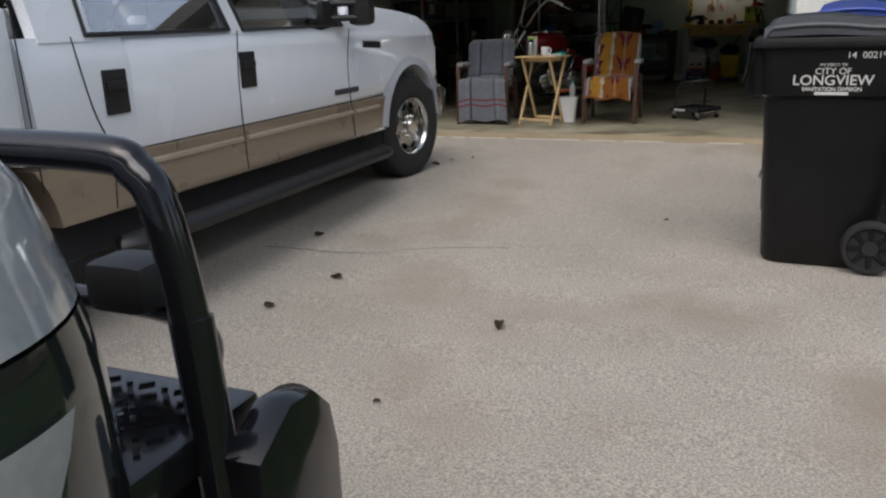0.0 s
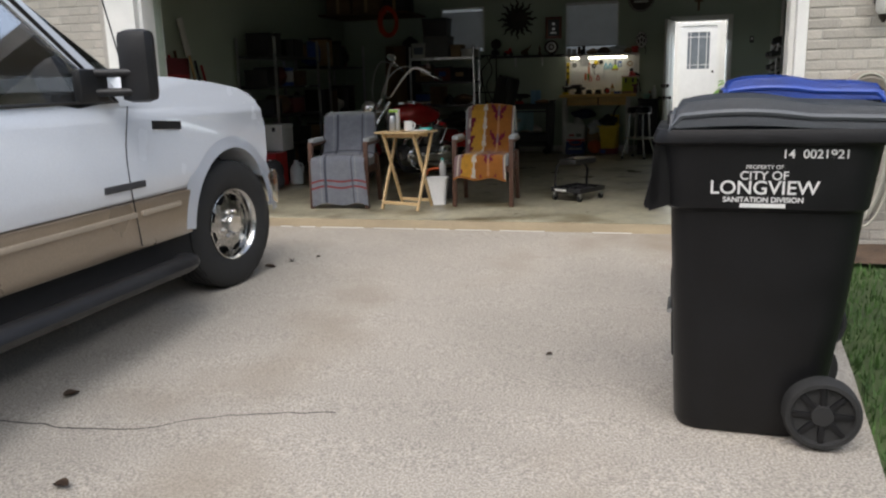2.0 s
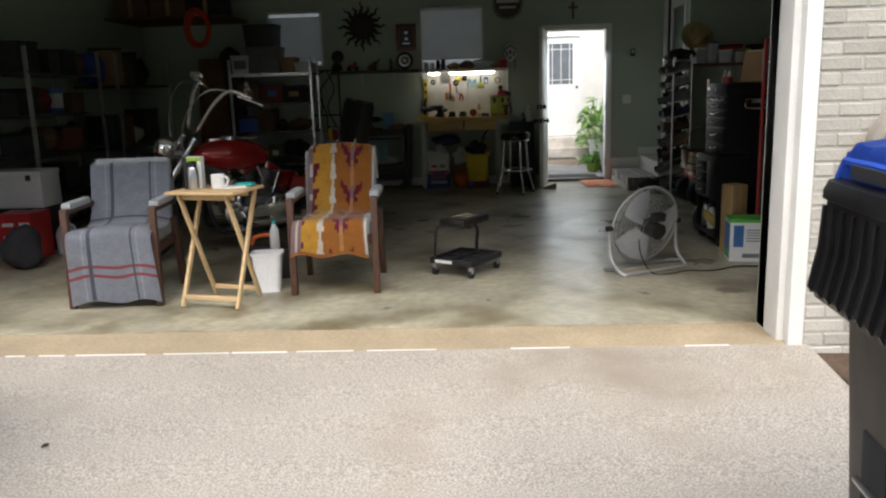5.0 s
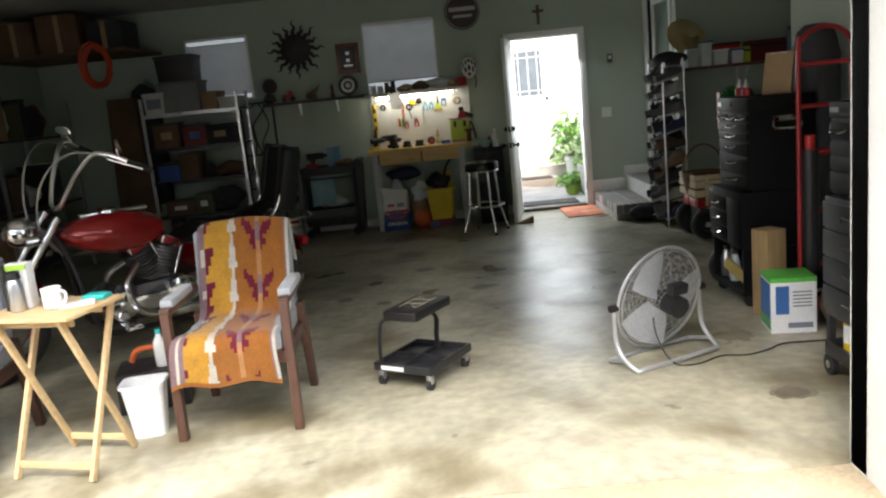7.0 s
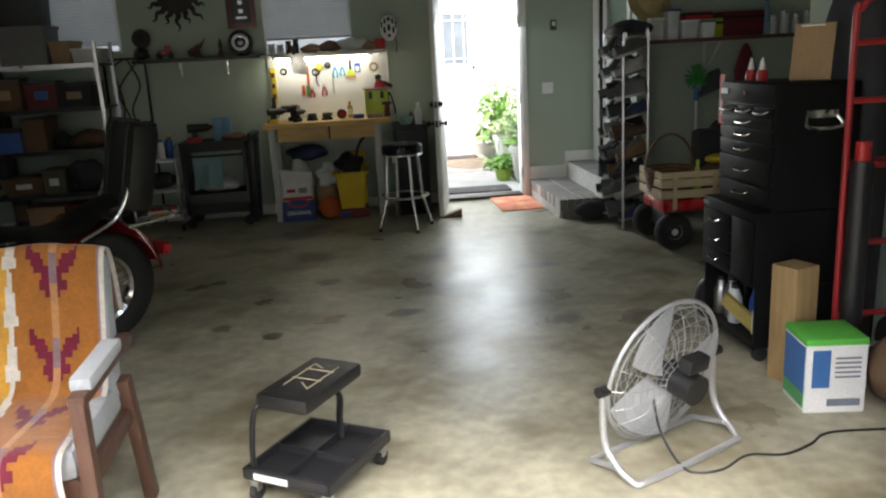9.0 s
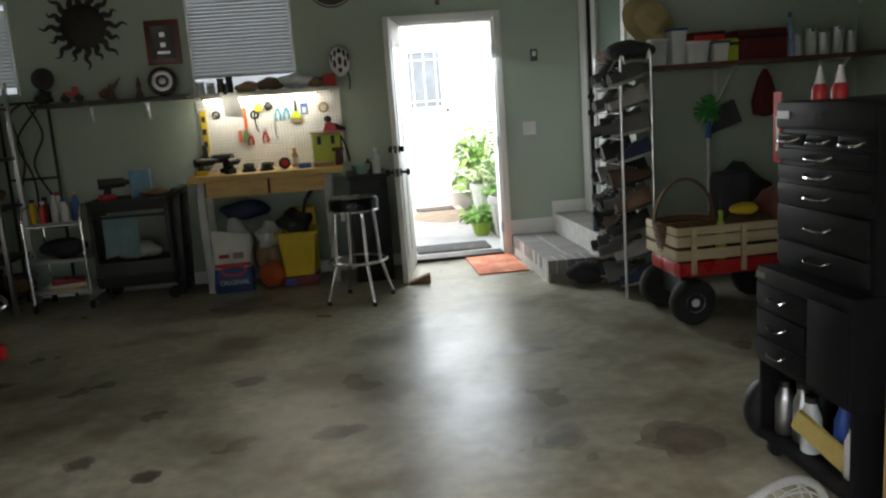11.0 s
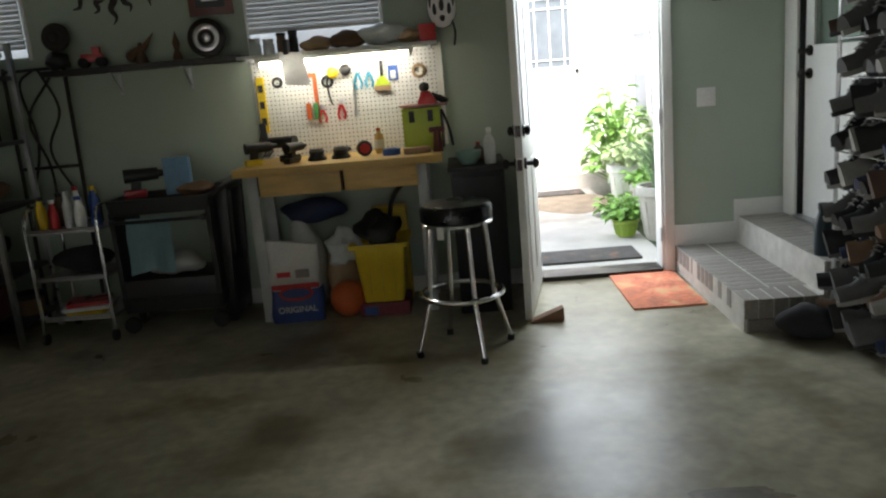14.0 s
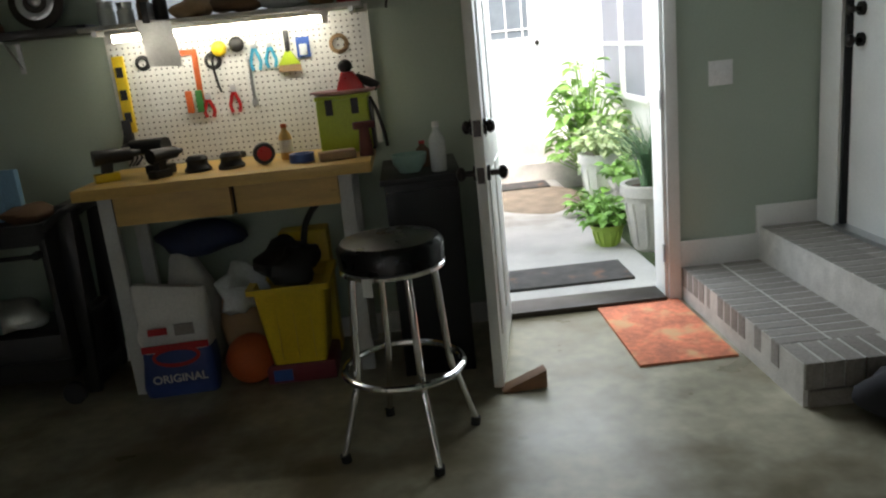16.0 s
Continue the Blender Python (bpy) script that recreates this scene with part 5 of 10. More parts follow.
# baseboards
structure(boxes("baseboard", [span(-1.24, 0.36, BACK - 0.014, BACK, 0, 0.10), span(1.302, RIGHT, BACK - 0.014, BACK, 0.168, 0.30), span(1.68, RIGHT, BACK - 0.016, BACK, 0.30, 0.44), span(-5.1, -1.25, BACK - 0.014, BACK, 0, 0.10)], TRIM, bev=0.002), "white painted baseboard with a step up at stairs", "baseboard")

# window with a raised blind
t = structure(thing("window_1", (-0.85, BACK, 1.70), "", ""), "window with a white slatted blind", "window")
boxes("window_frame", [span(-0.42, 0.42, -0.012, 0.0, -0.16, -0.12), span(-0.42, -0.40, -0.012, 0, -0.12, 0.64), span(0.40, 0.42, -0.012, 0, -0.12, 0.64), span(-0.42, 0.42, -0.012, 0, 0.64, 0.66)], TRIM, t)
# Emission puts the daylight outside into the panes; the wall behind is solid.
GLOW = mat("day_glow_pane", (0.85, 0.92, 1.0), 0.3, emit=0.06)
boxes("pane", [span(-0.40, 0.40, -0.006, -0.001, -0.12, 0.64)], GLOW, t, "pane glowing in place of daylight outside")
SLAT = mat("white_blind_slat", (0.74, 0.75, 0.75), 0.5, vary=0.04)
me = None
for k in range(22):
    bm = bmesh.new()
    box(bm, (0, 0, 0), (0.80, 0.030, 0.0025), m=pose(0, -0.030, 0.02 + 0.0285 * k, 62, 0, 0))
    part("slat", bm, SLAT, t, smooth=False)
boxes("head_rail", [span(-0.405, 0.405, -0.05, -0.012, 0.635, 0.68)], SLAT, t, bev=0.004)
boxes("bottom_rail", [span(-0.40, 0.40, -0.042, -0.018, -0.005, 0.015)], SLAT, t, bev=0.004)

# pegboard, its shelf and lamp
PEG = mat("white_pegboard", (0.70, 0.70, 0.68), 0.6, vary=0.05)
t = structure(thing("pegboard", (-0.69, BACK, 1.24), "", ""), "white perforated pegboard over the workbench", "pegboard")
boxes("board", [span(-0.58, 0.58, -0.014, -0.006, -0.30, 0.30)], PEG, t)
bm = bmesh.new()
for i in range(44):
    for j in range(23):
        c = Vector((-0.56 + 0.0258 * i, -0.0146, -0.285 + 0.0258 * j))
        bm.faces.new([bm.verts.new(c + Vector((0.0042 * math.cos(a), 0, 0.0042 * math.sin(a)))) for a in (0, 1.05, 2.09, 3.14, 4.19, 5.24)])
tagged(part("peg_holes", bm, GAP, t, smooth=False), kind="stuff")
boxes("edge_strip", [span(0.58, 0.595, -0.02, 0.0, -0.30, 0.32)], TRIM, t)
PALE = mat("pale_shelf_board", (0.55, 0.55, 0.52), 0.6, vary=0.1, scale=5)
t = thing("wall_shelf", (-0.70, BACK, 1.545), "narrow pale shelf above the pegboard", "shelf")
boxes("board", [span(-0.60, 0.585, -0.22, 0.0, 0.0, 0.02)], PALE, t, bev=0.002)
boxes("bracket", [span(-0.55, -0.53, -0.20, 0.0, -0.02, 0.0)], STEEL, t)
boxes("bracket", [span(0.53, 0.55, -0.20, 0.0, -0.02, 0.0)], STEEL, t)
t = thing("tube_lamp", (-0.73, BACK - 0.16, 1.495), "lit fluorescent tube lamp under the shelf", "lamp")
boxes("housing", [span(-0.47, 0.47, -0.04, 0.04, 0.028, 0.049)], TRIM, t, bev=0.004)
bm = bmesh.new()
rod(bm, (-0.44, -0.02, 0.012), (0.44, -0.02, 0.012), 0.014, n=14)
part("tube", bm, mat("lit_tube", (1.0, 0.95, 0.80), 0.4, vary=0, fine=0, emit=3.9), t, "glowing tube")
for x in (-0.455, 0.455):
    boxes("socket", [span(x - 0.012, x + 0.012, -0.035, 0.0, -0.005, 0.028)], WHITEPL, t)

# workbench
BENCHTOP = mat("butcher_block", (0.56, 0.36, 0.10), 0.45, vary=0.15, scale=4, stretch=(1, 7, 7), fine=0.1)
KNOTTY = mat("knotty_pine", (0.58, 0.38, 0.13), 0.5, vary=0.22, scale=3, stretch=(1, 5, 5), spots=(0.22, 0.11, 0.04), spot_scale=5, spot_at=0.66)
LEGG = mat("grey_painted_steel", (0.50, 0.51, 0.50), 0.45, vary=0.1)
t = thing("workbench", (-0.72, 6.48, 0), "wooden workbench with grey steel legs and two drawers", "workbench")
bm = bmesh.new()
box(bm, *span(-0.59, 0.59, -0.285, 0.29, 0.895, 0.94), bev=0.004)
part("worktop", bm, BENCHTOP, t, "butcher-block worktop")
for x in (-0.525, 0.465):
    for y in (-0.115, 0.24):
        boxes("leg", [span(x - 0.03, x + 0.03, y - 0.02, y + 0.02, 0.0, 0.894)], LEGG, t, bev=0.004)
    boxes("side_rail", [span(x - 0.018, x + 0.018, -0.11, 0.24, 0.82, 0.87)], LEGG, t)
for x0, x1 in ((-0.47, 0.0), (0.02, 0.44)):
    bm = bmesh.new()
    box(bm, *span(x0, x1, -0.19, 0.2, 0.765, 0.888), bev=0.003)
    d = part("drawer", bm, KNOTTY, t, "knotty pine drawer front")
    boxes("drawer_side", [span(x0 - 0.012, x0 - 0.002, -0.17, 0.2, 0.77, 0.885)], GAP, d)

# stool
t = thing("bar_stool", (-0.07, 5.645, 0, -25), "chrome bar stool with a black padded round seat", "stool")
bm = bmesh.new()
lathe(bm, [(0.0, 0.665), (0.165, 0.665), (0.178, 0.675), (0.18, 0.735), (0.165, 0.755), (0.10, 0.763), (0, 0.765)], 30)
part("seat", bm, mat("black_vinyl", (0.006, 0.006, 0.007), 0.28, vary=0.1, spec=0.35), t, "black vinyl seat")
bm = bmesh.new()
lathe(bm, [(0.17, 0.654), (0.178, 0.656), (0.1795, 0.668), (0.176, 0.671)], 30, caps=False)
part("seat_band", bm, CHROME, t, "chrome seat band")
for k in range(4):
    a = radians(45 + 90 * k)
    c, s = math.cos(a), math.sin(a)
    bm = bmesh.new()
    tube(bm, smooth_path([(0.12 * c, 0.12 * s, 0.665), (0.145 * c, 0.145 * s, 0.635), (0.17 * c, 0.17 * s, 0.3), (0.19 * c, 0.19 * s, 0.22), (0.25 * c, 0.25 * s, 0.02)], 6), 0.0125, 10)
    leg = part("leg", bm, CHROME, t, "chrome tube leg")
    bm = bmesh.new()
    rod(bm, (0.245 * c, 0.245 * s, 0.0), (0.25 * c, 0.25 * s, 0.03), 0.018)
    part("rubber_foot", bm, RUBBER, leg)
bm = bmesh.new()
tube(bm, [(0.205 * math.cos(2 * math.pi * k / 36), 0.205 * math.sin(2 * math.pi * k / 36), 0.30) for k in range(36)], 0.0125, 8, closed=True)
part("foot_ring", bm, CHROME, t, "chrome foot ring")
boxes("tag", [((0.0, -0.187, 0.64), (0.035, 0.002, 0.06))], PAPER, t)

# dark cabinet beside the bench, with things on it
t = thing("black_cabinet", (0.06, 6.48, 0), "low black cabinet beside the workbench", "cabinet")
boxes("body", [span(-0.15, 0.15, -0.26, 0.28, 0.0, 0.83)], CART, t, bev=0.004)
boxes("door", [span(-0.145, 0.145, -0.275, -0.262, 0.03, 0.80)], CART, t, bev=0.004)
boxes("top", [span(-0.165, 0.165, -0.285, 0.29, 0.83, 0.855)], CART, t, bev=0.004)
def bowl(name, at, r, h, material, label):
    t = thing(name, at, label, "bowl")
    bm = bmesh.new()
    lathe(bm, [(r * 0.55, 0), (r * 0.9, h * 0.5), (r, h), (r * 0.96, h), (r * 0.85, h * 0.5), (0, h * 0.12)], 22)
    part("body", bm, material, t)
bowl("bowl", (0.02, 6.35, 0.856), 0.075, 0.075, mat("mint_enamel", (0.28, 0.45, 0.40), 0.35), "mint green bowl on the black cabinet")


def bottle(name, at, r, h, body, cap, label, neck=0.4, category="bottle", lab=None):
    t = thing(name, at, label, category)
    bm = bmesh.new()
    lathe(bm, [(r * 0.9, 0), (r, h * 0.03), (r, h * 0.62), (r * 0.85, h * 0.70), (r * neck, h * 0.82), (r * neck, h * 0.90)], 16)
    part("body", bm, body, t)
    bm = bmesh.new()
    lathe(bm, [(r * neck * 1.1, h * 0.89), (r * neck * 1.1, h), (0, h)], 12)
    part("cap", bm, cap, t)
    if lab:
        bm = bmesh.new()
        lathe(bm, [(r * 1.01, h * 0.2), (r * 1.01, h * 0.55)], 16, caps=False)
        part("label_band", bm, lab, t)
    return t


CLEARPL = mat("cloudy_clear_plastic", (0.62, 0.66, 0.66), 0.15, vary=0.1)
REDPL = mat("red_plastic", (0.45, 0.02, 0.02), 0.4, vary=0.1)
YELLOWPL = mat("yellow_plastic", (0.72, 0.52, 0.02), 0.42, vary=0.08)
LIME = mat("lime_plastic", (0.42, 0.55, 0.03), 0.45, vary=0.08)
BLUEPL = mat("blue_plastic", (0.03, 0.09, 0.34), 0.42, vary=0.1)
SKYBLUE = mat("sky_blue_towel", (0.36, 0.56, 0.60), 0.95, vary=0.08, bump=0.3, bump_scale=200)
ORANGE = mat("orange_rubber", (0.50, 0.10, 0.02), 0.6, vary=0.1)
BROWN = mat("brown_clutter", (0.13, 0.075, 0.04), 0.8, vary=0.25)
CARDB = mat("cardboard", (0.34, 0.23, 0.13), 0.85, vary=0.12)
DARKCLOTH = mat("dark_cloth", (0.03, 0.03, 0.035), 0.95, vary=0.3)
bottle("water_bottle", (0.14, 6.30, 0.856), 0.034, 0.20, CLEARPL, WHITEPL, "clear plastic water bottle on the black cabinet")
bottle("small_jar", (0.08, 6.46, 0.856), 0.03, 0.11, BROWN, REDPL, "small brown jar with a red lid on cabinet")

# things on the worktop
WT = 0.941
def lump(name, at, size, material, label, category, seed=0, rough_=0.25):
    """An uneven soft or tangled shape."""
    t = thing(name, at, label, category)
    bm = bmesh.new()
    ball(bm, (0, 0, size[2] / 2), 0.5, size, 20)
    for v in bm.verts:
        k = 1 + rough_ * noise.noise(v.co * (3.0 / max(size)) + Vector((seed, seed * 1.7, 0)))
        v.co = Vector((v.co.x * k, v.co.y * k, max(0.0, size[2] / 2 + (v.co.z - size[2] / 2) * k)))
    part("body", bm, material, t)
    return t


def power_tool(at, s=1.0, accent=None, label="black cordless power tool on the worktop"):
    t = thing("power_tool", at, label, "power tool")
    bm = bmesh.new()
    rod(bm, (-0.07 * s, 0, 0.10 * s), (0.08 * s, 0, 0.10 * s), 0.033 * s, 0.028 * s, n=14)
    rod(bm, (0.08 * s, 0, 0.10 * s), (0.12 * s, 0, 0.10 * s), 0.018 * s, 0.012 * s, n=10)
    box(bm, (-0.03 * s, 0, 0.06 * s), (0.045 * s, 0.04 * s, 0.09 * s), m=pose(0, 0, 0, 0, 8, 0), bev=0.01 * s)
    part("body", bm, BLACK, t)
    bm = bmesh.new()
    box(bm, (-0.03 * s, 0, 0.018 * s), (0.10 * s, 0.055 * s, 0.036 * s), bev=0.008 * s)
    part("battery", bm, accent or BLACK, t)
    return t


power_tool((-1.20, 6.40, WT, 30), 1.0, YELLOWPL)
power_tool((-1.06, 6.48, WT, 160), 1.15)
power_tool((-0.98, 6.36, WT, 60), 0.9)
def round_tool(at, r, band, label):
    t = thing("orbital_sander", at, label, "power tool")
    bm = bmesh.new()
    lathe(bm, [(r * 1.1, 0), (r * 1.12, 0.012), (r * 0.9, 0.025), (r * 0.85, 0.04), (r * 0.95, 0.05), (r * 0.7, 0.066), (0, 0.07)], 20)
    part("body", bm, BLACK, t)
    bm = bmesh.new()
    box(bm, (0, r * 0.9, 0.045), (0.035, r * 1.6, 0.03), bev=0.012)
    part("dust_port", bm, band, t)
round_tool((-0.86, 6.42, WT, 20), 0.05, BLACK, "black hand sander lying on the worktop")
round_tool((-0.72, 6.42, WT, -30), 0.05, BLACK, "black palm sander lying on the worktop")
t = thing("tape_measure", (-0.58, 6.42, WT, 15), "black and red tape measure on the worktop", "tape measure")
bm = bmesh.new()
lathe(bm, [(0.0, -0.02), (0.042, -0.02), (0.046, -0.012), (0.046, 0.012), (0.042, 0.02), (0, 0.02)], 22, m=pose(0, 0, 0.046, 90))
part("case", bm, BLACK, t)
bm = bmesh.new()
lathe(bm, [(0.0, 0.0205), (0.03, 0.0205), (0.03, 0.023), (0, 0.023)], 20, m=pose(0, 0, 0.046, 90))
part("face", bm, RED, t)
bottle("glue_bottle", (-0.50, 6.52, WT), 0.028, 0.15, mat("honey_plastic", (0.60, 0.38, 0.13), 0.35), ORANGE, "amber glue bottle with an orange cap", lab=PAPER)
t = thing("tape_roll", (-0.42, 6.38, WT), "roll of blue masking tape on the worktop", "tape")
bm = bmesh.new()
lathe(bm, [(0.035, 0), (0.052, 0), (0.052, 0.035), (0.035, 0.035), (0.035, 0)], 24, caps=False)
part("roll", bm, BLUEPL, t)
t = tagged(boxes("sanding_block", [((0, 0, 0.018), (0.15, 0.07, 0.036))], CARDB, bev=0.006), "tan sanding block on the worktop", "block")
t.matrix_basis = pose(-0.27, 6.34, WT, 0, 0, 12)
t = thing("tool_caddy", (-0.235, 6.56, WT, -4), "lime green tool caddy with two black straps on worktop", "tool box")
boxes("body", [((0, 0, 0.115), (0.225, 0.13, 0.23))], mat("lime_plastic", (0.36, 0.56, 0.03), 0.45, vary=0.08), t, bev=0.016)
for x in (-0.055, 0.055):
    boxes("strap", [((x, -0.067, 0.198), (0.032, 0.006, 0.066))], BLACK, t, bev=0.003)
boxes("edge_band", [((0.115, 0, 0.11), (0.014, 0.10, 0.21))], BLACK, t, bev=0.004)
bm = bmesh.new()
tube(bm, smooth_path([(0.118, -0.03, 0.225), (0.14, -0.05, 0.18), (0.165, -0.06, 0.09), (0.175, -0.06, 0.015)], 5), 0.008, 6)
part("hanging_strap", bm, BLACK, t, "black loose strap")
boxes("lid", [((0, 0, 0.236), (0.228, 0.135, 0.018))], mat("lime_plastic", (0.36, 0.56, 0.03), 0.45, vary=0.08), t, bev=0.005)
t = thing("red_tray", (-0.22, 6.56, WT + 0.248, 6), "pink and white tray on top of the tool caddy", "tray")
bm = bmesh.new()
lathe(bm, [(0.12, 0), (0.15, 0.012), (0.15, 0.018), (0.115, 0.006), (0, 0.006)], 24, sy=0.6)
part("dish", bm, mat("pink_white_plastic", (0.62, 0.36, 0.36), 0.5), t)
t = thing("hand_tool", (-0.20, 6.56, WT + 0.254, 0), "red hand tool with a black grip lying on the tray", "tool")
bm = bmesh.new()
prism(bm, [(-0.06, 0.0), (-0.045, 0.045), (-0.03, 0.085), (0.02, 0.085), (0.05, 0.045), (0.07, 0.0)], -0.03, 0.03, bev=0.012)
part("housing", bm, RED, t)
bm = bmesh.new()
ball(bm, (-0.01, 0, 0.108), 0.032, (1, 0.8, 0.9), 14)
part("head", bm, BLACK, t)
bm = bmesh.new()
tube(bm, smooth_path([(0.03, 0, 0.055), (0.08, -0.01, 0.035), (0.12, -0.015, 0.01)], 5), 0.02, 8)
part("grip", bm, BLACK, t)
t = thing("hand_clamp", (-0.15, 6.36, WT, 20), "dark brown hand clamp standing on the worktop", "clamp")
bm = bmesh.new()
rod(bm, (0, 0, 0), (0, 0, 0.12), 0.03, 0.02, n=10)
box(bm, (0, 0, 0.125), (0.09, 0.035, 0.03), bev=0.008)
part("body", bm, mat("dark_red_metal", (0.11, 0.025, 0.02), 0.5), t)

# tools on the pegboard
PY = BACK - 0.022
def hung(name, x, z, label, category):
    return thing(name, (x, PY, z), label, category)
t = hung("spirit_level", -1.225, 1.27, "yellow and black spirit level hung on pegboard", "level")
boxes("bar", [((0, 0, 0), (0.05, 0.02, 0.34))], YELLOWPL, t, bev=0.003)
for z in (-0.1, 0.0, 0.1):
    boxes("vial_plate", [((0, -0.011, z), (0.03, 0.003, 0.045))], BLACK, t)
t = hung("speed_square", -0.915, 1.33, "orange framing square hung on pegboard", "square")
bm = bmesh.new()
prism(bm, [(-0.04, 0.11), (0.04, 0.11), (0.04, -0.12), (0.015, -0.12), (0.015, 0.085), (-0.04, 0.085)], -0.003, 0.003)
part("blade", bm, ORANGE, t)
for x in (-0.025, 0.02):
    boxes("handle", [((x, -0.008, -0.12), (0.03, 0.02, 0.10))], ORANGE if x < 0 else mat("green_plastic", (0.05, 0.22, 0.05), 0.45), t, bev=0.006)
def plier(x, z, h, grip, label):
    t = hung("pliers", x, z, label, "pliers")
    for s in (-1, 1):
        bm = bmesh.new()
        tube(bm, smooth_path([(s * 0.004, 0, h * 0.1), (s * 0.014, 0, -h * 0.1), (s * 0.022, 0, -h * 0.3), (s * 0.014, 0, -h * 0.5)], 4), 0.008, 6)
        part("grip", bm, grip, t)
    bm = bmesh.new()
    box(bm, (0, 0, h * 0.2), (0.026, 0.012, h * 0.22), bev=0.004)
    part("jaw", bm, STEEL, t)
plier(-0.86, 1.20, 0.13, REDPL, "red-handled pliers hung on pegboard")
plier(-0.74, 1.22, 0.15, RED, "red-handled cutters hung on pegboard")
plier(-0.62, 1.40, 0.16, mat("cyan_grip", (0.05, 0.32, 0.48), 0.5), "blue-handled pliers hung on pegboard")
plier(-0.55, 1.40, 0.15, mat("cyan_grip", (0.05, 0.32, 0.48), 0.5), "blue-handled pliers hung on pegboard")
t = hung("headphones", -0.74, 1.43, "yellow and black ear defenders hung on pegboard", "ear defenders")
bm = bmesh.new()
ball(bm, (-0.03, -0.02, 0.0), 0.035, (1, 0.6, 1), 12)
part("cup", bm, YELLOWPL, t)
bm = bmesh.new()
ball(bm, (0.05, -0.02, 0.01), 0.035, (1, 0.6, 1), 12)
tube(bm, smooth_path([(-0.05, -0.01, 0.0), (-0.07, -0.01, -0.06), (-0.06, -0.01, -0.15), (-0.05, -0.01, -0.19)], 5), 0.006, 6)
part("band", bm, BLACK, t)
t = hung("wrench", -0.65, 1.28, "long steel wrench hung on pegboard", "wrench")
bm = bmesh.new()
rod(bm, (0, 0, -0.09), (0, 0, 0.08), 0.007, n=8)
lathe(bm, [(0.006, -0.004), (0.015, -0.004), (0.015, 0.004), (0.006, 0.004), (0.006, -0.004)], 14, m=pose(0, 0, 0.09, 90), caps=False)
box(bm, (0, 0, -0.10), (0.028, 0.008, 0.03), bev=0.003)
part("shaft", bm, STEEL, t)
t = hung("brush", -0.47, 1.36, "green-handled dust brush hung on pegboard", "brush")
boxes("handle", [((0, -0.005, 0.07), (0.022, 0.014, 0.10))], BLACK, t, bev=0.005)
bm = bmesh.new()
prism(bm, [(-0.05, -0.03), (0.05, -0.03), (0.012, 0.03), (-0.012, 0.03)], -0.012, 0.006, bev=0.003)
part("head", bm, LIME, t)
boxes("bristles", [((0, -0.004, -0.045), (0.10, 0.02, 0.03))], CARDB, t)
t = hung("blister_pack", -0.40, 1.40, "small blue tool packet hung on pegboard", "packet")
boxes("card", [((0, 0, 0), (0.06, 0.004, 0.09))], BLUEPL, t)
boxes("bubble", [((0, -0.008, -0.01), (0.035, 0.014, 0.05))], CLEARPL, t, bev=0.004)
for x, z, r in ((-0.24, 1.40, 0.035), (-1.12, 1.40, 0.025), (-0.81, 1.38, 0.03)):
    t = hung("cable_coil", x, z, "small coil of wire hung on pegboard", "cable")
    bm = bmesh.new()
    for d in (0, 0.006, -0.005):
        tube(bm, [((r + d) * math.cos(2 * math.pi * k / 20), d, (r + d) * math.sin(2 * math.pi * k / 20)) for k in range(20)], 0.004, 5, closed=True)
    part("coil", bm, CARDB if x > -0.5 else BLACK, t)
t = hung("power_strip", -1.24, 1.04, "black cords and power strip beside pegboard", "power strip")
bm = bmesh.new()
for k in range(3):
    tube(bm, smooth_path([(0.0 + 0.01 * k, 0, 0.10), (-0.03 + 0.02 * k, -0.01, 0.0), (0.0 + 0.02 * k, -0.005, -0.05), (-0.02 + 0.015 * k, -0.02, -0.09)], 5), 0.005, 5)
box(bm, (0.0, -0.005, 0.06), (0.04, 0.03, 0.12), bev=0.004)
part("cords", bm, BLACK, t)

# things on the pale shelf
SH = 1.566
for x, r, h, b, c in ((-1.20, 0.035, 0.10, CLEARPL, STEEL), (-1.12, 0.035, 0.09, CLEARPL, STEEL), (-1.04, 0.03, 0.12, BROWN, BLACK), (-0.97, 0.03, 0.13, BLACK, BLACK)):
    bottle("storage_jar", (x, BACK - 0.12, SH), r, h, b, c, "small jar of hardware on the pale shelf", neck=0.9, category="jar")
for x, sx, sz, m_, s in ((-0.83, 0.18, 0.08, CARDB, 1), (-0.64, 0.22, 0.10, BROWN, 2), (-0.44, 0.26, 0.13, CLEARPL, 3), (-0.28, 0.14, 0.08, CARDB, 4)):
    lump("plastic_bag", (x, BACK - 0.12, SH), (sx, 0.15, sz), m_, "crumpled bag of small parts on the pale shelf", "bag", s, 0.45)
t = tagged(boxes("small_carton", [((0, 0, 0.05), (0.10, 0.10, 0.10))], REDPL, bev=0.003), "small red and white carton on the pale shelf", "box")
t.matrix_basis = pose(-0.17, BACK - 0.11, SH, 0, 0, 6)

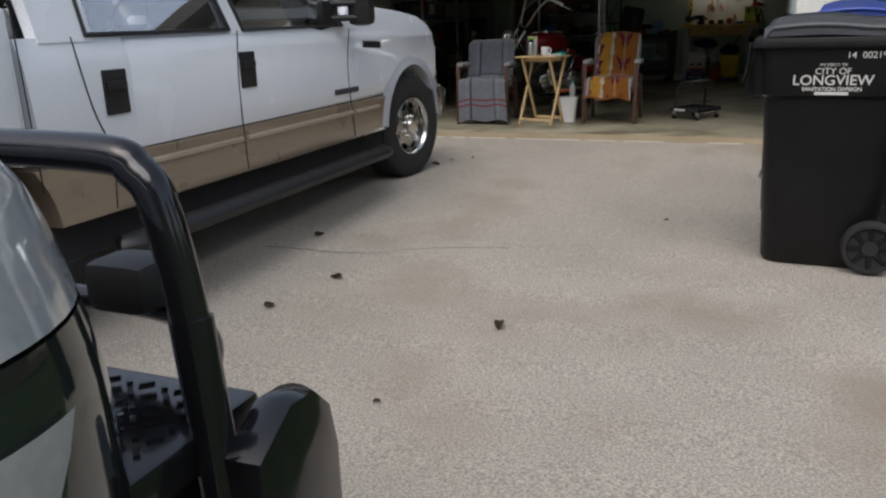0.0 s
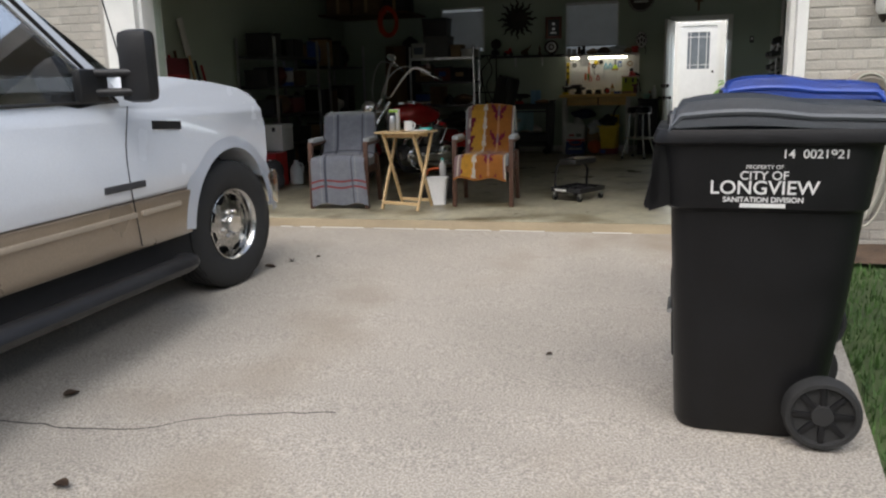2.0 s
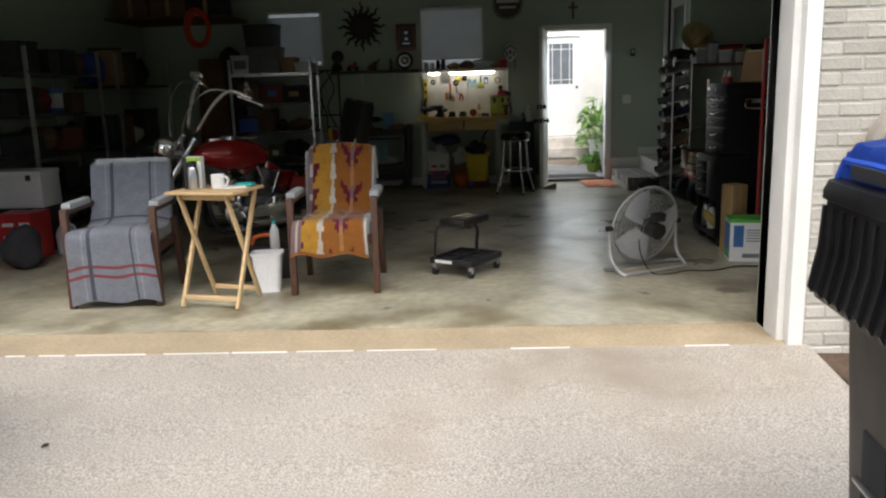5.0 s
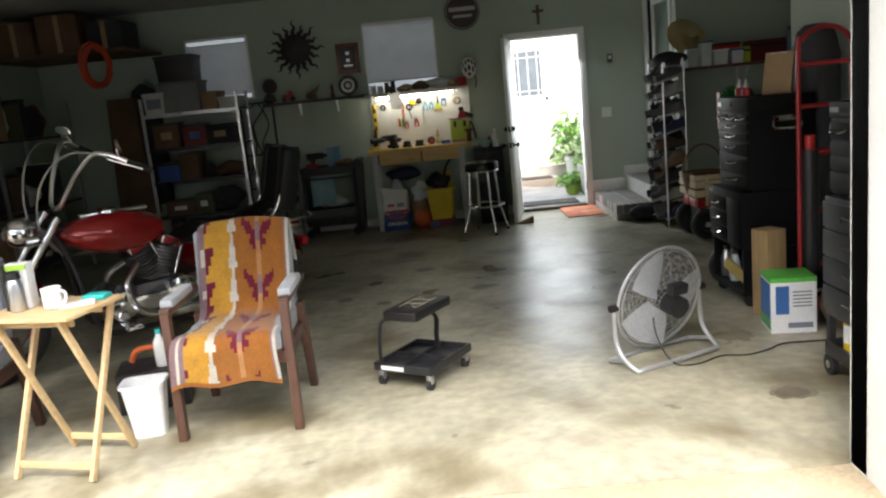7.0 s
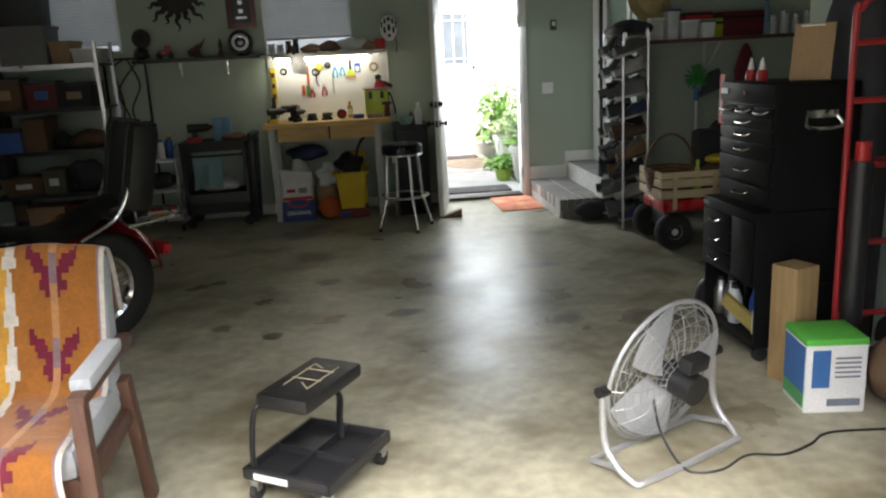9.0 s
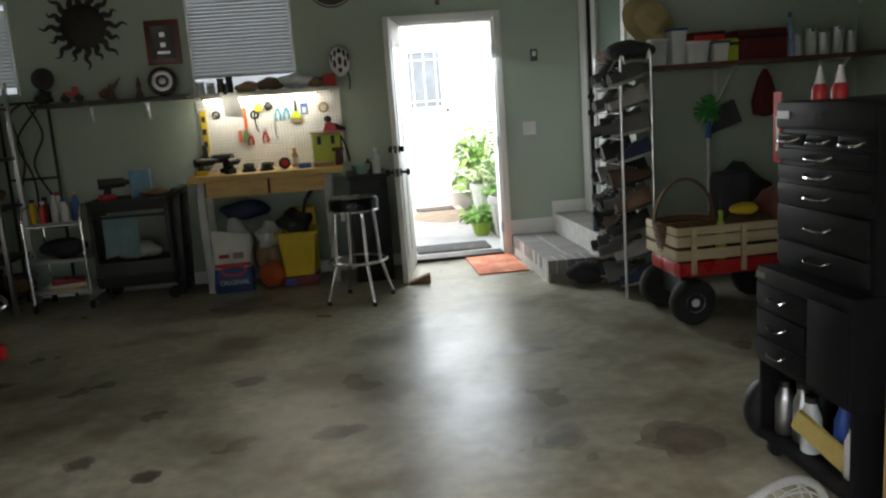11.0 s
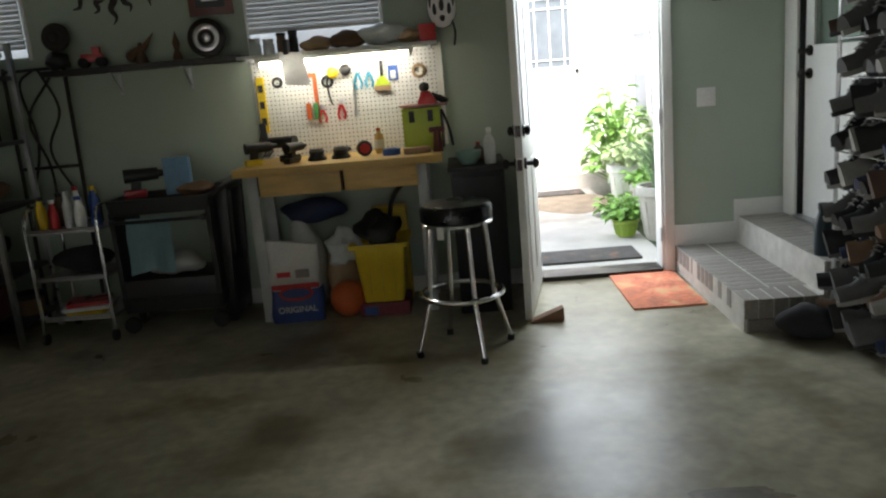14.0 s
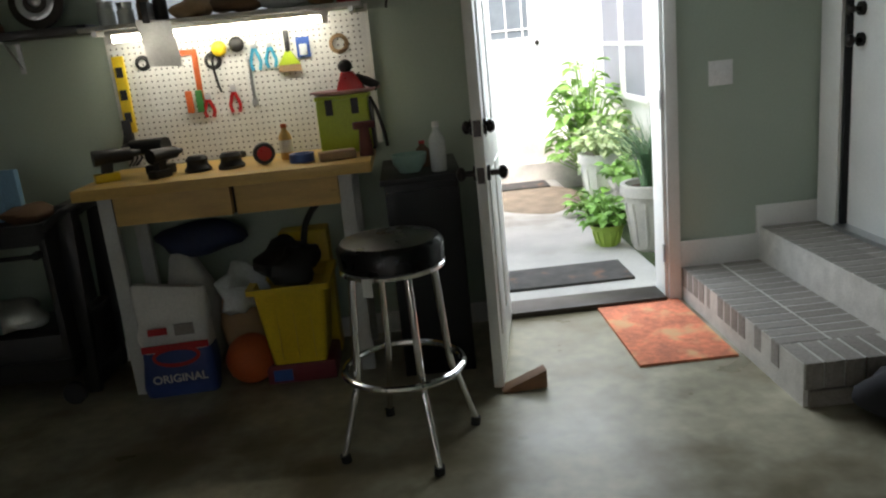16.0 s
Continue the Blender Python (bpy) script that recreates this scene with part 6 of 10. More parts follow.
# helmet, plaque, sun, sign, cross, switch
t = thing("bicycle_helmet", (-0.07, BACK - 0.09, 1.66), "white and black vented bicycle helmet on the wall", "helmet")
bm = bmesh.new()
ball(bm, (0, 0, 0.10), 0.10, (0.85, 0.9, 1.25), 24)
part("shell", bm, WHITEPL, t)
bm = bmesh.new()
lathe(bm, [(0.088, -0.012), (0.100, -0.008), (0.102, 0.010), (0.090, 0.016), (0.088, -0.012)], 28, m=pose(0, 0.012, 0.10, 90, 0, 0) @ Matrix.Diagonal((0.86, 1.26, 1, 1)), caps=False)
part("rim", bm, BLACK, t)
for x, z, w, h in ((0, 0.175, 0.016, 0.026), (0, 0.10, 0.015, 0.034), (0, 0.03, 0.016, 0.022), (-0.036, 0.155, 0.012, 0.032), (0.036, 0.155, 0.012, 0.032), (-0.042, 0.08, 0.013, 0.034), (0.042, 0.08, 0.013, 0.034), (-0.066, 0.125, 0.009, 0.036), (0.066, 0.125, 0.009, 0.036)):
    y = -0.09 * math.sqrt(max(0.05, 1 - (x / 0.085) ** 2 - ((z - 0.10) / 0.125) ** 2))
    bm = bmesh.new()
    ball(bm, (x, y, z), 1.0, (w, 0.007, h), 12)
    part("vent", bm, BLACK, t)
bm = bmesh.new()
tube(bm, smooth_path([(0.05, -0.02, 0.03), (0.07, -0.02, -0.05), (0.06, -0.01, -0.13)], 5), 0.006, 5)
part("strap", bm, BLACK, t)
t = thing("plaque", (-1.465, BACK, 2.005), "dark red wood plaque with black centre on the wall", "plaque")
boxes("frame", [((0, -0.010, 0), (0.27, 0.018, 0.35))], mat("mahogany", (0.12, 0.03, 0.018), 0.4, vary=0.15), t, bev=0.005)
boxes("panel", [((0, -0.021, 0), (0.18, 0.003, 0.26))], BLACK, t)
boxes("plate", [((0, -0.024, z), (0.04, 0.003, 0.035)) for z in (0.06, -0.02)], STEEL, t)
boxes("caption_bar", [((0, -0.024, -0.08), (0.10, 0.003, 0.02))], STEEL, t)
RUST = mat("dark_rusted_iron", (0.045, 0.038, 0.034), 0.6, 0.5, vary=0.3, scale=12)
t = thing("metal_sun", (-2.06, BACK - 0.012, 2.165), "dark iron sun with wavy rays on the wall", "wall ornament")
bm = bmesh.new()
lathe(bm, [(0.0, 0.03), (0.10, 0.026), (0.15, 0.016), (0.175, 0.0), (0.17, -0.004), (0, -0.004)], 36, m=pose(0, 0, 0, 90))
part("disc", bm, RUST, t)
for k in range(16):
    a = 2 * math.pi * k / 16
    ln = 0.34 if k % 2 == 0 else 0.29
    bm = bmesh.new()
    pts = []
    for q in range(13):
        rr = 0.165 + (ln - 0.165) * q / 12
        w = 0.014 * math.sin(q * 0.85)
        pts.append(Vector((rr * math.cos(a) - w * math.sin(a), 0, rr * math.sin(a) + w * math.cos(a))))
    tube(bm, pts, [0.005 * (1 - q / 12.5) ** 0.7 for q in range(13)], 6, flat=6.0)
    part("ray", bm, RUST, t)
t = thing("round_sign", (-0.09, BACK - 0.008, 2.40), "round brown wooden sign with pale border on the wall", "sign")
bm = bmesh.new()
lathe(bm, [(0.0, 0.008), (0.20, 0.008), (0.205, 0.0), (0, -0.004)], 40, m=pose(0, 0, 0, 90), sx=1.0, sy=1.0)
part("board", bm, mat("dark_brown_board", (0.06, 0.045, 0.038), 0.6, vary=0.2), t)
bm = bmesh.new()
tube(bm, [(0.188 * math.cos(2 * math.pi * k / 40), -0.009, 0.188 * math.sin(2 * math.pi * k / 40)) for k in range(40)], 0.004, 5, closed=True)
part("border", bm, PALE, t)
boxes("lettering_bar", [((0, -0.011, 0.03), (0.30, 0.003, 0.045))], PALE, t)
boxes("lettering_bar", [((0, -0.011, -0.05), (0.22, 0.003, 0.03))], PALE, t)
t = thing("wall_cross", (0.78, BACK - 0.01, 2.28), "small dark wooden cross on the wall", "cross")
boxes("upright", [((0, 0, 0), (0.035, 0.016, 0.22))], BROWN, t, bev=0.004)
boxes("crosspiece", [((0, -0.002, 0.04), (0.13, 0.018, 0.032))], BROWN, t, bev=0.004)
t = thing("light_switch", (1.51, BACK, 1.095), "white double light switch plate on the wall", "switch")
boxes("plate", [((0, -0.003, 0), (0.115, 0.006, 0.115))], WHITEPL, t, bev=0.002)
for x in (-0.022, 0.022):
    boxes("toggle", [((x, -0.009, 0), (0.01, 0.012, 0.022))], WHITEPL, t)
t = thing("wall_keypad", (1.58, BACK, 1.71), "small dark and white garage opener button on wall", "control")
boxes("plate", [((0, -0.008, 0), (0.06, 0.016, 0.10))], mat("grey_keypad", (0.05, 0.05, 0.05), 0.5), t, bev=0.004)
boxes("button", [((0, -0.018, 0.012), (0.032, 0.006, 0.042))], WHITEPL, t, bev=0.002)

# under the bench
t = thing("charcoal_bag", (-1.06, 6.36, 0, 4), "white and blue paper charcoal bag standing under the workbench", "bag")
BAGW = mat("white_paper_bag", (0.66, 0.65, 0.62), 0.55, vary=0.08, bump=0.15, bump_scale=25)
BAGB = mat("navy_paper_bag", (0.025, 0.05, 0.19), 0.5, vary=0.1, bump=0.15, bump_scale=25)
def bag_at(z0, z1):
    bm = bmesh.new()
    rows = []
    for q in range(11):
        z = z0 + (z1 - z0) * q / 10
        k = 1 - 0.75 * max(0, (z - 0.33) / 0.14) ** 1.3
        rows.append([(x * (1 - 0.06 * (1 - k)) + 0.016 * noise.noise((x * 9 + 3, y * 9, z * 12)), y * k + 0.020 * noise.noise((x * 10, z * 10, 2)), z + (0.05 * noise.noise((x * 11, 3, 1)) * min(1, (z - 0.38) / 0.09) if z > 0.38 else 0)) for x, y, _ in round_rect(-0.15 - 0.006 * math.sin(z * 30), 0.15, -0.065 - 0.01 * math.sin(z * 18), 0.065, 0, 0.03)])
    ring_loft(bm, rows)
    return bm
part("lower_bag", bag_at(0.0, 0.20), BAGB, t, "navy blue lower half")
part("upper_bag", bag_at(0.2005, 0.47), BAGW, t, "white upper half")
boxes("red_band", [((0.0, -0.073, 0.225), (0.28, 0.004, 0.03))], REDPL, t)
bm = bmesh.new()
lathe(bm, [(0, -0.002), (0.10, -0.002), (0.10, 0.002), (0, 0.002)], 28, m=pose(0.0, -0.079, 0.185, 90), sy=0.48)
part("emblem", bm, REDPL, t, "red oval emblem")
bm = bmesh.new()
lathe(bm, [(0, -0.002), (0.085, -0.002), (0.085, 0.002), (0, 0.002)], 28, m=pose(0.0, -0.082, 0.185, 90), sy=0.34)
part("emblem_bar", bm, BAGB, t)
writing("ORIGINAL", 0.05, BAGW, t, pose(0, -0.082, 0.085, 90, 0, 0), bold=0.001)
boxes("picture_bar", [((0.05, -0.073, 0.30), (0.08, 0.004, 0.05))], mat("grey_print", (0.25, 0.22, 0.2), 0.7), t)
boxes("picture_bar", [((-0.06, -0.073, 0.30), (0.08, 0.004, 0.03))], REDPL, t)
t = tagged(new("orange_ball"), "orange rubber playground ball under the workbench", "ball")
bm = bmesh.new()
ball(bm, (0, 0, 0.11), 0.11, (1, 1, 1), 24)
o = part("ball", bm, ORANGE, t)
t.matrix_basis = pose(-0.76, 6.36, 0)
t = thing("yellow_crate", (-0.54, 6.42, 0), "yellow plastic bin holding black tools under the bench", "bin")
bm = bmesh.new()
ring_loft(bm, [round_rect(-0.115, 0.115, -0.13, 0.13, 0.09, 0.02), round_rect(-0.15, 0.15, -0.165, 0.165, 0.42, 0.02), round_rect(-0.175, 0.175, -0.19, 0.19, 0.425, 0.02), round_rect(-0.175, 0.175, -0.19, 0.19, 0.45, 0.02), round_rect(-0.145, 0.145, -0.16, 0.16, 0.445, 0.02), round_rect(-0.13, 0.13, -0.145, 0.145, 0.40, 0.02)])
part("body", bm, YELLOWPL, t)
for x in (-0.07, 0.0, 0.07):
    boxes("rib", [((x, -0.152, 0.26), (0.012, 0.014, 0.28))], YELLOWPL, t)
lump("tangled_tools", (-0.54, 6.42, 0.40), (0.26, 0.28, 0.20), BLACK, "black tools heaped in the yellow bin", "tools", 7, 0.6)
t = thing("bent_handle_tool", (-0.44, 6.46, 0.42, 0), "black bent handle sticking out of the yellow bin", "tool")
bm = bmesh.new()
tube(bm, smooth_path([(-0.05, 0, 0.05), (-0.02, -0.05, 0.22), (0.02, -0.06, 0.30), (0.05, -0.02, 0.33)], 5), 0.014, 8)
part("handle", bm, BLACK, t)
t = thing("red_toolbox", (-0.54, 6.42, 0, 0), "low dark red tool box beneath the yellow bin", "tool box")
boxes("body", [((0, 0, 0.043), (0.30, 0.26, 0.086))], mat("dark_red_plastic", (0.16, 0.02, 0.03), 0.5), t, bev=0.01)
boxes("blue_side", [((-0.08, -0.132, 0.04), (0.08, 0.006, 0.05))], BLUEPL, t)
t = thing("yellow_case", (-0.50, 6.66, 0.0), "yellow plastic case standing behind the bin", "case")
boxes("body", [((0, 0, 0.30), (0.22, 0.12, 0.60))], YELLOWPL, t, bev=0.01)
lump("plastic_sack", (-0.80, 6.50, 0.0), (0.22, 0.2, 0.46), CARDB, "brown paper and clear plastic sack under workbench", "bag", 11, 0.4)
lump("clear_sack", (-0.76, 6.40, 0.30), (0.20, 0.16, 0.22), CLEARPL, "crumpled clear plastic sack under the workbench", "bag", 12, 0.5)
lump("white_sack", (-1.02, 6.56, 0.0), (0.26, 0.2, 0.60), PALE, "pale sack leaning behind the charcoal bag", "bag", 13, 0.35)
lump("blue_tarp", (-0.95, 6.60, 0.55), (0.40, 0.2, 0.14), mat("dark_blue_tarp", (0.012, 0.02, 0.06), 0.6, vary=0.3, bump=0.4, bump_scale=20), "folded dark blue tarp on the sacks", "tarp", 14, 0.4)

# black shelf with ornaments
t = thing("wall_shelf", (-1.87, BACK, 1.545), "dark wooden wall shelf with metal brackets", "shelf")
boxes("board", [span(-0.62, 0.60, -0.20, 0.0, 0.0, 0.035)], mat("black_stained_board", (0.025, 0.022, 0.022), 0.5, vary=0.2), t, bev=0.003)
for x in (-0.22, 0.22):
    bm = bmesh.new()
    box(bm, (x, -0.006, -0.07), (0.02, 0.008, 0.14))
    box(bm, (x, -0.08, -0.006), (0.02, 0.15, 0.008))
    rod(bm, (x, -0.006, -0.12), (x, -0.13, -0.008), 0.005, n=6)
    part("bracket", bm, STEEL, t)
SY = BACK - 0.10
def dial(name, x, z0, r, label, hub):
    t = thing(name, (x, SY, z0), label, "ornament")
    bm = bmesh.new()
    lathe(bm, [(0, 0.014), (r * 0.3, 0.016), (r * 0.55, 0.008), (r * 0.9, 0.014), (r, 0.008), (r, -0.01), (0, -0.012)], 32, m=pose(0, 0, r, 84))
    part("disc", bm, RUST, t)
    bm = bmesh.new()
    lathe(bm, [(r * 0.45, 0.017), (r * 0.62, 0.02), (r * 0.7, 0.017)], 28, m=pose(0, 0, r, 84), caps=False)
    part("ring", bm, hub, t)
    bm = bmesh.new()
    lathe(bm, [(0, 0.022), (r * 0.2, 0.02), (r * 0.26, 0.014)], 20, m=pose(0, 0, r, 84), caps=False)
    part("hub", bm, hub, t)
dial("wheel_ornament", -2.40, 1.69, 0.085, "dark round spoked ornament standing on the shelf", RUST)
dial("hubcap_clock", -1.49, 1.582, 0.115, "chrome hubcap clock standing on the dark shelf", STEEL)
lump("dark_statuette", (-2.42, SY, 1.582), (0.16, 0.1, 0.11), BLACK, "dark carved ornament on the shelf", "ornament", 21, 0.5)
t = thing("toy_tractor", (-2.20, SY, 1.582, 10), "small red toy tractor on the dark shelf", "toy")
boxes("body", [((0, 0, 0.055), (0.13, 0.05, 0.05)), ((0.03, 0, 0.095), (0.05, 0.05, 0.05))], RED, t, bev=0.01)
for x in (-0.05, 0.05):
    bm = bmesh.new()
    rod(bm, (x, -0.035, 0.03), (x, 0.035, 0.03), 0.03, n=16)
    part("wheel", bm, RUBBER, t)
t = thing("carved_bird", (-1.90, SY, 1.582, 0), "carved wooden bird ornament on the dark shelf", "ornament")
bm = bmesh.new()
tube(bm, smooth_path([(-0.08, 0, 0.02), (-0.04, 0, 0.06), (0.02, 0, 0.09), (0.09, 0, 0.17)], 5), [0.012, 0.03, 0.035, 0.035, 0.03, 0.03, 0.028, 0.028, 0.025, 0.022, 0.02, 0.018, 0.014, 0.01, 0.006, 0.003], 8)
part("body", bm, BROWN, t)
bm = bmesh.new()
rod(bm, (0, 0, 0), (0.0, 0, 0.12), 0.04, 0.01, n=10)
part("base", bm, mat("dark_pine", (0.10, 0.06, 0.03), 0.6), t)
t = thing("small_figure", (-1.68, SY, 1.582), "slim carved pale and red ornament on the shelf", "ornament")
bm = bmesh.new()
lathe(bm, [(0.028, 0), (0.03, 0.02), (0.014, 0.06), (0.022, 0.10), (0.010, 0.14), (0, 0.17)], 14)
part("body", bm, BROWN, t)

# black utility cart with towel
t = thing("utility_cart", (-1.80, 6.50, 0, 0), "black plastic utility cart with tools on top", "cart")
for z in (0.13, 0.72):
    bm = bmesh.new()
    ring_loft(bm, [round_rect(-0.30, 0.30, -0.20, 0.20, z, 0.04), round_rect(-0.31, 0.31, -0.21, 0.21, z + 0.09, 0.04), round_rect(-0.285, 0.285, -0.185, 0.185, z + 0.09, 0.04), round_rect(-0.28, 0.28, -0.18, 0.18, z + 0.03, 0.04)])
    part("tray", bm, BLACK, t)
for x in (-0.285, 0.285):
    bm = bmesh.new()
    prism(bm, [(-0.19, 0.16), (-0.19, 0.74), (0.19, 0.74), (0.19, 0.16)], x - 0.016, x + 0.016, m=YX, bev=0.01)
    part("end_panel", bm, BLACK, t)
boxes("lower_bin", [span(-0.28, 0.28, -0.19, 0.19, 0.13, 0.33)], BLACK, t, bev=0.02)
rods("towel_bar", [((-0.27, -0.235, 0.685), (0.27, -0.235, 0.685), 0.010)], BLACK, t)
for x in (-0.27, 0.27):
    boxes("bar_bracket", [((x, -0.215, 0.685), (0.02, 0.05, 0.03))], BLACK, t)
    for y in (-0.17, 0.17):
        bm = bmesh.new()
        rod(bm, (x, y - 0.012, 0.05), (x, y + 0.012, 0.05), 0.05, n=20)
        part("caster", bm, RUBBER, t)
bm = bmesh.new()
tube(bm, smooth_path([(0.30, -0.18, 0.78), (0.38, -0.17, 0.84), (0.40, 0, 0.85), (0.38, 0.17, 0.84), (0.30, 0.18, 0.78)], 5), 0.016, 8)
part("handle", bm, BLACK, t)
t = thing("hand_towel", (-1.86, 6.255, 0.672, 0), "pale blue towel hanging over the cart edge", "towel")
bm = bmesh.new()
sheet(bm, 14, 18, lambda u, v: Vector((-0.13 + 0.26 * u + 0.01 * math.sin(v * 3), 0.03 - 0.045 * min(1, v * 3) + 0.012 * math.sin(u * 14) * v, 0.03 - 0.33 * v + 0.03 * (1 - abs(2 * u - 1)) * v)), 0.006)
part("cloth", bm, SKYBLUE, t)
t = thing("blue_folder", (-1.72, 6.50, 0.80, 0), "pale blue folded shop towels standing on cart", "towels")
for x, a in ((-0.04, 12), (0.04, -12)):
    bm = bmesh.new()
    box(bm, (0, 0, 0.11), (0.085, 0.03, 0.22), m=pose(x, 0, 0, 0, 0, a), bev=0.006)
    part("pack", bm, mat("blue_paper", (0.20, 0.36, 0.52), 0.8), t)
power_tool((-1.95, 6.50, 0.80, 20), 1.3, RED, "dark red power tool lying on the cart")
lump("tool_heap", (-1.62, 6.48, 0.79), (0.22, 0.2, 0.08), BROWN, "heap of brown hand tools on the cart", "tools", 31, 0.5)
lump("rag_heap", (-1.78, 6.42, 0.332), (0.34, 0.26, 0.13), PALE, "pale rags on the lower cart tray", "rags", 32, 0.4)
# leaning black mat or table panel behind the cart
t = thing("folding_table", (-1.50, 6.62, 0, 0), "dark folded panel leaning by the cart", "panel")
for nm, y, z, sy, sz in (("upright", -0.17, 0.43, 0.05, 0.86), ("upright", 0.15, 0.43, 0.05, 0.86), ("crossbar", -0.01, 0.83, 0.30, 0.06), ("crossbar", -0.01, 0.06, 0.30, 0.08)):
    bm = bmesh.new()
    box(bm, (0, y, z), (0.07, sy, sz), m=pose(0, 0, 0, 0, 3, 0), bev=0.012)
    part(nm, bm, BLACK, t)
bm = bmesh.new()
box(bm, (-0.02, -0.01, 0.22), (0.10, 0.26, 0.30), m=pose(0, 0, 0, 0, 3, 0), bev=0.04)
part("slung_bag", bm, DARKCLOTH, t, "dark cloth bag in the frame")

# chrome serving cart
t = thing("serving_cart", (-2.34, 6.42, 0, 0), "chrome tube serving cart with cleaning bottles", "cart")
for x in (-0.21, 0.21):
    bm = bmesh.new()
    tube(bm, smooth_path([(x, -0.20, 0.06), (x, -0.20, 0.60), (x, -0.19, 0.74), (x, -0.12, 0.80), (x, 0.12, 0.80), (x, 0.19, 0.74), (x, 0.20, 0.60), (x, 0.20, 0.06)], 5), 0.011, 8)
    part("side_frame", bm, CHROME, t)
    for y in (-0.20, 0.20):
        bm = bmesh.new()
        rod(bm, (x - 0.01, y, 0.035), (x + 0.01, y, 0.035), 0.035, n=16)
        part("caster", bm, RUBBER, t)
for z in (0.14, 0.38, 0.66):
    bm = bmesh.new()
    for y in (-0.19, 0.19):
        rod(bm, (-0.21, y, z + 0.02), (0.21, y, z + 0.02), 0.008, n=8)
    box(bm, (0, 0, z), (0.41, 0.37, 0.012))
    part("shelf", bm, STEEL, t)
for k, (x, y, r, h, m_, c) in enumerate(((-0.15, -0.1, 0.03, 0.2, YELLOWPL, BLACK), (-0.07, -0.12, 0.028, 0.18, REDPL, WHITEPL), (0.0, -0.08, 0.03, 0.22, CLEARPL, STEEL), (0.08, -0.11, 0.032, 0.19, WHITEPL, BLUEPL), (0.15, -0.06, 0.03, 0.24, BLUEPL, YELLOWPL), (-0.11, 0.05, 0.032, 0.2, BROWN, BLACK), (-0.02, 0.08, 0.03, 0.23, WHITEPL, REDPL), (0.1, 0.07, 0.03, 0.2, BLACK, YELLOWPL))):
    bottle("spray_can", (-2.34 + x, 6.42 + y, 0.667), r, h, m_, c, "coloured cleaning bottle on the chrome cart", neck=0.55, category="bottle")
for k, (m_, w) in enumerate(((YELLOWPL, 0.22), (WHITEPL, 0.28), (RED, 0.24))):
    t = tagged(boxes("book", [((0, 0, 0), (w, 0.2, 0.024))], m_, bev=0.003), "coloured booklet on the low cart shelf", "book", "booklets")
    t.matrix_basis = pose(-2.33, 6.38, 0.16 + 0.026 * k, 0, 0, 8 * k)
lump("cloth_bundle", (-2.34, 6.45, 0.387), (0.32, 0.28, 0.16), DARKCLOTH, "dark bundled cloth on the middle cart shelf", "cloth", 35, 0.4)
# black iron trellis
t = thing("iron_trellis", (-2.60, 6.72, 0), "black wrought iron trellis leaning on the wall", "trellis")
bm = bmesh.new()
for x in (-0.19, 0.19):
    rod(bm, (x, 0, 0.0), (x, 0.03, 1.62), 0.012)
for z in (0.6, 1.0, 1.6):
    rod(bm, (-0.19, 0.015, z), (0.19, 0.015, z), 0.010)
tube(bm, smooth_path([(-0.15, 0.02, 0.8), (-0.05, 0.02, 1.15), (-0.1, 0.02, 1.5), (0.0, 0.02, 1.6)], 6), 0.008, 6)
tube(bm, smooth_path([(0.15, 0.02, 0.8), (0.02, 0.02, 1.1), (0.12, 0.02, 1.35), (0.03, 0.02, 1.6)], 6), 0.008, 6)
tube(bm, smooth_path([(0.0, 0.02, 0.62), (0.0, 0.02, 1.0), (-0.08, 0.02, 1.3), (0.1, 0.02, 1.55)], 6), 0.008, 6)
part("ironwork", bm, RUST, t)

# sheet of paper hanging from the work lamp
t = thing("paper_sheet", (-0.955, 6.50, 1.55, 3), "grey-white paper sheet hanging from the work lamp", "paper")
bm = bmesh.new()
sheet(bm, 6, 8, lambda u, v: Vector((-0.075 + 0.14 * u + 0.025 * v, 0.012 * math.sin(u * 3 + v * 2), 0.02 - 0.19 * v - 0.01 * u)), 0.0012)
part("page", bm, mat("dull_paper", (0.5, 0.5, 0.5), 0.8), t)
boxes("clip", [((-0.03, 0.05, 0.045), (0.028, 0.108, 0.085))], BLACK, t, bev=0.004)
# orange mat before the door
t = thing("door_mat", (1.075, 6.43, 0, 0), "orange door mat with a faded flower print", "door mat")
boxes("pad", [((0, 0, 0.006), (0.41, 0.76, 0.012))], mat("orange_mat", (0.74, 0.24, 0.13), 0.9, vary=0.30, scale=5, bump=0.4, bump_scale=200, fine=0.15, fine_scale=40, spots=(0.74, 0.42, 0.22), spot_scale=6, spot_at=0.50, spot_soft=0.16), t, bev=0.003)

# ================================================================ right side of the garage
# door to the house, above the steps
t = structure(thing("door_2", (RIGHT, 6.19, 0.335), "", ""), "white house door with a tall upper pane", "door")
for p in ((-0.018, 0.0, -0.50, -0.43, 0, 2.11), (-0.018, 0.0, 0.43, 0.60, 0, 2.11), (-0.018, 0.0, -0.43, 0.43, 2.04, 2.11)):
    boxes("casing", [span(*p)], TRIM, t, bev=0.003)
boxes("stile", [span(0.03, 0.07, -0.43, -0.31, 0.02, 2.04)], TRIM, t)
boxes("stile", [span(0.03, 0.07, 0.31, 0.415, 0.02, 2.04)], TRIM, t)
boxes("lower_panel", [span(0.03, 0.07, -0.31, 0.31, 0.02, 1.02)], TRIM, t)
boxes("top_rail", [span(0.03, 0.07, -0.31, 0.31, 1.90, 2.04)], TRIM, t)
